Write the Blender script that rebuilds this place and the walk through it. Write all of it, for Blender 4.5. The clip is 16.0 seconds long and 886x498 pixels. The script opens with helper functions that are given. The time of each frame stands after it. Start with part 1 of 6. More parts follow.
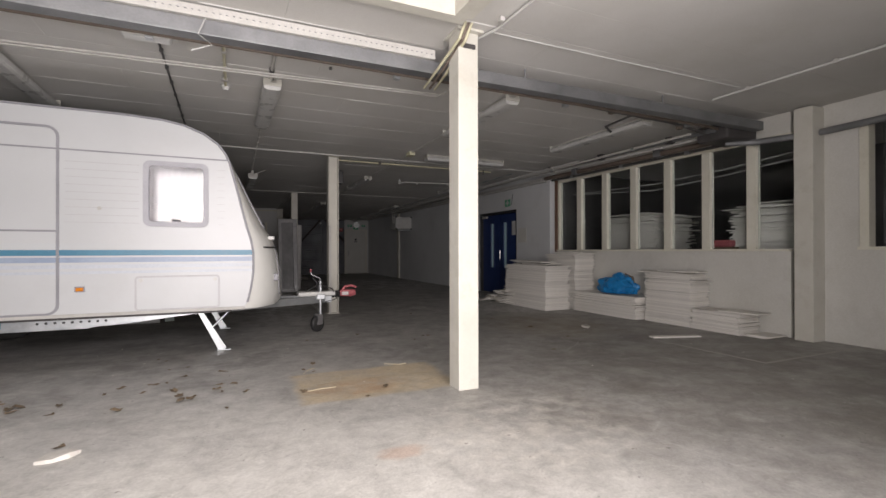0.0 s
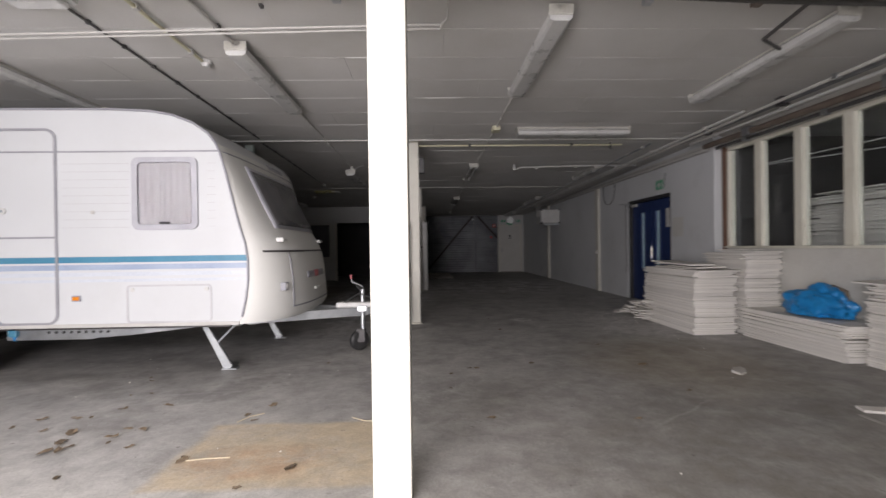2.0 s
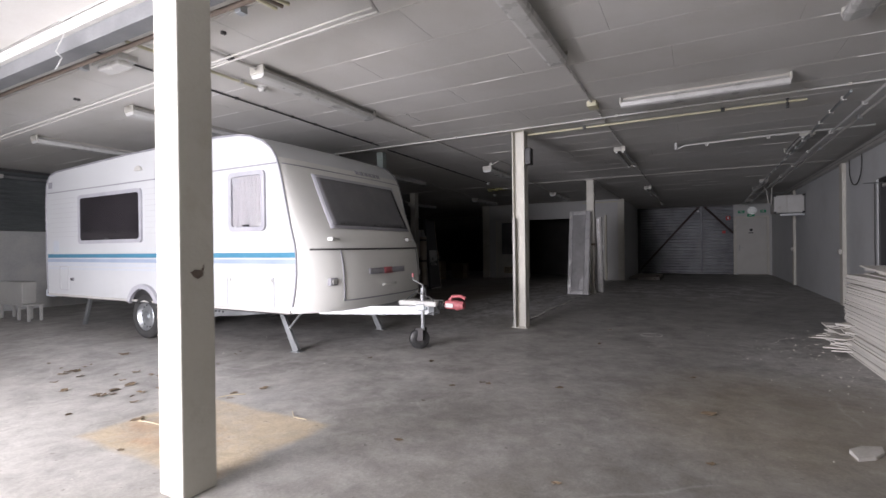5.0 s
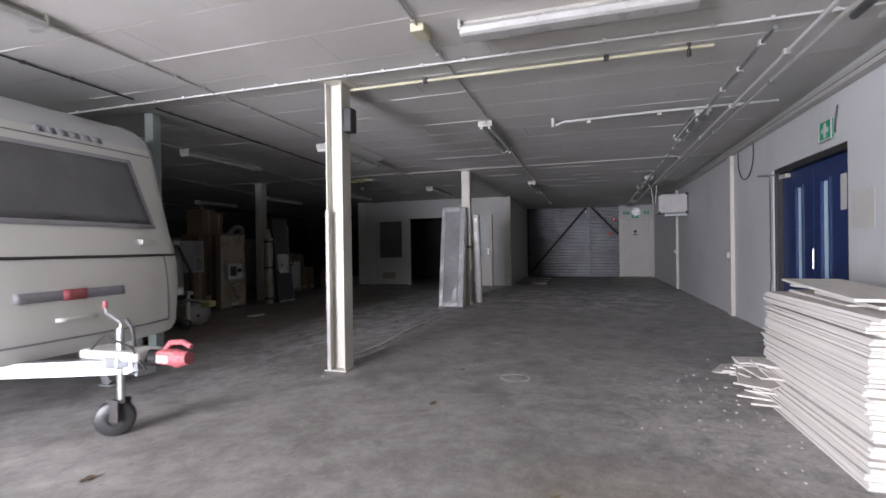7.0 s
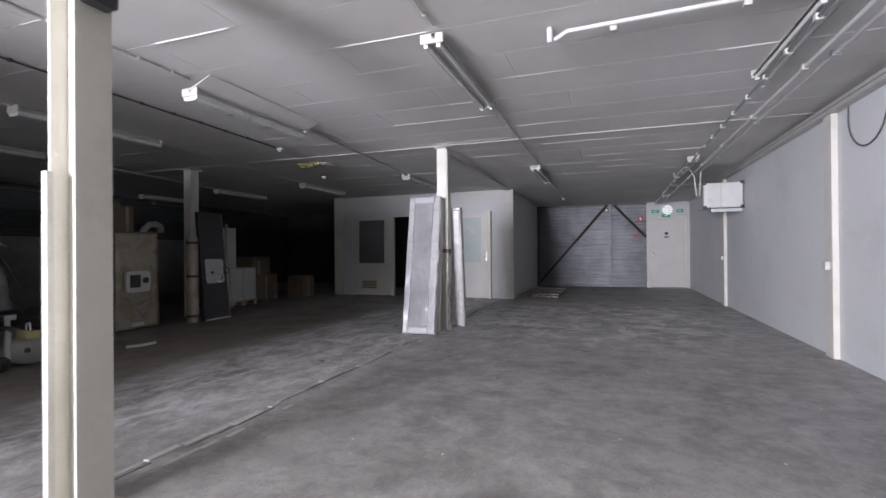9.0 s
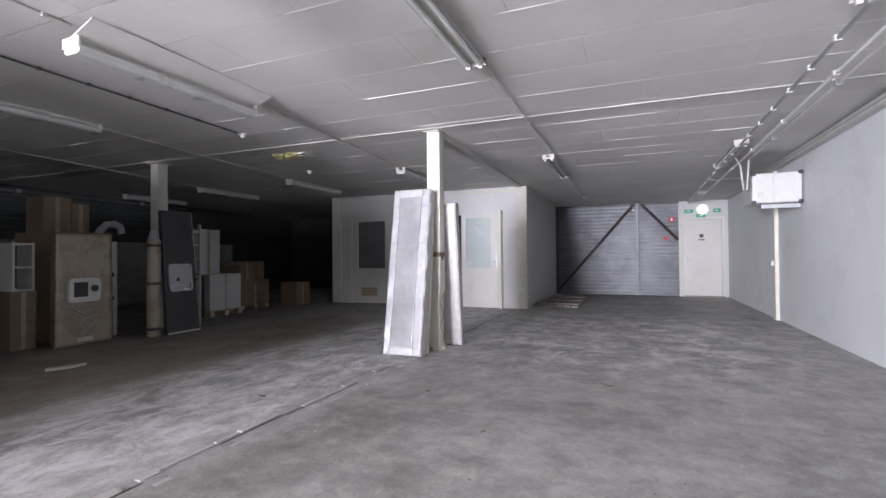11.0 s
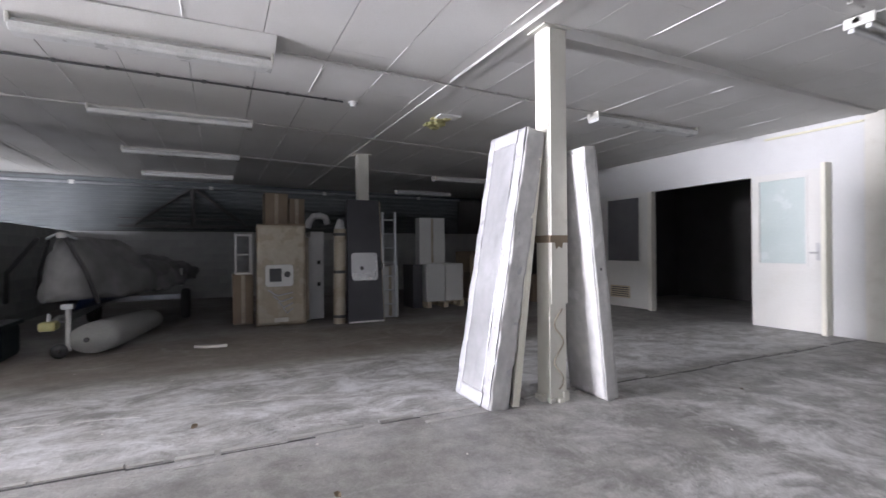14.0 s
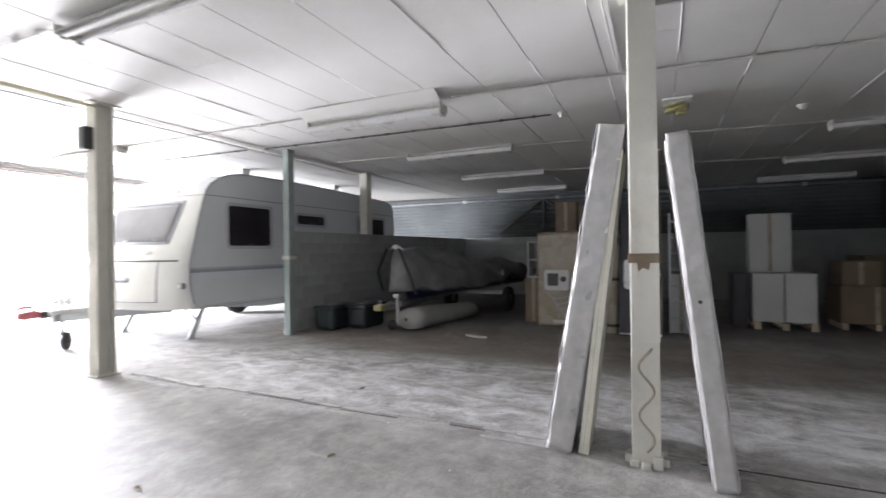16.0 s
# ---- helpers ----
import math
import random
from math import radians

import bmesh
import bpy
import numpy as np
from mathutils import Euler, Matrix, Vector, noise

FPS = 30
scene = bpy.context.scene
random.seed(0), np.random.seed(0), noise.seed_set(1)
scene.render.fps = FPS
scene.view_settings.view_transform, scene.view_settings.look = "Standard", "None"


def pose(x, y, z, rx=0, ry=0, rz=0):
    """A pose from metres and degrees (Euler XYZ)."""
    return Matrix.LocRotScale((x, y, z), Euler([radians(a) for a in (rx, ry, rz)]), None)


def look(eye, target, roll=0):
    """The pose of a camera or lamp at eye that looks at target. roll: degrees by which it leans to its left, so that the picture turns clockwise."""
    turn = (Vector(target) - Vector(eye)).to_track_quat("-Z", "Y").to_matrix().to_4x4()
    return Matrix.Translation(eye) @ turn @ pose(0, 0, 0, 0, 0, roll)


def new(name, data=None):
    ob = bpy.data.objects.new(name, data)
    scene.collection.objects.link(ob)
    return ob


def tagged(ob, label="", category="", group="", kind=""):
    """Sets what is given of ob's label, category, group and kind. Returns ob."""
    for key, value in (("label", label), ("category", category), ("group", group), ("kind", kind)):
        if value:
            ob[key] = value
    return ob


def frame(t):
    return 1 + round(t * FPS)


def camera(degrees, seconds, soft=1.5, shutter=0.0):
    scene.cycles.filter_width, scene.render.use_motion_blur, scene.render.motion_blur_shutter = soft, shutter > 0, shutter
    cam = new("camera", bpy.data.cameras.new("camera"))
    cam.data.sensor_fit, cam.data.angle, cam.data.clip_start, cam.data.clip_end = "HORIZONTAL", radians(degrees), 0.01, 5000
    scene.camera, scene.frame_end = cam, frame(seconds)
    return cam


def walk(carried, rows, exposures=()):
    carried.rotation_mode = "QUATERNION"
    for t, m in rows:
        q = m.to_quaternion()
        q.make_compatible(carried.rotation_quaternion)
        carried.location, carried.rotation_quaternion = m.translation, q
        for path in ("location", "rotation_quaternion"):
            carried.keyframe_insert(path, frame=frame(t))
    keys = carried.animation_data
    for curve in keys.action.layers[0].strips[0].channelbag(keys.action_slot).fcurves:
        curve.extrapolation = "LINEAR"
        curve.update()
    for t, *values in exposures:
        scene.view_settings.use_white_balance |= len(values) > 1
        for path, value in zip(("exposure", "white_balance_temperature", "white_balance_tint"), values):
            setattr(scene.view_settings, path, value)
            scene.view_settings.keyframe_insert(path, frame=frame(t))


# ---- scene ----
# Plan units are turned into metres by K.
K = 0.94
cam = camera(86.8, 16.0, soft=1.5, shutter=0.35)
PATH = [
    (0, (-0.036, -0.14, 1.173), (0.799, 1.677, 1.18), -0.1),
    (0.5, (0.381, 0.17, 1.193), (1.168, 2.009, 1.186), -0.5),
    (1, (0.929, 0.446, 1.228), (1.642, 2.315, 1.229), -0.7),
    (1.5, (1.5, 0.784, 1.204), (1.933, 2.736, 1.192), -0.7),
    (2, (1.996, 1.094, 1.231), (2.06, 3.093, 1.224), -0.8),
    (2.5, (2.506, 1.348, 1.211), (2.099, 3.306, 1.202), -0.6),
    (3, (2.986, 1.518, 1.238), (2.28, 3.39, 1.237), -0.7),
    (3.2, (3.198, 1.57, 1.258), (2.402, 3.404, 1.255), -0.7),
    (5.3, (4.124, 2.189, 1.206), (3.171, 3.947, 1.198), -0.7),
    (5.5, (4.122, 2.425, 1.195), (3.225, 4.212, 1.181), -0.8),
    (6, (4.146, 3.049, 1.227), (3.4, 4.904, 1.219), -1.1),
    (6.5, (4.235, 3.747, 1.232), (3.603, 5.645, 1.223), -0.9),
    (7, (4.238, 4.432, 1.252), (3.647, 6.342, 1.244), -0.8),
    (7.5, (4.218, 5.16, 1.245), (3.631, 7.072, 1.241), -0.8),
    (8, (4.199, 5.906, 1.241), (3.606, 7.816, 1.242), -0.7),
    (8.5, (4.226, 6.594, 1.249), (3.588, 8.489, 1.253), -0.6),
    (9, (4.22, 7.188, 1.246), (3.554, 9.074, 1.255), -0.5),
    (9.2, (4.238, 7.412, 1.24), (3.538, 9.286, 1.245), -0.5),
    (11.3, (4.187, 8.665, 1.228), (3.406, 10.506, 1.26), -0.5),
    (11.5, (4.22, 8.787, 1.211), (3.387, 10.605, 1.234), -0.6),
    (12, (4.243, 9.269, 1.23), (3.313, 11.04, 1.245), -0.7),
    (12.5, (4.394, 9.892, 1.272), (3.298, 11.565, 1.279), -0.8),
    (13, (4.486, 10.574, 1.265), (3.138, 12.051, 1.265), -0.7),
    (13.5, (4.608, 11.261, 1.253), (3.005, 12.458, 1.254), -0.6),
    (14, (4.683, 11.901, 1.177), (2.88, 12.766, 1.179), -0.5),
    (14.5, (4.717, 12.567, 1.205), (2.769, 13.02, 1.216), -0.5),
    (15, (4.729, 13.178, 1.204), (2.73, 13.249, 1.206), -0.5),
    (15.5, (4.728, 13.832, 1.268), (2.762, 13.463, 1.275), -1.0),
    (16, (4.858, 14.339, 1.313), (3.043, 13.499, 1.319), -0.8),
]
EXPOSURES = [
    (0.0, -0.85, 6900, 19), (1.0, -0.6, 6800, 19), (3.0, -0.2, 6600, 21), (5.5, 0.42, 6350, 21), (7.0, 1.2, 6200, 21), (9.0, 2.22, 6100, 22),
    (11.5, 2.97, 6100, 22), (13.5, 3.24, 6100, 21), (15.0, 3.62, 6150, 19), (16.0, 3.55, 6200, 17),
]
walk(cam, [(t, look(eye, target, roll)) for t, eye, target, roll in PATH], EXPOSURES)

# ---- light ----
SUN_ELEVATION, SUN_FROM = 38.0, 182.0
world = bpy.data.worlds.new("overcast_sky")
scene.world = world
world.use_nodes = True
sky = world.node_tree.nodes.new("ShaderNodeTexSky")
sky.sky_type, sky.sun_disc = "NISHITA", False
sky.sun_elevation, sky.sun_rotation = radians(SUN_ELEVATION), radians(SUN_FROM)
sky.air_density, sky.dust_density = 1.0, 1.5
back = world.node_tree.nodes["Background"]
back.inputs["Strength"].default_value = 0.13
world.node_tree.links.new(sky.outputs[0], back.inputs[0])

sun_data = bpy.data.lights.new("sun", "SUN")
sun_data.energy, sun_data.angle, sun_data.color = 1.0, radians(25), (1, 0.97, 0.93)
sun = new("sun", sun_data)
sun.matrix_world = look((0, -30, 30 * math.tan(radians(SUN_ELEVATION))), (0, 0, 0))

# the sky's light in the open front of the hall
door_data = bpy.data.lights.new("daylight_in_front_opening", "AREA")
door_data.shape, door_data.size, door_data.size_y = "RECTANGLE", 3.7 * K, 3.1 * K
door_data.energy, door_data.color = 900, (0.97, 0.985, 1.0)
door_light = new("daylight_in_front_opening", door_data)
door_light.matrix_world = look((-0.05 * K, -1.6 * K, 1.7 * K), (-0.25 * K, 8, 0.05 * K))

# ---- materials ----


def node_mat(name, a, b, scale=6.0, rough=0.7, metal=0.0, bump=0.15, fine=60.0, spread=0.5, vary=0.0, stretch=(1, 1, 1), dirt=None, dirt_amount=0.5, dirt_scale=1.2, speckle=0.16):
    """A two-tone surface: broad stains, fine grain, relief and uneven gloss."""
    m = bpy.data.materials.new(name)
    m.use_nodes = True
    n, l = m.node_tree.nodes, m.node_tree.links
    p = n["Principled BSDF"]
    p.inputs["Metallic"].default_value = metal
    co = n.new("ShaderNodeTexCoord")
    mp = n.new("ShaderNodeMapping")
    mp.inputs["Scale"].default_value = stretch
    l.new(co.outputs["Object"], mp.inputs[0])
    big = n.new("ShaderNodeTexNoise")
    big.inputs["Scale"].default_value, big.inputs["Detail"].default_value = scale, 6
    l.new(mp.outputs[0], big.inputs["Vector"])
    grain = n.new("ShaderNodeTexNoise")
    grain.inputs["Scale"].default_value, grain.inputs["Detail"].default_value = fine, 4
    l.new(mp.outputs[0], grain.inputs["Vector"])
    ramp = n.new("ShaderNodeMapRange")
    ramp.inputs[1].default_value, ramp.inputs[2].default_value = 0.5 - spread / 2, 0.5 + spread / 2
    l.new(big.outputs[0], ramp.inputs[0])
    mix = n.new("ShaderNodeMix")
    mix.data_type = "RGBA"
    mix.inputs[6].default_value, mix.inputs[7].default_value = (*a, 1), (*b, 1)
    l.new(ramp.outputs[0], mix.inputs[0])
    out = mix.outputs[2]
    g2 = n.new("ShaderNodeMix")
    g2.data_type, g2.blend_type = "RGBA", "OVERLAY"
    g2.inputs[0].default_value = speckle
    l.new(out, g2.inputs[6])
    l.new(grain.outputs[0], g2.inputs[7])
    out = g2.outputs[2]
    if dirt:
        dn = n.new("ShaderNodeTexNoise")
        dn.inputs["Scale"].default_value, dn.inputs["Detail"].default_value, dn.inputs["Roughness"].default_value = dirt_scale, 8, 0.7
        l.new(co.outputs["Object"], dn.inputs["Vector"])
        dr = n.new("ShaderNodeMapRange")
        dr.inputs[1].default_value, dr.inputs[2].default_value, dr.inputs[4].default_value = 0.52, 0.7, dirt_amount
        l.new(dn.outputs[0], dr.inputs[0])
        dm = n.new("ShaderNodeMix")
        dm.data_type = "RGBA"
        dm.inputs[7].default_value = (*dirt, 1)
        l.new(dr.outputs[0], dm.inputs[0])
        l.new(out, dm.inputs[6])
        out = dm.outputs[2]
    if vary:
        oi = n.new("ShaderNodeObjectInfo")
        vr = n.new("ShaderNodeMapRange")
        vr.inputs[3].default_value, vr.inputs[4].default_value = 1 - vary, 1 + vary
        l.new(oi.outputs["Random"], vr.inputs[0])
        hs = n.new("ShaderNodeHueSaturation")
        l.new(vr.outputs[0], hs.inputs["Value"])
        l.new(out, hs.inputs["Color"])
        out = hs.outputs[0]
    l.new(out, p.inputs["Base Color"])
    rr = n.new("ShaderNodeMapRange")
    rr.inputs[3].default_value, rr.inputs[4].default_value = max(0.02, rough - 0.12), min(1, rough + 0.12)
    l.new(big.outputs[0], rr.inputs[0])
    l.new(rr.outputs[0], p.inputs["Roughness"])
    if bump:
        bp = n.new("ShaderNodeBump")
        bp.inputs["Strength"].default_value, bp.inputs["Distance"].default_value = bump, 0.01
        l.new(grain.outputs[0], bp.inputs["Height"])
        l.new(bp.outputs[0], p.inputs["Normal"])
    return m


def glass_mat(name, tint, rough=0.03):
    m = bpy.data.materials.new(name)
    m.use_nodes = True
    p = m.node_tree.nodes["Principled BSDF"]
    p.inputs["Base Color"].default_value = (*tint, 1)
    p.inputs["Roughness"].default_value, p.inputs["Transmission Weight"].default_value, p.inputs["IOR"].default_value = rough, 1.0, 1.45
    return m


def glow_mat(name, colour, strength):
    m = bpy.data.materials.new(name)
    m.use_nodes = True
    p = m.node_tree.nodes["Principled BSDF"]
    p.inputs["Base Color"].default_value = (0.8, 0.8, 0.8, 1)
    p.inputs["Emission Color"].default_value, p.inputs["Emission Strength"].default_value = (*colour, 1), strength
    return m


def floor_mat():
    """Worn grey concrete: broad stains, pale scuffs, dark oil marks, two brown patches, painted light and shade."""
    m = bpy.data.materials.new("worn_concrete_floor")
    m.use_nodes = True
    n, l = m.node_tree.nodes, m.node_tree.links
    p = n["Principled BSDF"]
    co = n.new("ShaderNodeTexCoord")

    def noise_at(scale, detail=6, rough=0.6, dist=0.0, stretch=None):
        t = n.new("ShaderNodeTexNoise")
        t.inputs["Scale"].default_value, t.inputs["Detail"].default_value = scale, detail
        t.inputs["Roughness"].default_value, t.inputs["Distortion"].default_value = rough, dist
        if stretch:
            mp = n.new("ShaderNodeMapping")
            mp.inputs["Scale"].default_value = stretch
            l.new(co.outputs["Object"], mp.inputs[0])
            l.new(mp.outputs[0], t.inputs["Vector"])
        else:
            l.new(co.outputs["Object"], t.inputs["Vector"])
        return t.outputs[0]

    def ranged(v, lo, hi, to_lo=0.0, to_hi=1.0):
        r = n.new("ShaderNodeMapRange")
        r.inputs[1].default_value, r.inputs[2].default_value, r.inputs[3].default_value, r.inputs[4].default_value = lo, hi, to_lo, to_hi
        l.new(v, r.inputs[0])
        return r.outputs[0]

    def mixed(fac, a, b, blend="MIX"):
        x = n.new("ShaderNodeMix")
        x.data_type, x.blend_type = "RGBA", blend
        for s, v in ((0, fac), (6, a), (7, b)):
            if isinstance(v, (int, float)):
                x.inputs[s].default_value = v
            elif isinstance(v, tuple):
                x.inputs[s].default_value = (*v, 1)
            else:
                l.new(v, x.inputs[s])
        return x.outputs[2]

    def times(a, b):
        x = n.new("ShaderNodeMath")
        x.operation = "MULTIPLY"
        l.new(a, x.inputs[0])
        if isinstance(b, (int, float)):
            x.inputs[1].default_value = b
        else:
            l.new(b, x.inputs[1])
        return x.outputs[0]

    def patch(cx, cy, rx, ry, soft=0.35, edge=0.5, square=False):
        """1 inside a ragged oval or rectangle on the floor, 0 outside."""
        mp = n.new("ShaderNodeMapping")
        mp.vector_type = "TEXTURE"
        mp.inputs["Location"].default_value, mp.inputs["Scale"].default_value = (cx * K, cy * K, 0), (rx * K, ry * K, 1)
        l.new(co.outputs["Object"], mp.inputs[0])
        w = n.new("ShaderNodeTexNoise")
        w.inputs["Scale"].default_value, w.inputs["Detail"].default_value = 1.6, 5
        l.new(mp.outputs[0], w.inputs["Vector"])
        if square:
            ab = n.new("ShaderNodeVectorMath")
            ab.operation = "ABSOLUTE"
            l.new(mp.outputs[0], ab.inputs[0])
            xyz = n.new("ShaderNodeSeparateXYZ")
            l.new(ab.outputs[0], xyz.inputs[0])
            far = n.new("ShaderNodeMath")
            far.operation = "MAXIMUM"
            l.new(xyz.outputs[0], far.inputs[0])
            l.new(xyz.outputs[1], far.inputs[1])
            reach = far.outputs[0]
        else:
            ln = n.new("ShaderNodeVectorMath")
            ln.operation = "LENGTH"
            l.new(mp.outputs[0], ln.inputs[0])
            reach = ln.outputs["Value"]
        s = n.new("ShaderNodeMath")
        s.operation = "MULTIPLY_ADD"
        l.new(w.outputs[0], s.inputs[0])
        s.inputs[1].default_value = edge * 2
        l.new(reach, s.inputs[2])
        return ranged(s.outputs[0], 1 + edge + soft / 2, 1 + edge - soft / 2)

    base = mixed(ranged(noise_at(0.55, 8, 0.62, 0.1), 0.3, 0.7), (0.23, 0.224, 0.21), (0.36, 0.35, 0.33))
    base = mixed(ranged(noise_at(3.2, 9, 0.66, 0.0), 0.40, 0.64, 0, 0.7), base, (0.44, 0.43, 0.405))
    base = mixed(ranged(noise_at(1.5, 9, 0.68, 0.1), 0.50, 0.66, 0, 0.55), base, (0.135, 0.125, 0.115))
    base = mixed(ranged(noise_at(5.5, 10, 0.74, 0.4), 0.46, 0.66, 0, 0.38), base, (0.17, 0.155, 0.14))
    base = mixed(times(ranged(noise_at(11, 8, 0.85, 0.6), 0.58, 0.68), ranged(noise_at(0.8, 3), 0.5, 0.62)), base, (0.62, 0.61, 0.59))
    # chalky scuffs along the old joint between the bays
    band = times(patch(0.75, 15.0, 1.15, 6.2, 0.5, 0.35), ranged(noise_at(3.4, 10, 0.78, 0.5, (1, 0.6, 1)), 0.43, 0.62))
    base = mixed(times(band, 0.95), base, (0.72, 0.72, 0.72))
    band2 = times(patch(4.0, 17.2, 3.0, 2.6, 0.8, 0.5), ranged(noise_at(2.6, 10, 0.78, 0.4, (0.9, 0.8, 1)), 0.45, 0.62))
    base = mixed(band2, base, (0.70, 0.69, 0.68))
    # white dust round the broken boards, a pale ring stain
    dust = times(patch(5.6, 8.9, 0.9, 1.5, 0.9, 0.6), ranged(noise_at(6, 9, 0.8, 1.0), 0.42, 0.6))
    base = mixed(times(dust, 0.6), base, (0.66, 0.65, 0.63))
    # daylight painted in as paler floor by the entrance, shade as darker by the windows
    base = mixed(times(patch(0.2, 1.6, 2.6, 2.6, 0.9, 0.6), ranged(noise_at(1.9, 9, 0.7, 0.2), 0.34, 0.56, 0.35, 0.9)), base, (0.52, 0.51, 0.48))
    base = mixed(times(patch(4.6, 3.4, 2.6, 2.2, 0.9, 0.7), ranged(noise_at(2.3, 9, 0.72, 0.2), 0.4, 0.6, 0.2, 0.85)), base, (0.20, 0.185, 0.16))
    # ochre repair patches
    base = mixed(times(patch(1.25, 4.24, 0.72, 0.48, 0.12, 0.12, True), ranged(noise_at(2.5, 8, 0.7), 0.35, 0.55, 0.45, 0.95)), base, (0.47, 0.39, 0.27))
    base = mixed(times(patch(1.05, 4.1, 0.42, 0.22, 0.5, 0.6), ranged(noise_at(5, 8, 0.75), 0.4, 0.6, 0.2, 0.8)), base, (0.40, 0.27, 0.17))
    base = mixed(times(patch(0.95, 2.6, 0.15, 0.08, 0.6, 0.6), 0.6), base, (0.50, 0.36, 0.28))
    base = mixed(times(patch(5.0, 6.4, 1.0, 1.1, 0.8, 0.5), 0.45), base, (0.29, 0.24, 0.16))
    base = mixed(times(patch(1.9, 2.6, 0.8, 0.6, 0.6, 0.5), times(ranged(noise_at(4, 8, 0.75), 0.45, 0.62), 0.6)), base, (0.55, 0.52, 0.47))
    # darker brown strip before the stored goods
    base = mixed(times(patch(-1.5, 13.3, 1.15, 4.6, 0.35, 0.25), 0.6), base, (0.17, 0.135, 0.10))
    # small dark spots and fine pits
    base = mixed(ranged(noise_at(16, 4, 0.6), 0.66, 0.72, 0, 0.7), base, (0.10, 0.09, 0.08))
    # floor colour darkened under the stored goods to paint in the bay's shade
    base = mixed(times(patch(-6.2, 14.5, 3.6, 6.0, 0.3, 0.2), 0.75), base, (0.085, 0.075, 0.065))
    # thin winding scratches
    vor = n.new("ShaderNodeTexVoronoi")
    vor.feature = "DISTANCE_TO_EDGE"
    vor.inputs["Scale"].default_value = 0.45
    warp = n.new("ShaderNodeMix")
    warp.data_type = "RGBA"
    warp.inputs[0].default_value = 0.28
    wn = n.new("ShaderNodeTexNoise")
    wn.inputs["Scale"].default_value, wn.inputs["Detail"].default_value = 1.3, 6
    l.new(co.outputs["Object"], wn.inputs["Vector"])
    l.new(co.outputs["Object"], warp.inputs[6])
    l.new(wn.outputs["Color"], warp.inputs[7])
    l.new(warp.outputs[2], vor.inputs["Vector"])
    crack = times(ranged(vor.outputs["Distance"], 0.006, 0.0), ranged(noise_at(0.9, 4), 0.5, 0.58))
    base = mixed(times(crack, 0.22), base, (0.60, 0.59, 0.57))
    base = mixed(0.25, base, ranged(noise_at(8, 10, 0.8, 0.5), 0.3, 0.7), "OVERLAY")
    base = mixed(0.45, base, noise_at(60, 7, 0.75), "OVERLAY")
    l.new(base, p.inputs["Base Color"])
    l.new(ranged(noise_at(1.4, 6), 0.3, 0.7, 0.38, 0.72), p.inputs["Roughness"])
    b1 = n.new("ShaderNodeBump")
    b1.inputs["Strength"].default_value, b1.inputs["Distance"].default_value = 0.25, 0.01
    l.new(noise_at(28, 8, 0.7), b1.inputs["Height"])
    l.new(b1.outputs[0], p.inputs["Normal"])
    return m


M_FLOOR = floor_mat()
M_WALL = node_mat("painted_wall_cool_white", (0.475, 0.478, 0.465), (0.55, 0.552, 0.54), 0.7, 0.65, bump=0.1, fine=90, dirt=(0.40, 0.40, 0.38), dirt_amount=0.3)
M_WALLCOOL = node_mat("cool_blue_white_wall_paint", (0.535, 0.548, 0.55), (0.61, 0.622, 0.624), 0.7, 0.6, bump=0.1, fine=90, dirt=(0.42, 0.42, 0.41), dirt_amount=0.35)
M_STAIN = node_mat("pale_lime_stain", (0.46, 0.45, 0.43), (0.60, 0.59, 0.57), 14, 0.85)
M_BLOCK = node_mat("whitewashed_block", (0.28, 0.29, 0.28), (0.37, 0.37, 0.36), 3, 0.85, bump=0.4, fine=45, vary=0.08, dirt=(0.35, 0.34, 0.31), dirt_amount=0.4, dirt_scale=3)
M_CREAM = node_mat("cream_painted_timber", (0.62, 0.60, 0.50), (0.70, 0.68, 0.59), 2, 0.55, bump=0.08, dirt=(0.42, 0.38, 0.28), dirt_amount=0.35, dirt_scale=4)
M_COLUMN = node_mat("chipped_white_column_paint", (0.53, 0.515, 0.45), (0.61, 0.595, 0.535), 2.5, 0.55, bump=0.15, dirt=(0.42, 0.39, 0.32), dirt_amount=0.4, dirt_scale=6, speckle=0.05)
M_GREEN = node_mat("grey_green_post_paint", (0.24, 0.29, 0.27), (0.31, 0.36, 0.335), 3, 0.55, bump=0.1, dirt=(0.2, 0.18, 0.15), dirt_amount=0.4, dirt_scale=5)
M_CEIL = node_mat("white_ceiling_board", (0.53, 0.52, 0.49), (0.62, 0.61, 0.585), 1.1, 0.85, bump=0.12, fine=120, dirt=(0.47, 0.45, 0.40), dirt_amount=0.35, dirt_scale=0.8)
M_FILLER = node_mat("joint_filler", (0.72, 0.71, 0.68), (0.78, 0.77, 0.75), 5, 0.8)
M_GALV = node_mat("galvanised_steel", (0.38, 0.40, 0.41), (0.52, 0.54, 0.55), 5, 0.42, 0.9, bump=0.05, fine=35)
M_BRACE = node_mat("rusty_primed_steel", (0.022, 0.015, 0.014), (0.045, 0.03, 0.027), 3.0, 0.85, bump=0.05)
M_SHEET = node_mat("corrugated_sheet_metal", (0.06, 0.062, 0.068), (0.19, 0.197, 0.208), 1.2, 0.45, 0.6, bump=0.05, fine=30, dirt=(0.17, 0.17, 0.175), dirt_amount=0.5, dirt_scale=1.5)
M_TRAY = node_mat("dull_zinc_tray", (0.17, 0.175, 0.18), (0.28, 0.285, 0.29), 4, 0.5, 0.6, bump=0.05)
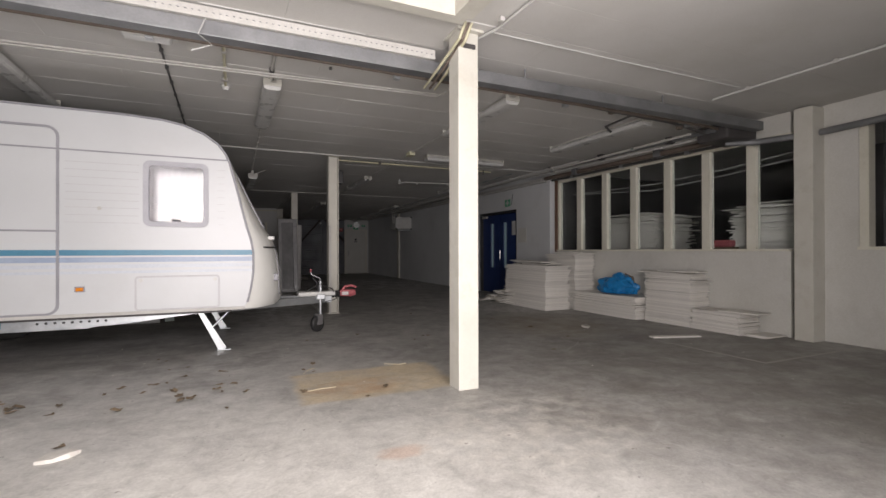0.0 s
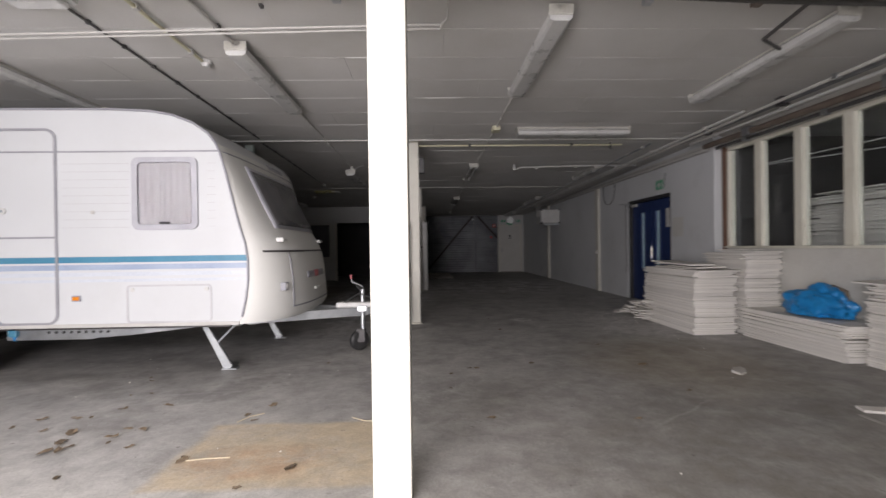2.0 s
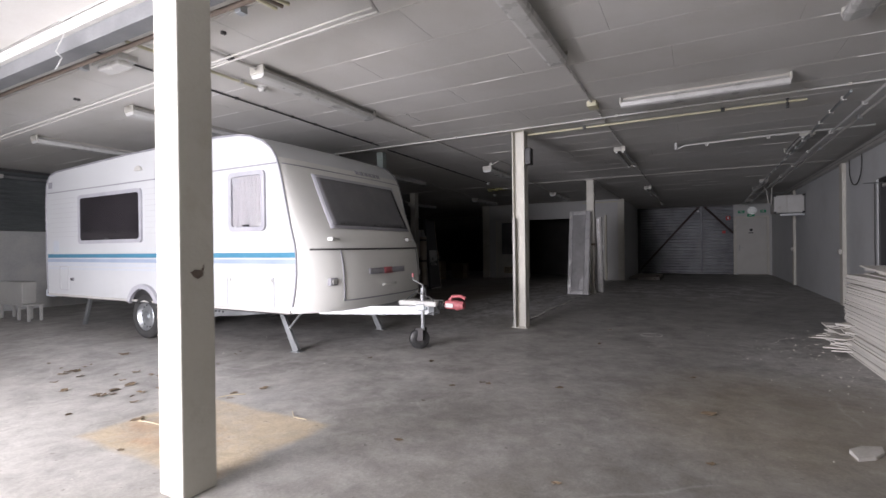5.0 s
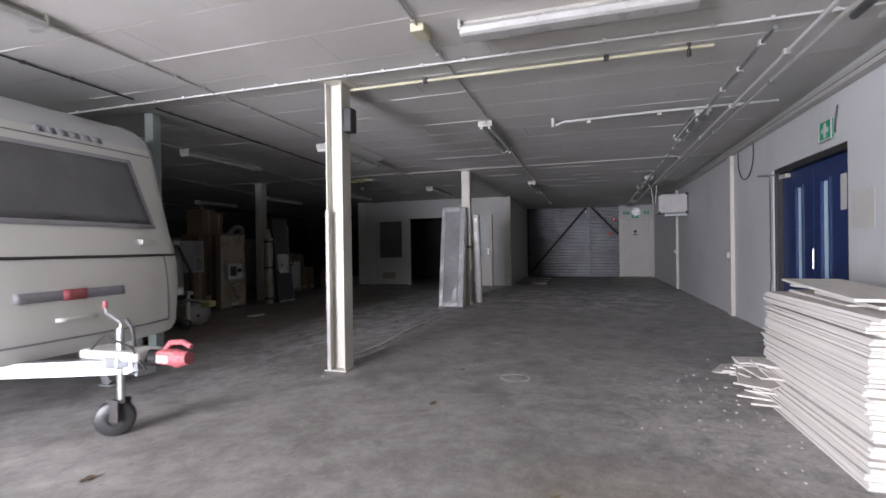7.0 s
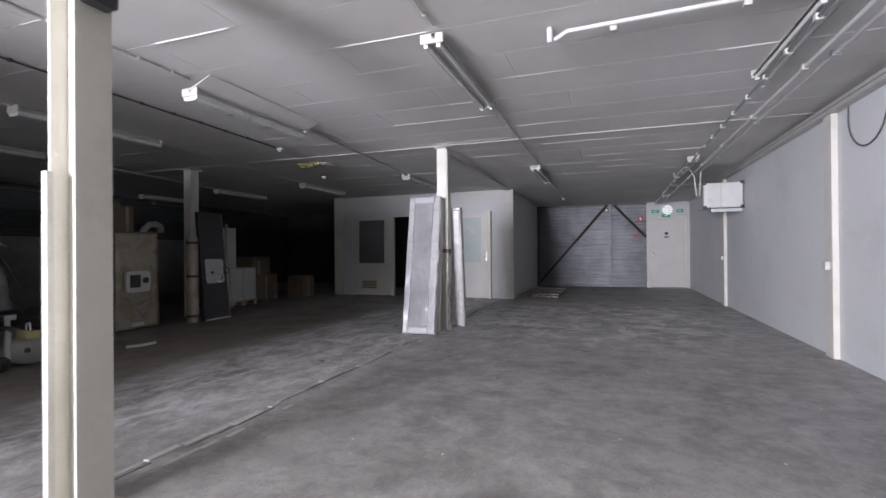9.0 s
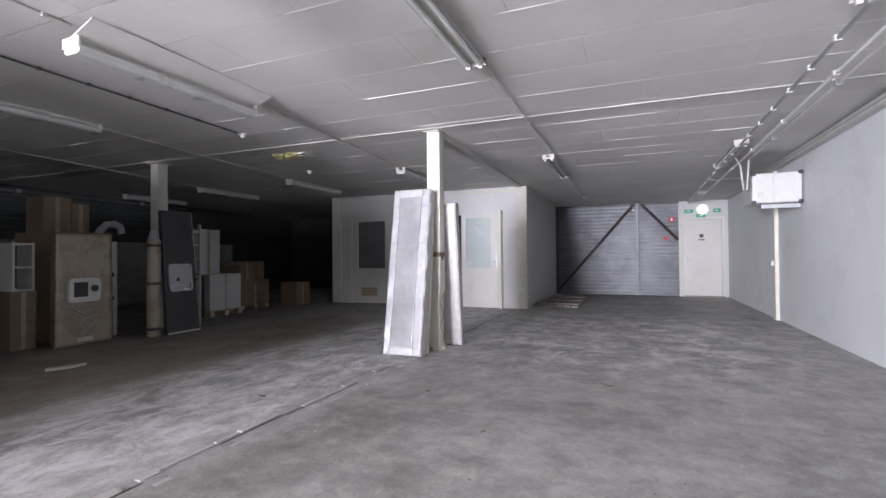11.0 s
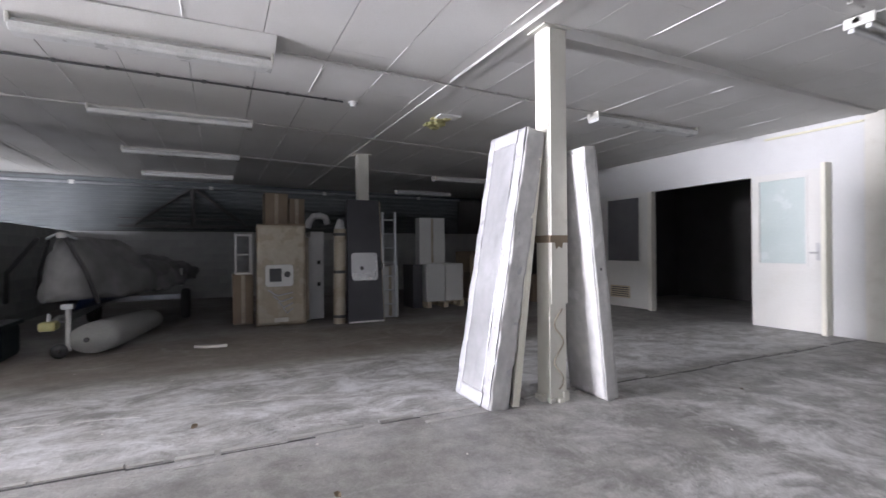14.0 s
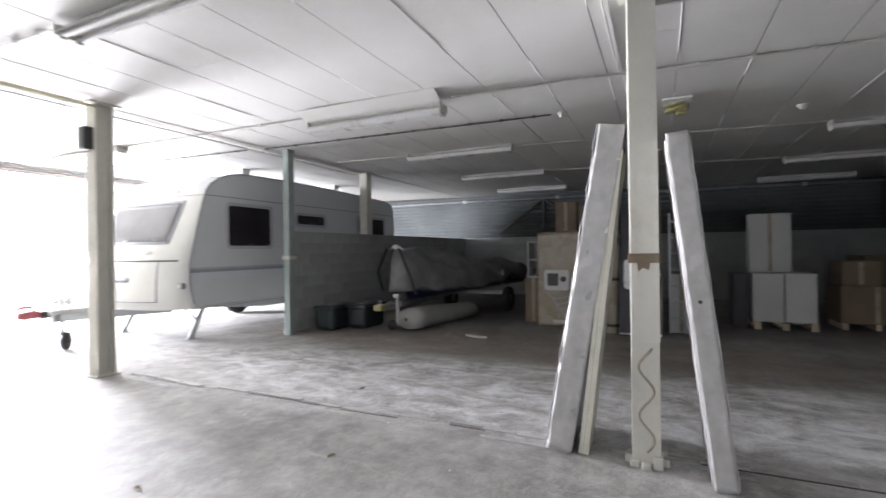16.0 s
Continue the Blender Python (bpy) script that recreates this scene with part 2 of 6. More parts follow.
# Far-side sheeting, darkened so that its colour carries the bay's shade.
M_SHEETSHADED = node_mat("sheeting_shaded_in_colour", (0.055, 0.063, 0.063), (0.10, 0.112, 0.112), 1.2, 0.8, 0.0, bump=0.05)
M_SILLWALL = node_mat("warm_white_wall_paint", (0.54, 0.53, 0.48), (0.62, 0.61, 0.57), 0.9, 0.65, bump=0.1, dirt=(0.40, 0.38, 0.33), dirt_amount=0.35)
M_REDLINE = node_mat("faded_red_floor_paint", (0.36, 0.335, 0.31), (0.44, 0.42, 0.39), 12, 0.8)
M_DARKSTEEL = node_mat("dark_painted_steel", (0.045, 0.042, 0.042), (0.075, 0.07, 0.068), 4, 0.5, 0.2)
M_RUST = node_mat("brown_steel_pipe", (0.13, 0.10, 0.08), (0.20, 0.16, 0.13), 6, 0.6, 0.3)
M_CONDUIT = node_mat("grey_plastic_conduit", (0.42, 0.41, 0.38), (0.52, 0.51, 0.48), 6, 0.55)
M_YELLOWPIPE = node_mat("yellowed_conduit", (0.50, 0.47, 0.30), (0.58, 0.56, 0.42), 6, 0.55)
M_CABLE = node_mat("dark_cable", (0.05, 0.05, 0.05), (0.09, 0.085, 0.08), 8, 0.6)
M_LAMPBODY = node_mat("yellowed_lamp_body", (0.42, 0.41, 0.36), (0.52, 0.51, 0.46), 4, 0.45, dirt=(0.33, 0.31, 0.25), dirt_amount=0.35, dirt_scale=4)
M_TUBE = node_mat("unlit_fluorescent_tube", (0.66, 0.66, 0.64), (0.72, 0.72, 0.70), 4, 0.25)
M_LAMPCOVER = node_mat("dusty_lamp_cover", (0.48, 0.48, 0.46), (0.58, 0.58, 0.56), 6, 0.3)
M_PLASTIC_W = node_mat("white_plastic", (0.48, 0.48, 0.46), (0.55, 0.55, 0.53), 5, 0.4, bump=0.03)
M_BLACK = node_mat("black_plastic", (0.02, 0.02, 0.02), (0.035, 0.035, 0.035), 5, 0.45, bump=0.05)
M_BLUE = node_mat("dark_blue_door_paint", (0.012, 0.028, 0.10), (0.018, 0.04, 0.14), 2, 0.35, bump=0.04)
M_DOOR = node_mat("off_white_door_paint", (0.50, 0.495, 0.46), (0.56, 0.555, 0.52), 2, 0.45, bump=0.05, dirt=(0.45, 0.43, 0.38), dirt_amount=0.3, dirt_scale=3)
M_BROWNPOST = node_mat("brown_stained_post", (0.10, 0.05, 0.03), (0.15, 0.08, 0.05), 4, 0.6)
M_CARAVAN = node_mat("white_caravan_panel", (0.50, 0.515, 0.52), (0.55, 0.565, 0.57), 1.0, 0.34, bump=0.03, fine=140, dirt=(0.45, 0.455, 0.44), dirt_amount=0.25, dirt_scale=1.4, speckle=0.03)
M_CREAMGRP = node_mat("aged_white_plastic_front", (0.62, 0.62, 0.585), (0.67, 0.67, 0.635), 0.6, 0.36, bump=0.01, dirt=(0.46, 0.45, 0.41), dirt_amount=0.2, dirt_scale=2, speckle=0.03)
M_TRIM = node_mat("grey_rubber_trim", (0.22, 0.22, 0.24), (0.30, 0.30, 0.32), 5, 0.5)
M_WINFRAME = node_mat("mid_grey_window_frame", (0.33, 0.33, 0.36), (0.42, 0.42, 0.45), 5, 0.45)
M_ACRYL = node_mat("dark_acrylic_pane", (0.02, 0.018, 0.02), (0.03, 0.027, 0.03), 2, 0.09, bump=0.0)
M_ACRYLGREY = node_mat("dusty_grey_acrylic_pane", (0.10, 0.10, 0.106), (0.15, 0.15, 0.156), 2, 0.22, bump=0.02)
M_CURTAIN = node_mat("pale_curtain_cloth", (0.72, 0.71, 0.70), (0.80, 0.79, 0.78), 3, 0.9, bump=0.2)
M_TEAL = node_mat("teal_stripe", (0.05, 0.19, 0.29), (0.07, 0.23, 0.33), 3, 0.4)
M_PALEBLUE = node_mat("pale_grey_blue_stripe", (0.27, 0.33, 0.44), (0.34, 0.40, 0.50), 3, 0.4)
M_PALEGREY = node_mat("faint_grey_stripe", (0.47, 0.51, 0.56), (0.53, 0.565, 0.605), 3, 0.4)
M_LINE = node_mat("soft_grey_outline", (0.42, 0.42, 0.43), (0.48, 0.48, 0.49), 3, 0.5)
M_AMBER = node_mat("amber_reflector", (0.55, 0.16, 0.01), (0.65, 0.22, 0.02), 9, 0.2)
M_RED = node_mat("red_plastic", (0.30, 0.06, 0.07), (0.46, 0.14, 0.15), 30, 0.5)
M_REDSIGN = node_mat("red_sign", (0.30, 0.02, 0.02), (0.38, 0.04, 0.04), 8, 0.5)
M_TYRE = node_mat("tyre_rubber", (0.022, 0.022, 0.022), (0.04, 0.04, 0.038), 8, 0.8, bump=0.3)
M_GREENSIGN = node_mat("green_safety_sign", (0.0, 0.28, 0.13), (0.02, 0.34, 0.17), 6, 0.5)
M_BOARD = node_mat("chalky_white_board", (0.65, 0.625, 0.57), (0.75, 0.725, 0.68), 4, 0.9, bump=0.25, fine=80, vary=0.10, dirt=(0.45, 0.42, 0.36), dirt_amount=0.3, dirt_scale=5)
M_BLUEBAG = node_mat("blue_plastic_bag", (0.0, 0.16, 0.42), (0.01, 0.24, 0.55), 5, 0.3, bump=0.3, fine=14)
M_FOAM = node_mat("milky_plastic_film", (0.30, 0.298, 0.30), (0.355, 0.352, 0.354), 7, 0.3, bump=0.35, fine=16)
# White foam in the same film, lightened to offset shade on these faces.
M_FOAMEDGE = node_mat("white_foam_in_film", (0.44, 0.432, 0.415), (0.54, 0.53, 0.515), 7, 0.24, bump=0.45, fine=14)
M_PANEL_GREY = node_mat("grey_panel_under_film", (0.19, 0.19, 0.192), (0.27, 0.268, 0.27), 3, 0.16, bump=0.7, fine=6)
M_TIMBER = node_mat("pale_timber", (0.42, 0.35, 0.24), (0.54, 0.47, 0.34), 3, 0.7, bump=0.2, stretch=(1, 1, 0.15))
M_OLDTIMBER = node_mat("grey_old_timber", (0.17, 0.15, 0.13), (0.26, 0.235, 0.205), 3, 0.8, bump=0.3)
M_CARDBOARD = node_mat("brown_cardboard", (0.14, 0.105, 0.07), (0.21, 0.16, 0.11), 2, 0.8, bump=0.12, vary=0.1)
M_TAPE = node_mat("wrinkled_clear_film", (0.27, 0.23, 0.17), (0.34, 0.30, 0.23), 3, 0.28, bump=0.5, fine=18)
M_DARKPANEL = node_mat("black_laminate", (0.022, 0.022, 0.027), (0.035, 0.035, 0.042), 3, 0.4, bump=0.03)
M_STEEL = node_mat("brushed_stainless", (0.36, 0.36, 0.355), (0.45, 0.45, 0.445), 2, 0.3, 1.0, bump=0.0)
M_WHITEBOX = node_mat("white_carton", (0.46, 0.46, 0.445), (0.54, 0.54, 0.52), 2, 0.6, bump=0.05)
M_TARP = node_mat("dusty_dark_tarpaulin", (0.085, 0.085, 0.085), (0.23, 0.23, 0.225), 2.2, 0.6, bump=0.8, fine=9)
M_CRATE = node_mat("dark_green_crate_plastic", (0.010, 0.018, 0.020), (0.018, 0.028, 0.030), 3, 0.45, bump=0.1)
M_FENDER = node_mat("grey_inflatable_rubber", (0.24, 0.24, 0.225), (0.33, 0.33, 0.31), 2, 0.45, bump=0.1)
M_YELLOW = node_mat("yellow_plastic", (0.32, 0.30, 0.12), (0.40, 0.37, 0.17), 6, 0.45)
# Near-black base colour puts the unlit rooms' darkness into their walls.
M_SHADEWALL = node_mat("room_wall_shade_in_colour", (0.045, 0.043, 0.042), (0.075, 0.072, 0.07), 2, 0.9)
M_LEAF = node_mat("dry_leaf", (0.12, 0.088, 0.055), (0.23, 0.17, 0.11), 9, 0.8, vary=0.3)
M_PAPER = node_mat("scrap_paper", (0.45, 0.43, 0.39), (0.58, 0.56, 0.52), 9, 0.9)
M_GROUND = node_mat("pale_yard_paving", (0.20, 0.197, 0.19), (0.27, 0.265, 0.255), 0.6, 0.9, bump=0.3, fine=20)
# Glass tint lowered to darken the view into the unlit side room.
M_GLASS = glass_mat("window_glass_tinted_down", (0.68, 0.72, 0.72))
M_FROST = node_mat("pale_green_frosted_pane", (0.38, 0.44, 0.42), (0.46, 0.51, 0.49), 2, 0.25, bump=0.02)
M_EXITGLOW = glow_mat("lit_emergency_lamp", (0.9, 1.0, 0.97), 0.11)
# Pale cyan base colour stands in for the bright strip in the door panes.
M_CYANPANE = node_mat("pane_cyan_glow_in_colour", (0.40, 0.62, 0.68), (0.5, 0.72, 0.78), 2, 0.2, bump=0.02)
M_JOINT = node_mat("worn_joint_mortar", (0.36, 0.35, 0.33), (0.50, 0.49, 0.465), 6, 0.9, bump=0.4, fine=40)

# ---- building helpers ----
AT = {}


def thing(name, at, label, category, group="", rz=0.0, kind=""):
    ob = new(name)
    ob.empty_display_size = 0.1
    ob.matrix_world = pose(at[0] * K, at[1] * K, at[2] * K, 0, 0, rz)
    AT[ob] = Vector(at) if not rz else Vector((0, 0, 0))
    return tagged(ob, label, category, group, kind)


def part(name, bm, mat, parent=None, label="", smooth=False):
    """Links bm (plan units; local to a turned thing) as one mesh object under a thing or a part."""
    off = AT.get(parent, Vector((0, 0, 0)))
    for v in bm.verts:
        v.co = (v.co - off) * K
    me = bpy.data.meshes.new(name)
    bmesh.ops.recalc_face_normals(bm, faces=bm.faces[:])
    if smooth:
        for f in bm.faces:
            f.smooth = True
    bm.to_mesh(me)
    bm.free()
    me.materials.append(mat)
    ob = new(name, me)
    if parent is not None:
        ob.parent = parent
        AT[ob] = off
    if label:
        ob["label"] = label
    return ob


def solid(name, bm, mat, label, category, kind="structure", smooth=False):
    ob = part(name, bm, mat, None, "", smooth)
    return tagged(ob, label, category, "", kind)


def box(x0, y0, z0, x1, y1, z1, bevel=0.0, bm=None):
    bm = bm or bmesh.new()
    x0, x1, y0, y1, z0, z1 = min(x0, x1), max(x0, x1), min(y0, y1), max(y0, y1), min(z0, z1), max(z0, z1)
    vs = [bm.verts.new(p) for p in ((x0, y0, z0), (x1, y0, z0), (x1, y1, z0), (x0, y1, z0), (x0, y0, z1), (x1, y0, z1), (x1, y1, z1), (x0, y1, z1))]
    fs = [bm.faces.new([vs[i] for i in q]) for q in ((0, 3, 2, 1), (4, 5, 6, 7), (0, 1, 5, 4), (1, 2, 6, 5), (2, 3, 7, 6), (3, 0, 4, 7))]
    if bevel:
        es = list({e for f in fs for e in f.edges})
        bmesh.ops.bevel(bm, geom=es, offset=bevel, segments=2, affect="EDGES", profile=0.5)
    return bm


def rod(p, q, r, n=10, bm=None, r2=None):
    bm = bm or bmesh.new()
    p, q = Vector(p), Vector(q)
    d = (q - p).normalized()
    u = d.orthogonal().normalized()
    w = d.cross(u)
    r2 = r if r2 is None else r2
    a = [bm.verts.new(p + (u * math.cos(t) + w * math.sin(t)) * r) for t in [2 * math.pi * i / n for i in range(n)]]
    b = [bm.verts.new(q + (u * math.cos(t) + w * math.sin(t)) * r2) for t in [2 * math.pi * i / n for i in range(n)]]
    for i in range(n):
        bm.faces.new((a[i], a[(i + 1) % n], b[(i + 1) % n], b[i]))
    bm.faces.new(a[::-1])
    bm.faces.new(b)
    return bm


def tube(points, r, n=8, bm=None):
    bm = bm or bmesh.new()
    pts = [Vector(p) for p in points]
    rings = []
    up = None
    for i, p in enumerate(pts):
        d = (pts[min(i + 1, len(pts) - 1)] - pts[max(i - 1, 0)]).normalized()
        u = d.orthogonal().normalized() if up is None else (up - d * up.dot(d)).normalized()
        up = u
        w = d.cross(u)
        rings.append([bm.verts.new(p + (u * math.cos(t) + w * math.sin(t)) * r) for t in [2 * math.pi * k / n for k in range(n)]])
    for a, b in zip(rings, rings[1:]):
        for k in range(n):
            bm.faces.new((a[k], a[(k + 1) % n], b[(k + 1) % n], b[k]))
    bm.faces.new(rings[0][::-1])
    bm.faces.new(rings[-1])
    return bm


def lathe(profile, centre, axis="y", n=28, bm=None):
    """Turns (radius, offset along the axis) round the axis through centre; closed ring profile."""
    bm = bm or bmesh.new()
    rings = []
    for i in range(n):
        a = 2 * math.pi * i / n
        ring = []
        for r, o in profile:
            c, s = r * math.cos(a), r * math.sin(a)
            v = {"y": (c, o, s), "x": (o, c, s), "z": (c, s, o)}[axis]
            ring.append(bm.verts.new(Vector(centre) + Vector(v)))
        rings.append(ring)
    k = len(profile)
    for i in range(n):
        a, b = rings[i], rings[(i + 1) % n]
        for j in range(k - 1):
            bm.faces.new((a[j], a[j + 1], b[j + 1], b[j]))
    return bm


def prism(points, axis, lo, hi, bevel=0.0):
    """A flat outline in the two other axes, pushed along an axis from lo to hi."""
    bm = bmesh.new()

    def put(p, o):
        return {"x": (o, p[0], p[1]), "y": (p[0], o, p[1]), "z": (p[0], p[1], o)}[axis]
    a = [bm.verts.new(put(p, lo)) for p in points]
    b = [bm.verts.new(put(p, hi)) for p in points]
    k = len(points)
    bm.faces.new(a[::-1])
    bm.faces.new(b)
    for i in range(k):
        bm.faces.new((a[i], a[(i + 1) % k], b[(i + 1) % k], b[i]))
    if bevel:
        bmesh.ops.bevel(bm, geom=bm.edges[:], offset=bevel, segments=1, affect="EDGES")
    return bm


def rounded(x0, z0, x1, z1, r, n=5):
    pts = []
    for cx, cz, a0 in ((x1 - r, z1 - r, 0), (x0 + r, z1 - r, 90), (x0 + r, z0 + r, 180), (x1 - r, z0 + r, 270)):
        for i in range(n + 1):
            a = radians(a0 + 90 * i / n)
            pts.append((cx + r * math.cos(a), cz + r * math.sin(a)))
    return pts


def ring_frame(outer, inner, axis, lo, hi):
    """A frame between two outlines of equal point count."""
    bm = bmesh.new()

    def put(p, o):
        return {"x": (o, p[0], p[1]), "y": (p[0], o, p[1]), "z": (p[0], p[1], o)}[axis]
    rows = [[bm.verts.new(put(p, o)) for p in pts] for pts, o in ((outer, lo), (outer, hi), (inner, hi), (inner, lo))]
    k = len(outer)
    for a, b in zip(rows, rows[1:] + rows[:1]):
        for i in range(k):
            bm.faces.new((a[i], a[(i + 1) % k], b[(i + 1) % k], b[i]))
    return bm


def ceil_z(y):
    return 3.22 - 0.0133 * (y - 4)


rng = random.Random(7)

# ---- setting ----
FRONT, BACK_Y, RIGHT, LEFT, ROOM_Y = -0.7, 25.3, 7.07, -9.2, 20.4
bm = box(LEFT - 0.3, FRONT, -0.25, 11.2, BACK_Y + 0.3, 0)
solid("floor", bm, M_FLOOR, "worn grey concrete floor with pale scuffs, brown stains, painted light and shade", "floor")
bm = box(-900, -900, -0.3, 900, FRONT, -0.02)
solid("ground", bm, M_GROUND, "pale paved yard outside the open front", "ground")

# old expansion joint along the columns
bm = bmesh.new()
crack = bmesh.new()
y = 9.6
while y < 20.2:
    step = 0.12 + rng.random() * 0.35
    off = 0.02 * math.sin(y * 3.1)
    if rng.random() < 0.9:
        box(1.70 + off + rng.uniform(-0.015, 0.01), y, 0.0, 1.735 + off + rng.uniform(0, 0.03), y + step * rng.uniform(0.7, 1), rng.uniform(0.006, 0.014), 0, bm)
    if rng.random() < 0.7:
        box(1.85 + off, y, 0.0, 1.87 + off + rng.uniform(0, 0.03), y + step * rng.uniform(0.5, 1), rng.uniform(0.002, 0.005), 0, bm)
    if rng.random() < 0.75:
        box(1.755 + off, y, 0.0, 1.77 + off + rng.uniform(0, 0.012), y + step, 0.0015, 0, crack)
    y += step
solid("floor_joint", bm, M_JOINT, "crumbling pale mortar along a floor joint", "floor joint")
solid("floor_joint_crack", crack, M_CABLE, "dark crack along the floor joint", "floor joint")

bm = box(5.35, 3.05, 0.0, 5.39, 4.6, 0.0015)
box(5.39, 3.05, 0.0, 7.2, 3.09, 0.0015, 0, bm)
solid("floor_marking", bm, M_REDLINE, "faint pale line painted on the floor", "floor marking")

# walls
bm = box(RIGHT, 9.1, 0, RIGHT + 0.22, 10.55, 3.3)
box(RIGHT, 10.55, 2.37, RIGHT + 0.22, 12.6, 3.3, 0, bm)
box(RIGHT, 12.6, 0, RIGHT + 0.22, BACK_Y, 3.3, 0, bm)
solid("wall_east", bm, M_WALLCOOL, "cool white painted wall along the hall", "wall")
WX = 7.3
bm = box(WX - 0.06, 3.84, 0, WX + 0.16, 9.1, 1.23)
box(WX - 0.06, 3.84, 2.93, WX + 0.16, 9.1, 3.4, 0, bm)
box(WX + 0.1, FRONT, 0, WX + 0.3, 3.57, 1.25, 0, bm)
box(WX + 0.1, FRONT, 2.9, WX + 0.3, 3.57, 3.4, 0, bm)
box(WX + 0.1, 3.12, 1.25, WX + 0.3, 3.57, 2.9, 0, bm)
solid("wall_east_windows", bm, M_SILLWALL, "cream painted lower wall under a row of windows", "wall")
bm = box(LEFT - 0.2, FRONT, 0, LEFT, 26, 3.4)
solid("wall_west", bm, M_SHADEWALL, "wall closing the far side of the hall, colour darkened for shade", "wall")
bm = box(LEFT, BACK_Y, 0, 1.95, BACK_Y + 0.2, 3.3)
solid("wall_north_dark", bm, M_SHADEWALL, "wall behind the stored goods, colour darkened for shade", "wall")
bm = box(6.95, BACK_Y - 0.02, 0, 7.29, BACK_Y + 0.18, 3.2)
box(5.74, BACK_Y - 0.02, 2.42, 6.95, BACK_Y + 0.18, 3.2, 0, bm)
solid("wall_north_door_side", bm, M_WALL, "white wall round the end door", "wall")
# front header beam over the open side
bm = box(LEFT - 0.2, FRONT - 0.25, 3.3, 11.2, FRONT, 3.9)
solid("front_lintel", bm, M_CREAM, "concrete lintel over the open front", "lintel")
bm = box(LEFT - 0.2, FRONT - 0.25, 0, -1.6, FRONT, 3.3)
box(1.9, FRONT - 0.25, 0, 11.2, FRONT, 3.3, 0, bm)
solid("wall_south", bm, M_BLOCK, "plain wall piers beside the open front", "wall")

# corrugated end wall
bm = bmesh.new()
prof, z, k = [], 0.02, 0
while z < 3.05:
    for dz, dy in ((0.0, 0.0), (0.045, 0.0), (0.06, 0.028), (0.105, 0.028)):
        prof.append((z + dz, dy))
    z += 0.12
va = [bm.verts.new((1.9, BACK_Y + d, zz)) for zz, d in prof]
vb = [bm.verts.new((5.78, BACK_Y + d, zz)) for zz, d in prof]
for i in range(len(prof) - 1):
    bm.faces.new((va[i], vb[i], vb[i + 1], va[i + 1]))
solid("wall_north_sheet", bm, M_SHEET, "ribbed bare metal sheeting on the end wall", "wall")
bm = box(1.9, BACK_Y + 0.04, 0, 5.78, BACK_Y + 0.2, 3.2)
solid("wall_north_backing", bm, M_SHADEWALL, "wall behind the metal sheeting", "wall")

# ceiling boards, one mesh with open joints
bm = bmesh.new()
GAP = 0.004


def slab(bm, x0, x1, y0, y1, t=0.03):
    pts = []
    for zz in (0, t):
        for x, y in ((x0, y0), (x1, y0), (x1, y1), (x0, y1)):
            pts.append(bm.verts.new((x, y, ceil_z(y) + zz)))
    for q in ((0, 3, 2, 1), (4, 5, 6, 7), (0, 1, 5, 4), (1, 2, 6, 5), (2, 3, 7, 6), (3, 0, 4, 7)):
        bm.faces.new([pts[i] for i in q])


fill = bmesh.new()
y, row = 3.42, 0
while y < BACK_Y:
    y1 = min(y + 0.6, BACK_Y)
    x = LEFT - (row * 0.97) % 2.4
    while x < 11:
        slab(bm, max(x, LEFT) + 0.0012, min(x + 2.4, 11.2) - 0.0012, y + GAP, y1 - GAP)
        if rng.random() < 0.6:
            a = x + rng.uniform(0, 1.2)
            b = a + rng.uniform(0.4, 1.4)
            if b < 7.1 and a > LEFT:
                w = rng.uniform(0.005, 0.011)
                za, dz = ceil_z(y), rng.uniform(0.003, 0.008)
                vs = [fill.verts.new(p) for p in ((a, y - w, za), (b, y - w, za), (b, y + w, za), (a, y + w, za), (a + 0.03, y, za - dz), (b - 0.03, y, za - dz * 0.7))]
                for q in ((0, 1, 5, 4), (2, 3, 4, 5), (0, 4, 3), (1, 2, 5)):
                    fill.faces.new([vs[k] for k in q])
        x += 2.4
    y += 0.6
    row += 1
y = FRONT
while y < 3.4:
    slab(bm, 1.82, 11.2, y, min(y + 1.2, 3.42) - GAP)
    y += 1.2
back_bm = [(LEFT - 0.2, 3.42), (11.2, 3.42), (11.2, BACK_Y + 0.3), (LEFT - 0.2, BACK_Y + 0.3)]
lo = [bm.verts.new((x, y, ceil_z(y) + 0.035)) for x, y in back_bm]
hi = [bm.verts.new((x, y, ceil_z(y) + 0.25)) for x, y in back_bm]
bm.faces.new(lo[::-1])
bm.faces.new(hi)
for i in range(4):
    bm.faces.new((lo[i], lo[(i + 1) % 4], hi[(i + 1) % 4], hi[i]))
box(1.82, FRONT, ceil_z(3.4) + 0.1, 11.2, 3.42, ceil_z(3.4) + 0.4, 0, bm)
box(LEFT - 0.2, FRONT, 3.75, 1.82, 3.42, 3.95, 0, bm)
solid("ceiling", bm, M_CEIL, "white boarded ceiling with visible joints", "ceiling")
solid("ceiling_joint_filler", fill, M_FILLER, "broken pale filler lines in the ceiling joints", "ceiling joint")
bm = box(LEFT - 0.2, 3.30, 3.18, 1.78, 3.42, 3.78)
box(1.66, FRONT, 3.18, 1.82, 3.30, 3.78, 0, bm)
solid("fascia", bm, M_COLUMN, "bright white upstand beam above the entrance bay", "beam")

# beams across the hall on the column lines
for i, yy in enumerate((9.2, 15.0)):
    bm = box(LEFT, yy - 0.05, ceil_z(yy) - 0.009, RIGHT, yy + 0.12, ceil_z(yy) + 0.01, 0.004)
    solid("ceiling_cover_strip", bm, M_CEIL, "white cover strip across the ceiling", "trim")
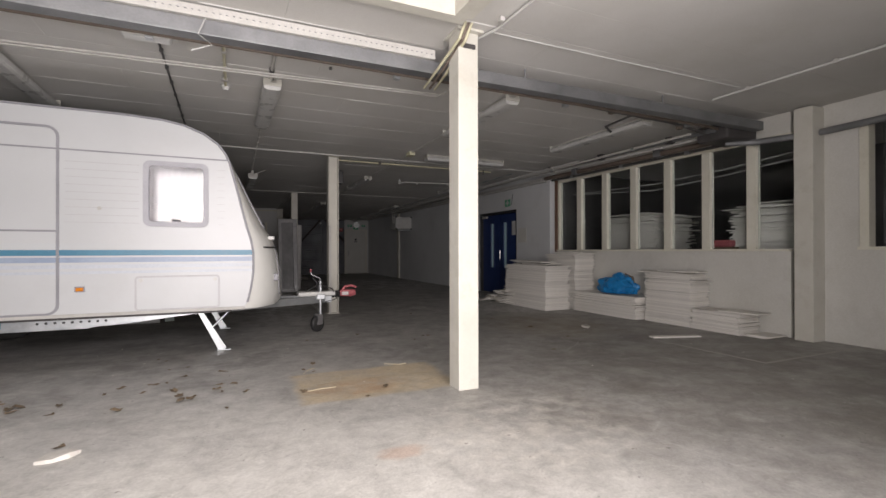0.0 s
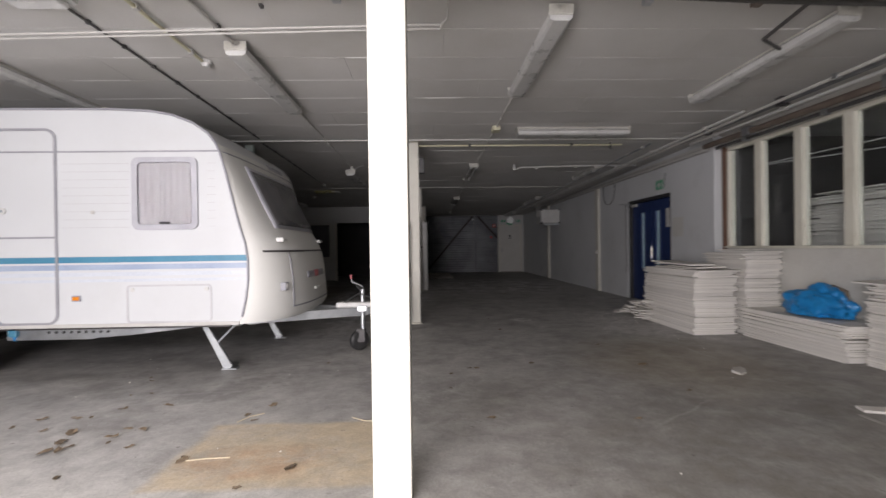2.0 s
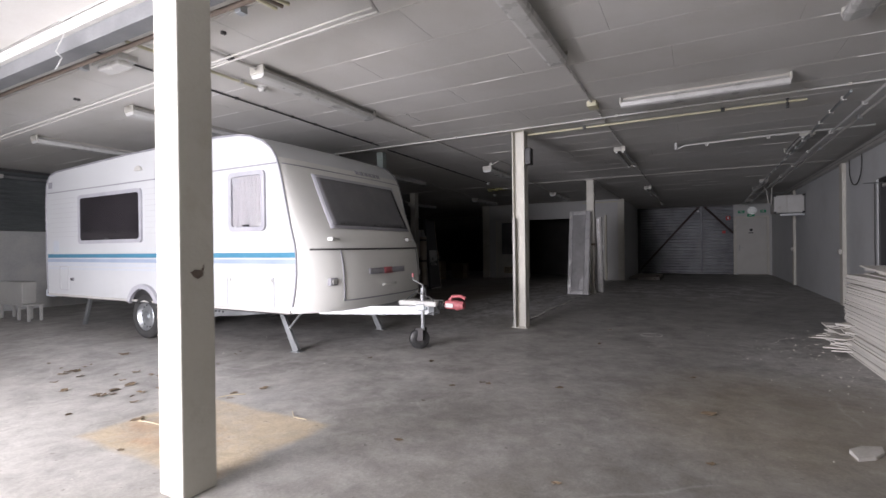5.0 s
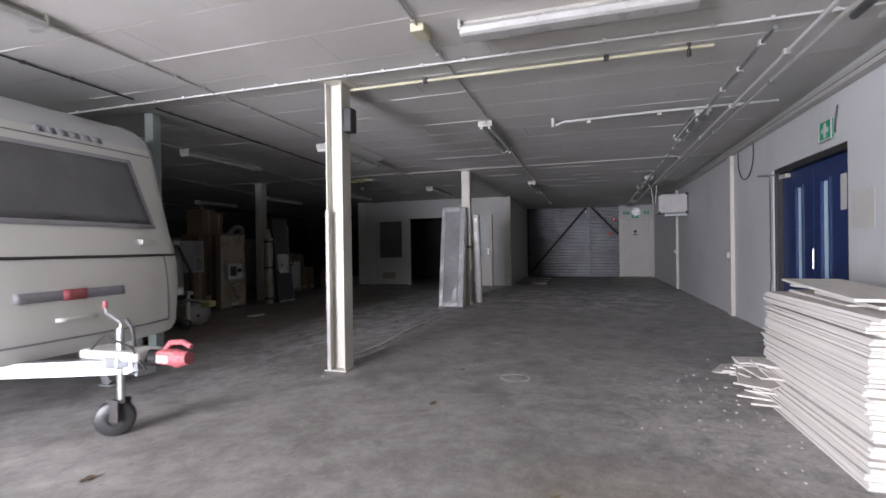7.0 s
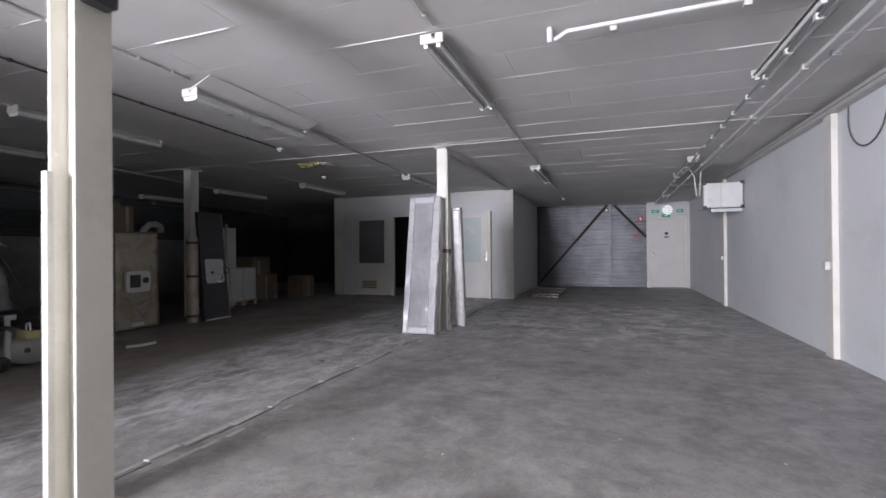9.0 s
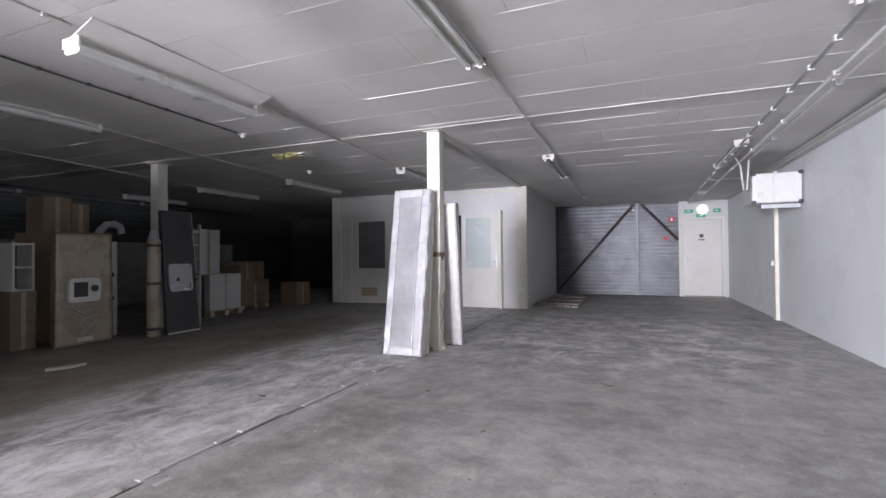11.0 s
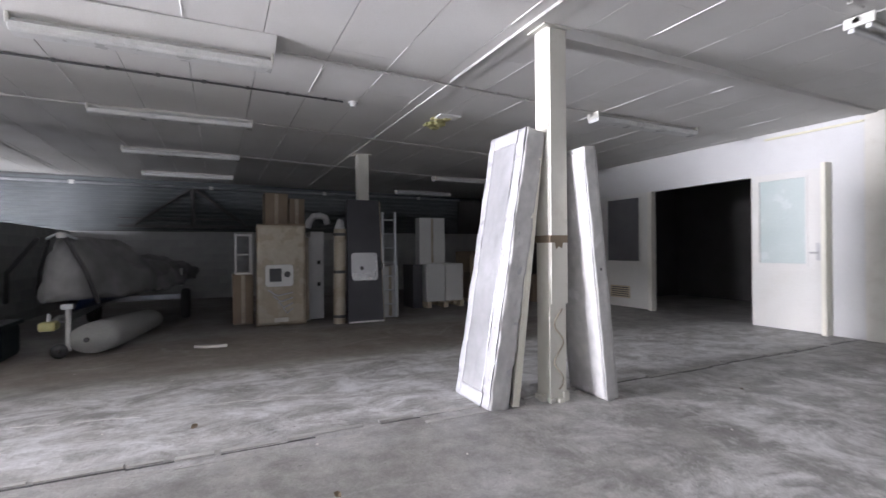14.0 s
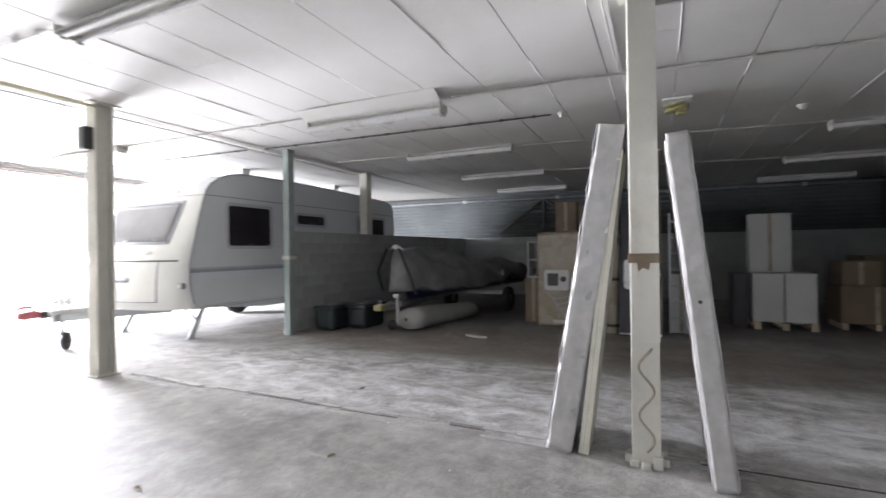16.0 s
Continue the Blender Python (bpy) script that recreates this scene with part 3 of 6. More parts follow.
bm = box(1.8, 15.25, ceil_z(20) - 0.03, 1.96, 20.4, ceil_z(15) + 0.01)
solid("ceiling_beam", bm, M_CEIL, "shallow white beam running to the office partition", "beam")

# partition of the office
RW = 0.12
bm = box(-3.5, ROOM_Y, 2.36, 2.0, ROOM_Y + RW, 3.1)
box(-3.5, ROOM_Y, 0, -3.0, ROOM_Y + RW, 2.36, 0, bm)
box(0.34, ROOM_Y, 0, 2.0, ROOM_Y + RW, 2.36, 0, bm)
solid("wall_office_side", box(1.88, ROOM_Y + RW, 0, 2.0, BACK_Y, 3.1), M_WALL, "white side wall of the office", "wall")
solid("wall_office", bm, M_WALL, "white office partition with a wide dark opening", "wall")
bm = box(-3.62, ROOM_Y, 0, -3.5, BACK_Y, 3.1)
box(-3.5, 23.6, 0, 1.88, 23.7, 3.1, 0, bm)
solid("wall_office_inner", bm, M_SHADEWALL, "inner walls of the unlit office, colour darkened for shade", "wall")
bm = box(1.82, ROOM_Y - 0.05, 0, 2.05, ROOM_Y, ceil_z(20.4), 0.008)
box(-3.6, ROOM_Y - 0.05, 0, -3.3, ROOM_Y, ceil_z(20.4), 0.008, bm)
solid("trim_office_corners", bm, M_COLUMN, "white corner posts of the office partition", "trim")
bm = box(0.55, ROOM_Y - 0.02, 2.9, 1.8, ROOM_Y, 2.93)
solid("trim_office_top", bm, M_YELLOWPIPE, "yellowed strip under the ceiling", "trim")

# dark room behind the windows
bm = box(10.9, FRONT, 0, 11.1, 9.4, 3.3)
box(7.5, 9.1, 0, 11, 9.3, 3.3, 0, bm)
solid("wall_side_room", bm, M_SHADEWALL, "wall of the unlit room behind the windows, colour darkened for shade", "wall")
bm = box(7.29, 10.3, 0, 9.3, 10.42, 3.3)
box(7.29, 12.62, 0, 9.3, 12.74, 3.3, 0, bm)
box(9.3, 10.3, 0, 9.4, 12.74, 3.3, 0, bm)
solid("wall_lobby", bm, M_SHADEWALL, "lobby walls behind the blue doors, colour darkened for shade", "wall")

# low block wall
bm = box(LEFT, 9.36, 0, -1.12, 9.44, 1.77)
low_wall = solid("wall_low", bm, M_BLOCK, "whitewashed low block wall beside the caravan", "wall")
bm = box(LEFT + 0.01, FRONT, 0, LEFT + 0.06, 22.0, 1.78)
west_low = solid("wall_west_low", bm, M_BLOCK, "whitewashed lower wall on the far side", "wall")
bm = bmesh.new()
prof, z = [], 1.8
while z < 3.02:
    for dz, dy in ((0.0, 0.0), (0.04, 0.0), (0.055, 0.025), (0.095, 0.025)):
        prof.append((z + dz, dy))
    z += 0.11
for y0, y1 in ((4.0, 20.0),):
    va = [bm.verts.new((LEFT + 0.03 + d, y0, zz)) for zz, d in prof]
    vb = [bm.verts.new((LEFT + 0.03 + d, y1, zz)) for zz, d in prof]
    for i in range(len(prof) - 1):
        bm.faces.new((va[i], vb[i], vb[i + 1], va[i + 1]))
solid("wall_west_sheet", bm, M_SHEETSHADED, "ribbed metal sheeting above the low wall", "wall")

# ---- columns ----


def box_column(x, y, w, mat, label, z0=0.0, top=None):
    top = top or ceil_z(y)
    th = thing("column", (x, y, z0), label, "column", "hall columns")
    part("shaft", box(x - w / 2, y - w / 2, z0, x + w / 2, y + w / 2, top, 0.008), mat, th)
    part("head_plate", box(x - w / 2 - 0.03, y - w / 2 - 0.05, top - 0.02, x + w / 2 + 0.03, y + w / 2 + 0.05, top + 0.005, 0.003), mat, th)
    return th


colA = box_column(1.925, 3.67, 0.2, M_COLUMN, "square white painted column with chipped lower edges")
part("number_plate", box(1.87, 3.556, 3.06, 1.99, 3.571, 3.1), M_DARKSTEEL, colA, "small dark stamped plate")
part("stain_knot", prism([(3.63, 1.185), (3.655, 1.20), (3.69, 1.195), (3.71, 1.23), (3.70, 1.165), (3.67, 1.15), (3.645, 1.165)], "x", 2.023, 2.028), M_RUST, colA, "brown rust spot")
colC = box_column(1.85, 15.16, 0.17, M_COLUMN, "square off-white column with brown tape and glue trails")
part("tape", box(1.757, 15.067, 1.30, 1.957, 15.253, 1.36, 0.003), M_CARDBOARD, colC, "strip of brown parcel tape")
part("glue_trail", tube([(1.938, 15.165 + 0.045 * math.sin(i * 0.45), 0.1 + 0.022 * i) for i in range(31)], 0.008, 6), M_TAPE, colC, "wavy dried glue trail")
part("cladding", box(1.934, 15.085, 0.8, 1.952, 15.25, ceil_z(15.16) - 0.03, 0.003), M_COLUMN, colC, "thin painted board over the upper shaft")
part("tape_flap", prism([(15.12, 1.305), (15.2, 1.305), (15.19, 1.255), (15.155, 1.27), (15.13, 1.245)], "x", 1.953, 1.957), M_CARDBOARD, colC, "torn flap of parcel tape")
for i in range(9):
    a = 2 * math.pi * i / 9
    fx, fy = 1.85 + 0.105 * math.cos(a), 15.16 + 0.105 * math.sin(a)
    part("foot_rubble", box(fx - 0.03, fy - 0.028, 0, fx + 0.026, fy + 0.03, rng.uniform(0.03, 0.09), 0.009), M_COLUMN, colC, "broken filler at the foot")
box_column(-3.75, 15.15, 0.2, M_COLUMN, "square off-white column among the stored goods")
box_column(-3.65, 9.28, 0.2, M_COLUMN, "square off-white column behind the low wall")
gp = thing("column", (-0.98, 9.52, 0), "slim grey-green steel post at the low wall's end", "column", "hall columns")
part("shaft", box(-1.05, 9.46, 0, -0.91, 9.58, ceil_z(9.4), 0.006), M_GREEN, gp)
part("clamp", box(-1.07, 9.44, 1.28, -0.89, 9.6, 1.34, 0.004), M_COLUMN, gp)

colB = thing("column", (1.88, 9.33, 0), "white painted steel H-section column with a black box", "column", "hall columns")
zt = ceil_z(9.33)
part("flange", box(1.78, 9.24, 0, 1.795, 9.43, zt, 0.002), M_COLUMN, colB)
part("flange", box(1.965, 9.24, 0, 1.98, 9.43, zt, 0.002), M_COLUMN, colB)
part("web", box(1.795, 9.325, 0, 1.965, 9.341, zt), M_COLUMN, colB)
part("base_plate", box(1.75, 9.21, 0, 2.01, 9.46, 0.012, 0.002), M_COLUMN, colB)
part("head_plate", box(1.72, 9.18, zt - 0.015, 2.06, 9.48, zt + 0.003, 0.002), M_COLUMN, colB)
part("cable_cover", box(1.785, 9.205, 0.0, 1.825, 9.238, 1.75, 0.003), M_CONDUIT, colB, "grey cable cover strip")
part("black_box", box(1.982, 9.26, 2.6, 2.08, 9.4, 2.86, 0.012), M_BLACK, colB, "small black loudspeaker-like box")

# wall columns of the east side
for yy in (14.55, 20.1):
    th = thing("wall_column", (RIGHT, yy, 0), "white wall column with a small junction box", "column", "wall columns")
    part("shaft", box(RIGHT - 0.07, yy - 0.11, 0, RIGHT - 0.003, yy + 0.11, ceil_z(yy) - 0.03, 0.006), M_COLUMN, th)
    part("junction_box", box(RIGHT - 0.12, yy - 0.05, 1.06, RIGHT - 0.07, yy + 0.05, 1.16, 0.006), M_CONDUIT, th, "grey junction box")
th = thing("wall_column", (7.34, 3.68, 0), "white column at the end of the window row", "column", "wall columns")
part("shaft", box(7.12, 3.5, 0, 7.46, 3.735, 3.2, 0.008), M_COLUMN, th)
bm = box(WX - 0.09, 9.02, 1.2, WX + 0.0, 9.099, 2.97, 0.004)
solid("trim_window_end", bm, M_BROWNPOST, "brown stained post at the window row's end", "trim")

# row of windows
mull = [9.12, 8.35, 7.56, 6.78, 5.99, 5.23, 4.48, 3.75]
win = thing("window_1", (WX, 6.4, 1.23), "row of tall interior windows with cream mullions", "window", kind="structure")
part("window_sill", box(WX - 0.1, 3.84, 1.23, WX + 0.1, 9.02, 1.265, 0.005), M_CREAM, win)
part("window_frame", box(WX - 0.04, 3.84, 2.88, WX + 0.06, 9.02, 2.93, 0.004), M_CREAM, win)
for yy in mull[:-1]:
    part("mullion", box(WX - 0.055, yy - 0.15, 1.265, WX + 0.065, yy - 0.01, 2.88, 0.005), M_CREAM, win)
for a, b in zip(mull, mull[1:]):
    pane = part("pane", box(WX + 0.005, b - 0.02, 1.265, WX + 0.011, a - 0.15, 2.88), M_GLASS, win)
    pane.visible_shadow = False
win2 = thing("window_2", (WX + 0.2, 1.5, 1.25), "second interior window near the entrance", "window", kind="structure")
part("window_frame", box(WX + 0.12, 3.02, 1.25, WX + 0.28, 3.12, 2.9, 0.004), M_CREAM, win2)
part("window_sill", box(WX + 0.06, FRONT, 1.25, WX + 0.3, 3.12, 1.29, 0.004), M_CREAM, win2)
for yy in (1.9, 0.9, -0.1):
    part("mullion", box(WX + 0.14, yy - 0.04, 1.29, WX + 0.26, yy + 0.04, 2.9, 0.004), M_CREAM, win2)
pane = part("pane", box(WX + 0.19, FRONT, 1.29, WX + 0.196, 2.9, 2.9), M_GLASS, win2)
pane.visible_shadow = False

# ---- doors ----
bd = thing("door_1", (RIGHT, 11.4, 0), "dark blue double doors with narrow panes, set in the wall", "door", kind="structure")
part("door_frame", box(RIGHT + 0.02, 10.55, 0, RIGHT + 0.2, 10.62, 2.37, 0.004), M_BLACK, bd)
part("door_frame", box(RIGHT + 0.02, 12.53, 0, RIGHT + 0.2, 12.6, 2.37, 0.004), M_BLACK, bd)
part("door_frame", box(RIGHT + 0.02, 10.62, 2.3, RIGHT + 0.2, 12.53, 2.37, 0.004), M_BLACK, bd)
for a, b, g in ((10.62, 11.565, 11.27), (11.585, 12.53, 11.98)):
    leaf = bmesh.new()
    for zz0, zz1, ya, yb in ((0.01, 0.75, a, b), (2.05, 2.29, a, b), (0.75, 2.05, a, g - 0.09), (0.75, 2.05, g + 0.09, b)):
        box(RIGHT + 0.1, ya, zz0, RIGHT + 0.15, yb, zz1, 0, leaf)
    lf = part("door_leaf", leaf, M_BLUE, bd)
    part("pane", box(RIGHT + 0.12, g - 0.09, 0.75, RIGHT + 0.126, g + 0.09, 2.05), M_CYANPANE, lf, "narrow wired pane, cyan glow put in its colour")
    part("moulding", ring_frame([(g - 0.12, 0.72), (g + 0.12, 0.72), (g + 0.12, 2.08), (g - 0.12, 2.08)], [(g - 0.09, 0.75), (g + 0.09, 0.75), (g + 0.09, 2.05), (g - 0.09, 2.05)], "x", RIGHT + 0.085, RIGHT + 0.1), M_BLUE, lf)
part("door_handle", rod((RIGHT + 0.06, 11.5, 1.0), (RIGHT + 0.06, 11.5, 1.25), 0.012), M_STEEL, bd, "steel pull handle")
part("door_closer", box(RIGHT + 0.04, 12.25, 2.22, RIGHT + 0.1, 12.5, 2.28, 0.006), M_CONDUIT, bd, "grey door closer")
part("closer_arm", rod((RIGHT + 0.05, 12.45, 2.29), (RIGHT - 0.14, 12.75, 2.32), 0.01), M_GALV, bd)
part("notice", box(RIGHT + 0.094, 10.67, 1.68, RIGHT + 0.098, 10.92, 2.07), M_PLASTIC_W, bd, "white paper notice")

ed = thing("door_2", (6.4, BACK_Y, 0), "off-white plain end door with a small sign", "door", kind="structure")
part("door_frame", ring_frame([(5.74, 0), (6.98, 0), (6.98, 2.44), (5.74, 2.44)], [(5.84, 0.001), (6.9, 0.001), (6.9, 2.36), (5.84, 2.36)], "y", BACK_Y - 0.05, BACK_Y + 0.1), M_COLUMN, ed)
lf = part("door_leaf", box(5.845, BACK_Y - 0.03, 0.03, 6.895, BACK_Y + 0.02, 2.355, 0.004), M_DOOR, ed)
part("door_handle", rod((5.95, BACK_Y - 0.08, 1.12), (6.08, BACK_Y - 0.08, 1.12), 0.012), M_STEEL, lf, "steel lever handle")
part("handle_plate", box(5.92, BACK_Y - 0.045, 1.0, 5.98, BACK_Y - 0.03, 1.24, 0.004), M_STEEL, lf)
part("sign", rod((6.36, BACK_Y - 0.036, 1.86), (6.36, BACK_Y - 0.031, 1.86), 0.06, 20), M_BLACK, lf, "round black pictogram")
part("sign_strip", box(6.28, BACK_Y - 0.036, 1.72, 6.44, BACK_Y - 0.031, 1.76), M_BLACK, lf)
part("threshold", box(5.9, BACK_Y - 0.2, 0, 6.95, BACK_Y - 0.05, 0.03, 0.004), M_OLDTIMBER, ed)

od = thing("door_3", (0.9, ROOM_Y, 0), "open white office door with a frosted pane, flat on the wall", "door", kind="structure")
leaf = bmesh.new()
for x0, z0, x1, z1 in ((0.38, 0.02, 1.36, 1.0), (0.38, 2.26, 1.36, 2.36), (0.38, 1.0, 0.5, 2.26), (1.14, 1.0, 1.36, 2.26)):
    box(x0, ROOM_Y - 0.07, z0, x1, ROOM_Y - 0.03, z1, 0, leaf)
lf = part("door_leaf", leaf, M_DOOR, od)
part("pane", box(0.5, ROOM_Y - 0.052, 1.0, 1.14, ROOM_Y - 0.046, 2.26), M_FROST, lf, "pale green frosted pane")
part("moulding", ring_frame([(0.47, 0.97), (1.17, 0.97), (1.17, 2.29), (0.47, 2.29)], [(0.5, 1.0), (1.14, 1.0), (1.14, 2.26), (0.5, 2.26)], "y", ROOM_Y - 0.08, ROOM_Y - 0.07), M_DOOR, lf)
part("door_handle", rod((1.2, ROOM_Y - 0.11, 1.16), (1.31, ROOM_Y - 0.11, 1.16), 0.011), M_STEEL, lf, "steel lever handle")
part("handle_plate", box(1.27, ROOM_Y - 0.08, 1.05, 1.32, ROOM_Y - 0.07, 1.3, 0.003), M_STEEL, lf)
part("door_edge", box(1.37, ROOM_Y - 0.16, 0.0, 1.43, ROOM_Y - 0.001, 2.42, 0.004), M_CREAM, od)

rd = thing("door_4", (-2.3, ROOM_Y, 0), "white fixed door panel with a pane and a grille", "door", kind="structure")
leaf = bmesh.new()
for x0, z0, x1, z1 in ((-2.95, 0.02, -1.66, 0.98), (-2.95, 2.28, -1.66, 2.36), (-2.95, 0.98, -2.75, 2.28), (-1.88, 0.98, -1.66, 2.28)):
    box(x0, ROOM_Y - 0.02, z0, x1, ROOM_Y + 0.04, z1, 0, leaf)
lf = part("door_leaf", leaf, M_DOOR, rd)
part("pane", box(-2.75, ROOM_Y + 0.005, 0.98, -1.88, ROOM_Y + 0.011, 2.28), M_ACRYLGREY, lf, "dim grey pane")
part("moulding", ring_frame([(-2.79, 0.94), (-1.84, 0.94), (-1.84, 2.32), (-2.79, 2.32)], [(-2.75, 0.98), (-1.88, 0.98), (-1.88, 2.28), (-2.75, 2.28)], "y", ROOM_Y - 0.032, ROOM_Y - 0.02), M_DOOR, lf)
gr = part("grille", box(-2.66, ROOM_Y - 0.03, 0.2, -2.12, ROOM_Y - 0.02, 0.46, 0.003), M_TIMBER, lf, "yellowed ventilation grille")
for i in range(5):
    part("slat", box(-2.62, ROOM_Y - 0.036, 0.23 + i * 0.045, -2.16, ROOM_Y - 0.031, 0.25 + i * 0.045), M_DARKSTEEL, lf)
part("door_frame", box(-1.66, ROOM_Y - 0.03, 0, -1.58, ROOM_Y + 0.1, 2.36, 0.004), M_COLUMN, rd)
part("door_frame", box(-3.0, ROOM_Y - 0.03, 0, -2.95, ROOM_Y + 0.1, 2.36, 0.004), M_COLUMN, rd)

# ---- caravan ----
cv = thing("caravan", (-2.4, 7.22, 0), "white touring caravan with teal stripes on a drawbar, parked", "caravan")
YC, HW = 7.38, 1.28
cv.matrix_world = pose((-2.4 - 0.145) * K, 7.22 * K, 0) @ Matrix.Diagonal((1.022, 1, 1, 1))
# outline of the side: x, z, how far the middle bulges forward
outline = [(-5.62, 0.56, 0), (-5.66, 1.2, 0), (-5.66, 2.2, 0), (-5.62, 2.5, 0), (-5.52, 2.64, 0), (-5.3, 2.70, 0), (-4.2, 2.74, 0), (-3.0, 2.775, 0), (-2.0, 2.785, 0), (-1.0, 2.78, 0), (-0.62, 2.76, 0.0), (-0.4, 2.72, 0.0), (-0.2, 2.64, 0.01), (-0.05, 2.53, 0.03), (0.03, 2.42, 0.05), (0.07, 2.32, 0.06), (0.13, 2.1, 0.10), (0.2, 1.8, 0.18), (0.26, 1.55, 0.26), (0.31, 1.38, 0.32), (0.335, 1.22, 0.355), (0.335, 1.0, 0.39), (0.31, 0.8, 0.43), (0.27, 0.62, 0.48), (0.22, 0.54, 0.48), (-1.0, 0.54, 0), (-3.6, 0.54, 0)]


def bulge(v):
    return (1 - abs(v) ** 3.2) ** 0.6


stations = [-1, -0.985, -0.95, -0.9, -0.82, -0.7, -0.5, -0.25, 0, 0.25, 0.5, 0.7, 0.82, 0.9, 0.95, 0.985, 1]
FRONT_FROM, FRONT_TO = 14, 24


def shell(lo, hi, caps):
    """The skin between two points of the outline, or the rest of it with the flat sides."""
    b = bmesh.new()
    k = len(outline)
    rings = [[b.verts.new((x + bl * bulge(v), YC + HW * v, z + (0.02 * (1 - v * v) if z > 2.6 else 0))) for x, z, bl in outline] for v in stations]
    for p, q in zip(rings, rings[1:]):
        for i in range(k):
            if (lo <= i < hi) != caps:
                b.faces.new((p[i], p[(i + 1) % k], q[(i + 1) % k], q[i])).smooth = True
    if caps:
        b.faces.new(rings[0])
        b.faces.new(rings[-1][::-1])
    bmesh.ops.delete(b, geom=[v for v in b.verts if not v.link_faces], context="VERTS")
    return b


part("body", shell(FRONT_FROM, FRONT_TO, True), M_CARAVAN, cv)
part("front_panel", shell(FRONT_FROM, FRONT_TO, False), M_CREAMGRP, cv, "aged off-white moulded front")
for sgn, nm in ((-1, "edge_trim"), (1, "edge_trim")):
    yy = YC + sgn * (HW + 0.004)
    part(nm, tube([(x, yy, z) for x, z, b in outline[:24]], 0.013, 6), M_TRIM, cv, "grey awning rail along the body's edge")
    part("skirt_rail", box(-5.6, yy - 0.012, 0.535, 0.24, yy + 0.012, 0.57, 0.003), M_CONDUIT, cv)


def side_strip(name, x0, x1, z0, z1, mat, side, proud=0.003):
    yy = YC + side * HW
    return part(name, box(x0, yy, z0, x1, yy + side * proud, z1), mat, cv)


for side in (-1, 1):
    side_strip("seam", -5.6, 0.06, 2.335, 2.352, M_TRIM, side, 0.006)
    side_strip("stripe", -5.62, 0.32, 1.20 if side < 0 else 1.10, 1.262 if side < 0 else 1.15, M_TEAL if side < 0 else M_TRIM, side, 0.003 if side < 0 else 0.005)
    side_strip("stripe", -5.62, 0.32, 1.185, 1.198, M_CARAVAN, side, 0.004)
    side_strip("stripe", -5.62, 0.32, 1.125, 1.18, M_PALEBLUE if side < 0 else M_WINFRAME, side)
    side_strip("stripe", -5.62, 0.32, 1.06, 1.10, M_PALEGREY, side)
    side_strip("stripe", -5.62, 0.32, 1.0, 1.03, M_PALEGREY, side, 0.002)
bm = bmesh.new()
for i in range(9):
    z = 1.56 + i * 0.082
    for x0, x1 in ((-5.5, -4.55), (-2.66, -2.22), (-1.5, -0.84), (-0.06, 0.02)):
        box(x0, YC - HW - 0.0025, z, x1, YC - HW, z + 0.006, 0, bm)
tagged(part("siding_line", bm, M_LINE, cv), kind="stuff")


def caravan_window(x0, z0, x1, z1, side, pane_mat, label, curtain=False):
    yy = YC + side * HW
    lo, hi = sorted((yy, yy + side * 0.03))
    fr = part("window", ring_frame(rounded(x0, z0, x1, z1, 0.07), rounded(x0 + 0.055, z0 + 0.055, x1 - 0.055, z1 - 0.055, 0.05), "y", lo, hi), M_WINFRAME, cv, label)
    a, b = sorted((yy + side * 0.012, yy + side * 0.02))
    part("pane", prism(rounded(x0 + 0.05, z0 + 0.05, x1 - 0.05, z1 - 0.05, 0.05), "y", a, b), pane_mat, fr)
    if curtain:
        cb = bmesh.new()
        n = 40
        lower = [cb.verts.new((x0 + 0.06 + (x1 - x0 - 0.12) * i / n, yy + side * (0.003 + 0.003 * math.sin(i * 1.3)), z0 + 0.06)) for i in range(n + 1)]
        upper = [cb.verts.new((x0 + 0.06 + (x1 - x0 - 0.12) * i / n, yy + side * (0.003 + 0.002 * math.sin(i * 1.3)), z1 - 0.06)) for i in range(n + 1)]
        for i in range(n):
            cb.faces.new((lower[i], lower[i + 1], upper[i + 1], upper[i]))
        part("curtain", cb, M_CURTAIN, fr, "pale pleated curtain")
    part("latch", box((x0 + x1) / 2 - 0.05, yy + side * 0.02, z0 + 0.06, (x0 + x1) / 2 + 0.05, yy + side * 0.045, z0 + 0.085, 0.004), M_BLACK, fr)
    return fr


M_CLEAR = glass_mat("grey_tinted_acrylic", (0.82, 0.82, 0.84), 0.05)
caravan_window(-0.80, 1.53, -0.15, 2.28, -1, M_CLEAR, "small grey-framed window with a curtain", True)
caravan_window(-4.52, 1.43, -2.72, 2.24, -1, M_ACRYL, "long dark tinted window")
caravan_window(-1.33, 1.47, -0.31, 2.26, 1, M_ACRYL, "dark tinted window")
caravan_window(-2.84, 1.91, -1.92, 2.20, 1, M_ACRYL, "small high dark window")
caravan_window(-5.2, 1.6, -4.0, 2.26, 1, M_ACRYL, "dark tinted window")
yy = YC - HW
dr = part("door", ring_frame(rounded(-2.19, 0.565, -1.545, 2.585, 0.11), rounded(-2.165, 0.59, -1.57, 2.56, 0.09), "y", yy - 0.014, yy), M_TRIM, cv, "caravan entrance door with grey seal")
part("split_line", box(-2.165, yy - 0.008, 1.455, -1.565, yy - 0.001, 1.475), M_TRIM, dr)
part("door_lock", rod((-2.08, yy - 0.02, 1.74), (-2.08, yy, 1.74), 0.035, 14), M_PLASTIC_W, dr)
part("door_lock", rod((-2.08, yy - 0.028, 1.74), (-2.08, yy - 0.02, 1.74), 0.015, 10), M_TRIM, dr)
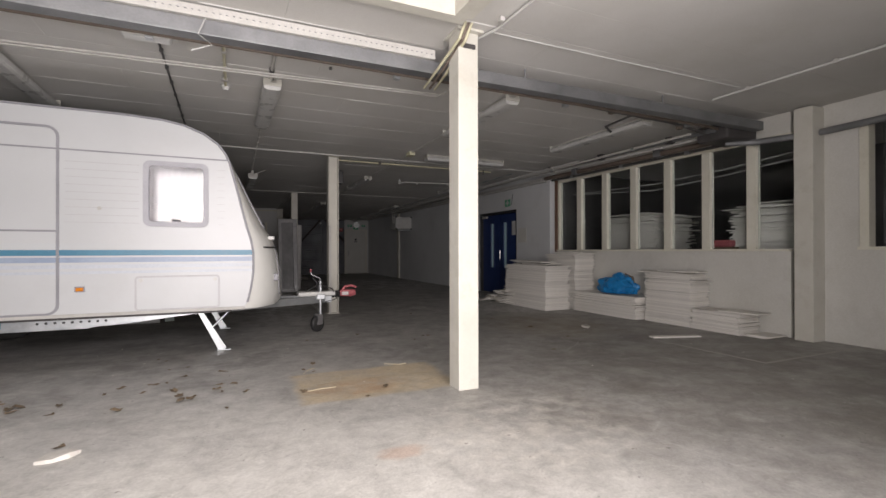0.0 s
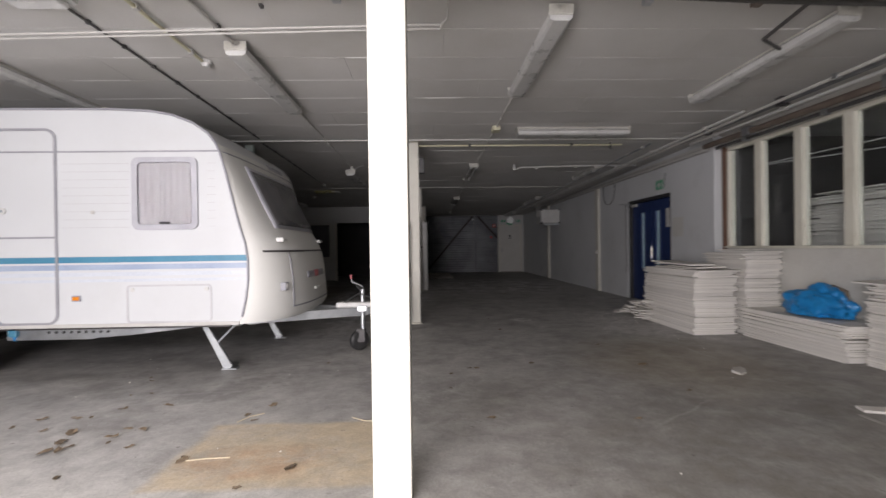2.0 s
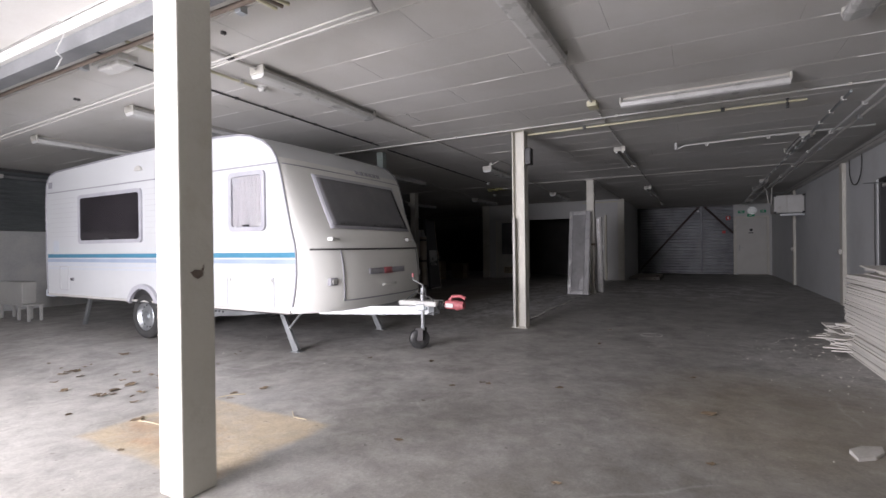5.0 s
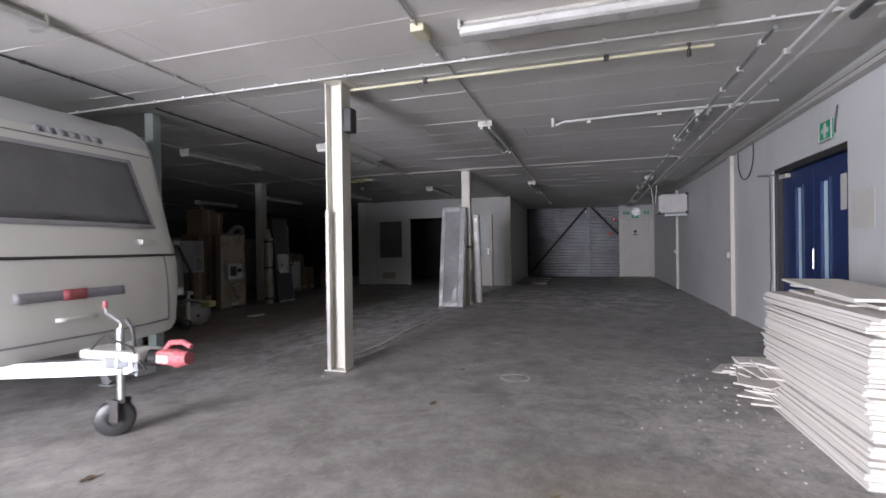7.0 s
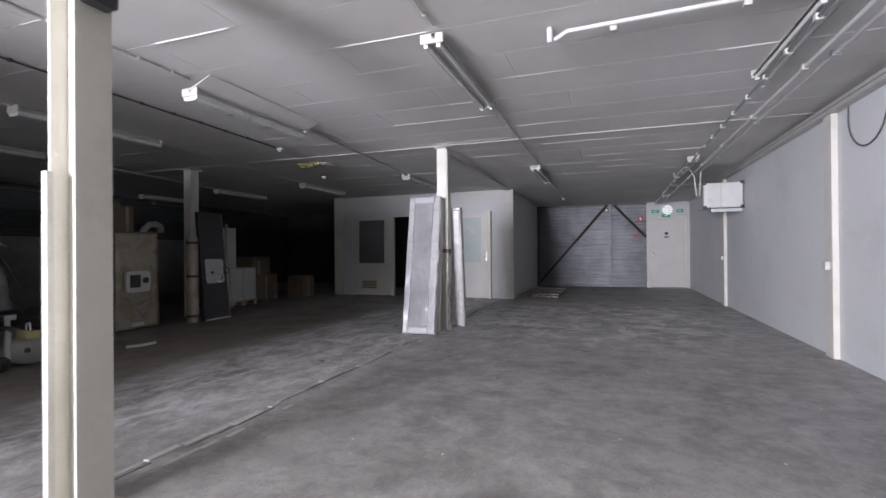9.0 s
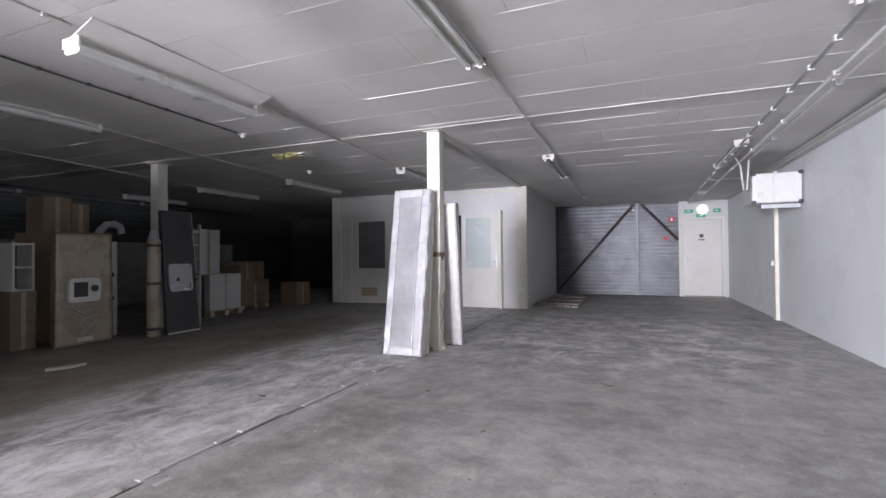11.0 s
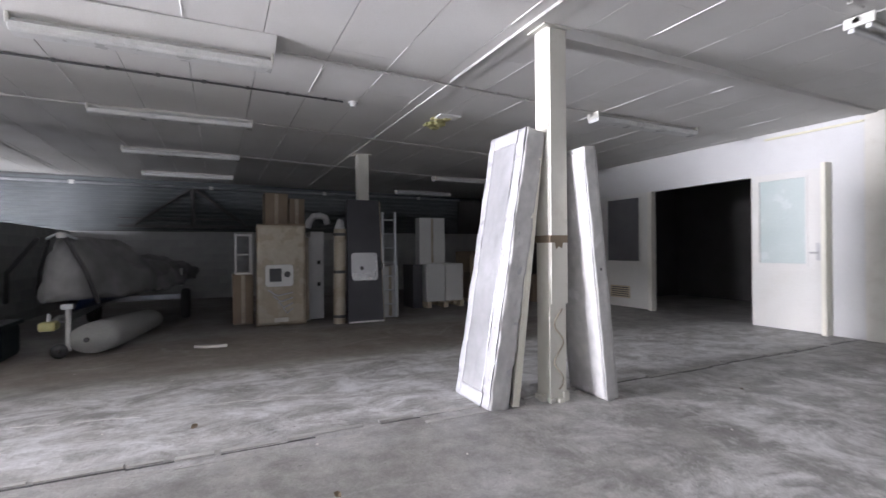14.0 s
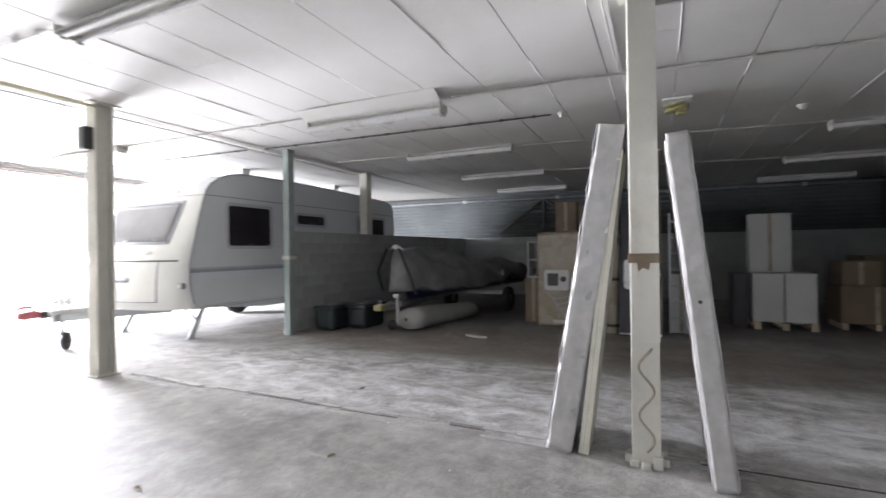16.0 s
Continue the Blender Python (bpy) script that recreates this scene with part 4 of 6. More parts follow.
lk = part("locker_hatch", ring_frame(rounded(-0.88, 0.57, -0.03, 0.965, 0.04), rounded(-0.862, 0.588, -0.048, 0.947, 0.03), "y", yy - 0.007, yy), M_LINE, cv, "side locker hatch")
for x in (-0.82, -0.08):
    part("hatch_catch", rod((x, yy - 0.012, 0.915), (x, yy, 0.915), 0.022, 12), M_PLASTIC_W, lk)
for x in (-1.37, -4.77):
    lamp = part("side_marker", box(x - 0.045, yy - 0.016, 0.805, x + 0.045, yy, 0.865, 0.004), M_TRIM, cv)
    part("lens", box(x - 0.033, yy - 0.024, 0.815, x + 0.033, yy - 0.016, 0.855, 0.004), M_AMBER if x > -3 else M_BLACK, lamp, "amber side lens" if x > -3 else "")
part("vent", prism([(-2.88, 2.5), (-2.70, 2.5), (-2.72, 2.55), (-2.79, 2.575), (-2.86, 2.55)], "y", yy - 0.03, yy), M_CONDUIT, cv, "small grey roof-side vent")
part("awning_lamp", box(-5.51, yy - 0.03, 2.42, -5.43, yy, 2.53, 0.008), M_TRIM, cv)
part("socket", rod((-1.2, yy - 0.012, 1.72), (-1.2, yy, 1.72), 0.02, 12), M_CONDUIT, cv)
arch_out = [(-3.12, 0.54)] + [(-2.70 + 0.40 * math.cos(radians(a)), 0.45 + 0.36 * math.sin(radians(a))) for a in range(165, 10, -12)] + [(-2.26, 0.54)]
arch_in = [(-3.04, 0.54)] + [(-2.70 + 0.335 * math.cos(radians(a)), 0.43 + 0.31 * math.sin(radians(a))) for a in range(165, 10, -12)] + [(-2.34, 0.54)]
part("wheel_arch", ring_frame(arch_out, arch_in, "y", yy - 0.05, yy), M_WINFRAME, cv, "grey plastic wheel arch")
part("arch_shadow_plate", prism(arch_in, "y", yy - 0.004, yy - 0.001), M_BLACK, cv)

part("service_hatch", ring_frame(rounded(-5.2, 0.64, -4.9, 1.06, 0.03), rounded(-5.185, 0.655, -4.915, 1.045, 0.025), "y", yy - 0.007, yy), M_LINE, cv, "toilet service hatch outline")
part("sticker", prism(rounded(-5.42, 1.30, -5.22, 1.5, 0.05), "y", yy - 0.003, yy), M_PALEGREY, cv, "faded pale sticker")
part("rear_bumper", box(-5.82, yy + 0.03, 0.5, -5.5, yy + 0.25, 0.62, 0.02), M_PALEGREY, cv, "pale rear bumper corner")

# front face
def front_x(z, v):
    for (xa, za, ba), (xb, zb, bb) in zip(outline[9:24], outline[10:25]):
        if zb <= z <= za:
            t = (za - z) / (za - zb)
            return xa + (xb - xa) * t + (ba + (bb - ba) * t) * bulge(v)
    return outline[23][0] + outline[23][2] * bulge(v)


def front_sheet(z0, z1, v0, v1, proud, nz=8, nv=24, taper=0.0, corner=0.0):
    """A skin that follows the caravan's front between two heights."""
    b = bmesh.new()
    rows = []
    for j in range(nz + 1):
        z = z0 + (z1 - z0) * j / nz
        row = []
        for i in range(nv + 1):
            s = i / nv
            sh = taper * j / nz
            v = (v0 + sh) + (v1 - v0 - 2 * sh) * s
            row.append(b.verts.new((front_x(z, v) + proud, YC + HW * v, z)))
        rows.append(row)
    for r0, r1 in zip(rows, rows[1:]):
        for i in range(nv):
            b.faces.new((r0[i], r0[i + 1], r1[i + 1], r1[i]))
    ext = bmesh.ops.extrude_face_region(b, geom=b.faces[:])
    bmesh.ops.translate(b, vec=(-max(0.006, proud + 0.004), 0, 0), verts=[e for e in ext["geom"] if isinstance(e, bmesh.types.BMVert)])
    for f in b.faces:
        f.smooth = True
    return b


fw = part("front_window", front_sheet(1.555, 2.26, -0.66, 0.76, 0.012, taper=0.01), M_WINFRAME, cv, "wide grey tinted front window")
part("pane", front_sheet(1.595, 2.22, -0.62, 0.72, 0.02, taper=0.01), M_ACRYLGREY, fw)
for v in (-0.48, 0.05, 0.58):
    part("latch", front_sheet(1.61, 1.63, v - 0.05, v + 0.05, 0.03, 1, 2), M_BLACK, fw)
part("front_seam", front_sheet(1.283, 1.305, -0.93, 0.93, 0.009, 1), M_DARKSTEEL, cv, "dark horizontal joint")
lid = part("gas_locker_lid", front_sheet(0.66, 0.674, -0.66, 0.74, 0.006, 1), M_TRIM, cv, "outlined gas locker lid")
part("lid_edge", front_sheet(0.66, 1.28, -0.66, -0.648, 0.006, 8, 1), M_TRIM, lid)
part("lid_edge", front_sheet(0.66, 1.28, 0.728, 0.74, 0.006, 8, 1), M_TRIM, lid)
part("lid_handle", front_sheet(0.80, 0.83, -0.12, 0.12, 0.02, 1, 4), M_CREAMGRP, lid)
part("badge", front_sheet(0.965, 1.04, -0.32, 0.32, 0.008, 1), M_TRIM, cv, "grey-blue badge bar with a red centre")
part("badge_centre", front_sheet(0.96, 1.045, -0.07, 0.07, 0.012, 1, 4), M_RED, cv)
for i, v in enumerate((0.0, 0.08, 0.16, 0.24, 0.32, 0.40)):
    part("lettering_bar", front_sheet(2.38, 2.44, v + 0.1, v + 0.16, 0.008, 1, 2), M_TRIM, cv)
part("front_top_seam", front_sheet(2.335, 2.348, -0.97, 0.97, 0.006, 1), M_TRIM, cv)
for v in (-0.70, 0.58):
    x = front_x(1.42, v)
    gh = part("grab_handle", rod((x + 0.05, YC + HW * v - 0.06, 1.42), (x + 0.05, YC + HW * v + 0.07, 1.42), 0.013), M_PLASTIC_W, cv, "cream manoeuvring handle")
    part("handle_foot", box(x - 0.02, YC + HW * v - 0.07, 1.395, x + 0.06, YC + HW * v - 0.02, 1.445, 0.008), M_PLASTIC_W, gh)
for v in (-0.77, 0.96):
    x = front_x(0.9, v)
    mk = part("position_lamp", box(x - 0.03, YC + HW * v - 0.06, 0.86, x + 0.03, YC + HW * v + 0.06, 0.95, 0.008), M_TRIM, cv)
    part("lens", box(x + 0.0, YC + HW * v - 0.035, 0.875, x + 0.038, YC + HW * v + 0.035, 0.935, 0.006), M_PLASTIC_W, mk)

# chassis, drawbar, wheels
part("chassis_rail", prism([(-2.2, 0.385), (-1.33, 0.385), (-1.26, 0.405), (-0.95, 0.42), (0.05, 0.525), (0.05, 0.54), (-2.2, 0.54)], "y", 6.26, 6.31, 0.003), M_GALV, cv, "perforated galvanised side rail")
part("chassis_rail", prism([(-2.2, 0.385), (-1.33, 0.385), (-1.26, 0.405), (-0.95, 0.42), (0.05, 0.525), (0.05, 0.54), (-2.2, 0.54)], "y", 8.33, 8.38, 0.003), M_GALV, cv)
for i in range(9):
    part("rail_hole", rod((-1.77 + i * 0.075, 6.25, 0.465), (-1.77 + i * 0.075, 6.261, 0.465), 0.014, 8), M_BLACK, cv)
part("blue_bracket", box(-2.14, 6.2, 0.43, -2.06, 6.25, 0.53, 0.008), M_TEAL, cv, "blue plastic bracket at the rail end")
part("drawbar", prism([(0.1, 6.72), (0.1, 6.8), (1.5, 7.4), (1.5, 7.32)], "z", 0.44, 0.55, 0.004), M_GALV, cv, "galvanised drawbar beam")
part("drawbar", prism([(0.1, 7.92), (0.1, 7.84), (1.5, 7.24), (1.5, 7.32)], "z", 0.44, 0.55, 0.004), M_GALV, cv, "galvanised drawbar beam")
part("drawbar_cover", box(1.0, 7.2, 0.55, 1.55, 7.44, 0.62, 0.02), M_PLASTIC_W, cv, "white drawbar cover")
part("overrun", rod((1.45, 7.32, 0.56), (1.68, 7.32, 0.57), 0.04, 14), M_GALV, cv)
part("bellows", lathe([(0.0, 0), (0.045, 0), (0.06, 0.02), (0.045, 0.04), (0.06, 0.06), (0.045, 0.08), (0.06, 0.1), (0.045, 0.12), (0, 0.12)], (1.52, 7.32, 0.565), "x", 16), M_BLACK, cv)
part("coupling", box(1.63, 7.26, 0.525, 1.80, 7.38, 0.635, 0.035), M_RED, cv, "red plastic coupling cover")
part("coupling", rod((1.78, 7.32, 0.57), (1.88, 7.32, 0.58), 0.065, 14, r2=0.045), M_RED, cv, "red coupling head")
part("coupling_handle", tube([(1.68, 7.32, 0.63), (1.72, 7.32, 0.68), (1.83, 7.32, 0.69), (1.9, 7.32, 0.66)], 0.02, 10), M_RED, cv, "red coupling handle")
part("coupling_stripe", box(1.66, 7.253, 0.55, 1.76, 7.26, 0.6), M_PLASTIC_W, cv, "white marking on the coupling")
part("handbrake", tube([(1.32, 7.38, 0.62), (1.3, 7.38, 0.75), (1.24, 7.38, 0.82)], 0.013, 8), M_BLACK, cv)
part("cable", tube([(1.1, 7.22, 0.62), (1.3, 7.16, 0.74), (1.5, 7.2, 0.66), (1.58, 7.24, 0.5), (1.4, 7.26, 0.45)], 0.008, 6), M_BLACK, cv)
part("jockey_post", rod((1.33, 7.26, 0.24), (1.33, 7.26, 0.78), 0.026, 12), M_GALV, cv)
part("jockey_crank", tube([(1.33, 7.26, 0.78), (1.33, 7.26, 0.82), (1.25, 7.26, 0.86), (1.2, 7.26, 0.88), (1.19, 7.26, 0.93)], 0.008, 8), M_GALV, cv)
part("crank_grip", rod((1.19, 7.26, 0.92), (1.19, 7.26, 0.97), 0.013, 10), M_RED, cv)
part("jockey_clamp", box(1.27, 7.18, 0.5, 1.39, 7.3, 0.58, 0.008), M_GALV, cv)
jwb = lathe([(0.05, -0.035), (0.115, -0.035), (0.13, -0.02), (0.13, 0.02), (0.115, 0.035), (0.05, 0.035)], (1.28, 7.26, 0.13), "y", 22)
bmesh.ops.rotate(jwb, cent=(1.3, 7.26, 0.13), matrix=Matrix.Rotation(radians(40), 3, "Z"), verts=jwb.verts[:])
jw = part("jockey_wheel", jwb, M_BLACK, cv, "small solid jockey wheel", True)
rmb = lathe([(0.0, -0.03), (0.075, -0.02), (0.075, 0.02), (0.0, 0.03)], (1.28, 7.26, 0.13), "y", 16)
bmesh.ops.rotate(rmb, cent=(1.3, 7.26, 0.13), matrix=Matrix.Rotation(radians(40), 3, "Z"), verts=rmb.verts[:])
part("rim", rmb, M_DARKSTEEL, jw)
for s in (-1, 1):
    part("jockey_fork", box(1.25, 7.26 + s * 0.05 - 0.006, 0.11, 1.36, 7.26 + s * 0.05 + 0.006, 0.27, 0.003), M_DARKSTEEL, cv)
for yl, s in ((6.42, -1), (8.2, 1)):
    leg = part("corner_steady", prism([(-0.30, 0.53), (-0.24, 0.53), (0.04, 0.03), (0.0, 0.0), (-0.05, 0.0)], "y", yl - 0.025, yl + 0.025, 0.003), M_GALV, cv, "lowered galvanised corner steady")
    part("steady_brace", rod((0.1, yl, 0.52), (-0.14, yl, 0.27), 0.014), M_GALV, leg)
    part("steady_foot", box(-0.07, yl - 0.05, 0.0, 0.09, yl + 0.05, 0.012, 0.003), M_GALV, leg)
    part("corner_steady", prism([(-4.9, 0.53), (-4.84, 0.53), (-5.06, 0.0), (-5.14, 0.0)], "y", yl - 0.025, yl + 0.025, 0.003), M_GALV, cv)
for yw, s in ((6.17, -1), (8.47, 1)):
    ty = part("wheel", lathe([(0.20, -0.07), (0.25, -0.09), (0.305, -0.085), (0.325, -0.06), (0.328, 0.0), (0.325, 0.06), (0.305, 0.085), (0.25, 0.09), (0.20, 0.07), (0.20, -0.07)], (-2.68, yw, 0.328), "y", 36), M_TYRE, cv, "black road tyre on a steel rim", True)
    part("rim", lathe([(0.0, s * 0.03), (0.06, s * 0.035), (0.07, s * 0.05), (0.11, s * 0.05), (0.15, s * 0.03), (0.185, s * 0.03), (0.195, s * 0.075), (0.208, s * 0.08), (0.208, 0)], (-2.68, yw, 0.328), "y", 30), M_GALV, ty, "silver steel rim with holes", True)
    for i in range(14):
        a = 2 * math.pi * i / 14
        hb = rod((-2.68 + 0.165 * math.cos(a), yw + s * 0.034, 0.328 + 0.165 * math.sin(a)), (-2.68 + 0.165 * math.cos(a), yw + s * 0.028, 0.328 + 0.165 * math.sin(a)), 0.015, 8)
        part("rim_hole", hb, M_BLACK, ty)

    part("hub_cap", rod((-2.68, yw + s * 0.02, 0.328), (-2.68, yw + s * 0.07, 0.328), 0.045, 14), M_GALV, ty)
part("axle", rod((-2.68, 6.2, 0.36), (-2.68, 8.4, 0.36), 0.04), M_DARKSTEEL, cv)
part("floor_pan", box(-5.4, 6.2, 0.5, 0.1, 8.45, 0.54), M_DARKSTEEL, cv)
part("water_hose", tube([(-2.2, 6.3, 0.5), (-2.12, 6.28, 0.4), (-2.08, 6.3, 0.48)], 0.03, 8), M_BLUEBAG, cv, "blue hose end")

# ---- ceiling services ----


def tube_lamp(x, y0, y1, along="y", covered=False):
    """A twin fluorescent batten under the ceiling, built along y or x; y0 to y1 is its length."""
    L = y1 - y0
    if along == "y":
        cx, cy = x, (y0 + y1) / 2
        zc = ceil_z(cy)
    else:
        cx, cy = (y0 + y1) / 2, x
        zc = ceil_z(cy)
    th = thing("fluorescent_lamp", (cx, cy, zc), "unlit twin-tube fluorescent lamp fixed under the ceiling", "lamp", "hall lamps", rz=0.001 if along == "y" else 90.0)
    h = L / 2
    part("housing", prism([(-0.045, -0.002), (0.045, -0.002), (0.04, -0.055), (-0.04, -0.055)], "y", -h, h, 0.003), M_LAMPBODY, th)
    for s in (-1, 1):
        part("reflector", prism([(s * 0.04, -0.03), (s * 0.1, -0.075), (s * 0.104, -0.072), (s * 0.044, -0.024)], "y", -h + 0.03, h - 0.03), M_LAMPCOVER, th)
        part("tube", rod((s * 0.055, -h + 0.05, -0.082), (s * 0.055, h - 0.05, -0.082), 0.018, 10), M_TUBE, th)
        for e in (-1, 1):
            part("lampholder", box(s * 0.055 - 0.02, e * (h - 0.06), -0.115, s * 0.055 + 0.02, e * (h - 0.02), -0.05, 0.005), M_PLASTIC_W, th)
    if covered:
        part("cover", prism([(-0.098, -0.07), (-0.09, -0.115), (-0.06, -0.13), (0.06, -0.13), (0.09, -0.115), (0.098, -0.07)], "y", -h + 0.012, h - 0.012, 0.004), M_LAMPCOVER, th, "dusty translucent cover")
    for e in (-1, 1):
        part("end_cap", box(-0.1, e * (h - 0.025), -0.085, 0.1, e * h, -0.002, 0.006), M_LAMPBODY, th)
    return th


for x, y0, y1 in ((0.42, 5.42, 7.32), (3.19, 4.78, 6.68), (5.51, 4.78, 6.95), (-2.08, 5.5, 7.35), (-5.0, 5.6, 7.45), (3.14, 11.22, 13.12), (-2.2, 11.2, 13.12), (-4.85, 11.15, 13.05), (-7.6, 11.1, 13.0), (5.95, 11.5, 13.1), (0.3, 17.1, 19.05), (-2.55, 17.3, 19.15), (-5.3, 17.35, 19.2), (-8.1, 17.4, 19.2), (3.12, 17.12, 19.15), (5.97, 17.25, 19.25), (6.1, 22.9, 24.7)):
    tube_lamp(x, y0, y1, covered=y0 < 9 or x < 3 or x == 5.51)
tube_lamp(8.45, 3.53, 5.3, "x", True)
hung = tube_lamp(0.48, 11.28, 13.12, covered=True)
hung.location.z -= 0.10 * K
for side_y in (-0.7, 0.7):
    part("drop_bracket", box(-0.03, side_y - 0.02, -0.004, 0.03, side_y + 0.02, 0.1, 0.003), M_LAMPBODY, hung)
part("backing_board", prism([(0.02, -0.03), (0.28, 0.085), (0.28, 0.093), (0.02, -0.015)], "y", -0.93, 0.93), M_CEIL, hung, "wide white backing board sloping up to the ceiling")


def conduit(points, r, mat, label, name="conduit", clips=0.0, clip_mat=None):
    th = thing(name, points[0], label, "conduit" if name == "conduit" else "pipe", "ceiling conduits")
    part("run", tube(points, r, 8), mat, th)
    if clips:
        a, b = Vector(points[0]), Vector(points[-1])
        n = max(1, int((b - a).length / clips))
        for i in range(n):
            p = a.lerp(b, (i + 0.5) / n)
            part("clip", box(p.x - r * 1.5, p.y - r * 1.5, p.z - r * 1.3, p.x + r * 1.5, p.y + r * 1.5, p.z + r * 1.6, 0.002), clip_mat or M_CONDUIT, th)
    return th


def cz(y, d=0.02):
    return ceil_z(y) - d


WH = "thin grey conduit clipped under the ceiling"
conduit([(3.2, 6.7, cz(6.7)), (3.2, 11.1, cz(11.1))], 0.011, M_CONDUIT, WH, clips=0.33)
conduit([(3.2, 13.0, cz(13)), (3.2, 17.0, cz(17))], 0.011, M_CONDUIT, WH, clips=0.33)
conduit([(3.17, 19.0, cz(19)), (3.17, 23.5, cz(23.5))], 0.011, M_CONDUIT, WH, clips=0.5)
conduit([(0.42, 7.3, cz(7.3)), (0.46, 11.3, cz(11.2))], 0.011, M_CONDUIT, WH, clips=0.35)
conduit([(0.46, 13.2, cz(13.2)), (0.3, 17.1, cz(16.9))], 0.011, M_CONDUIT, WH, clips=0.4)
conduit([(-2.2, 9.6, cz(9.6)), (-2.2, 11.2, cz(11.0))], 0.011, M_CONDUIT, WH, clips=0.5)
conduit([(-2.2, 13.1, cz(13.1)), (-2.55, 17.3, cz(17.1))], 0.011, M_CONDUIT, WH, clips=0.5)
conduit([(-4.85, 13.0, cz(13.0)), (-5.3, 17.3, cz(17.3))], 0.011, M_CONDUIT, WH, clips=0.6)
conduit([(-3.6, 9.08, cz(9.08, 0.03)), (7.0, 9.08, cz(9.08, 0.03))], 0.012, M_PLASTIC_W, "white conduit along the ceiling strip", clips=0.42)
conduit([(1.98, 9.42, cz(9.4, 0.05)), (5.6, 9.42, cz(9.4, 0.05))], 0.016, M_YELLOWPIPE, "yellowed conduit along the ceiling strip", clips=1.6, clip_mat=M_BLACK)
conduit([(0.5, 14.92, cz(15, 0.015)), (7.0, 14.92, cz(15, 0.015))], 0.006, M_CONDUIT, "white conduit along the ceiling strip", clips=0.7)
conduit([(-0.62, 4.4, cz(4.4)), (-0.62, 8.95, cz(8.95))], 0.011, M_CABLE, "dark cable clipped under the ceiling", clips=0.45, clip_mat=M_CABLE)
conduit([(-0.68, 9.3, cz(9.3)), (-0.7, 14.05, cz(14.05))], 0.011, M_CABLE, "dark cable clipped under the ceiling", clips=0.4, clip_mat=M_CABLE)
conduit([(0.36, 4.3, cz(4.3, 0.05)), (0.40, 5.42, cz(5.4, 0.03))], 0.016, M_CONDUIT, WH, clips=0.4, clip_mat=M_CABLE)
conduit([(-0.08, 4.2, cz(4.2, 0.05)), (-0.06, 5.82, cz(5.82, 0.03))], 0.015, M_YELLOWPIPE, "yellowed conduit to a smoke detector", clips=0.4)
for dy in (0.0, 0.07):
    conduit([(-6.0, 5.02 + dy, 2.94), (2.1, 4.95 + dy, cz(5, 0.10)), (2.25, 4.95 + dy, cz(5, 0.10)), (2.3, 4.85, cz(5, 0.10)), (2.3, 4.6, cz(5, 0.06))], 0.009, M_CONDUIT, "pair of thin pipes below the ceiling", "service_pipe", clips=2.6, clip_mat=M_CABLE)
conduit([(-6.0, 4.32, 3.03), (1.2, 4.32, 3.03), (6.2, 4.36, 3.02), (6.9, 4.4, 3.0)], 0.02, M_RUST, "brown steel pipe beside the cable tray", "service_pipe", clips=2.0, clip_mat=M_GALV)
conduit([(2.2, -0.6, 3.21), (2.12, 3.4, 3.2), (2.05, 3.66, 3.2)], 0.014, M_PLASTIC_W, "white conduit to the column head", clips=0.8)
conduit([(5.7, -0.6, 3.21), (5.68, 3.9, 3.2)], 0.014, M_PLASTIC_W, WH, clips=0.9)
conduit([(2.1, 3.5, cz(3.5, 0.01)), (5.6, 3.5, cz(3.5, 0.01))], 0.007, M_PLASTIC_W, "white filler bead along a ceiling joint")
for i in range(3):
    conduit([(1.84 + 0.03 * i, 3.46, 3.6), (1.84 + 0.03 * i, 3.44, 3.25), (1.80 + 0.03 * i, 3.5, 3.1), (1.78 + 0.04 * i, 3.9, 2.98 - 0.02 * i), (1.84 + 0.06 * i, 4.4, 2.96)], 0.013, M_RUST if i == 1 else M_YELLOWPIPE, "bent pipe passing the column head", "service_pipe")
# hanging rails and trunking of the east side
conduit([(5.93, 9.0, 3.02), (5.95, 24.8, 2.84)], 0.017, M_GALV, "galvanised conduit along the side aisle", clips=0.6)
conduit([(6.15, 7.0, 2.98), (6.17, 24.8, 2.84)], 0.017, M_PLASTIC_W, "white conduit along the side aisle", clips=1.6)
conduit([(6.3, 4.7, 3.0), (6.27, 17.9, 2.9)], 0.02, M_CONDUIT, "grey pipe along the side aisle", clips=2.0, clip_mat=M_GALV)
conduit([(6.02, 17.2, 2.95), (6.05, 18.2, 2.93), (6.15, 18.35, 2.8), (6.2, 18.4, 2.4)], 0.014, M_CONDUIT, "pipe bending down to the wall heater", "service_pipe")
conduit([(6.28, 17.6, 2.92), (6.28, 18.38, 2.9), (6.26, 18.45, 2.4)], 0.013, M_CONDUIT, "pipe bending down to the wall heater", "service_pipe")
conduit([(4.1, 11.5, 3.02), (4.2, 11.45, 3.05), (5.4, 11.42, 3.07), (6.75, 11.4, 3.07)], 0.017, M_PLASTIC_W, "white pipe hung across the ceiling", "service_pipe", clips=0.75)
conduit([(4.06, 11.5, 3.12), (4.06, 11.5, 3.0)], 0.024, M_PLASTIC_W, "short white bracket of the hung pipe", "service_pipe")
conduit([(5.4, 9.42, 3.14), (5.4, 9.42, 3.02)], 0.018, M_BLACK, "short black drop rod", "service_pipe")
conduit([(6.0, 21.0, 2.96), (7.0, 21.0, 2.96)], 0.015, M_GALV, WH)
conduit([(6.88, 4.7, 2.94), (6.86, 9.0, 2.96)], 0.045, M_RUST, "thick dark pipe above the windows", "service_pipe", clips=1.5, clip_mat=M_TRAY)
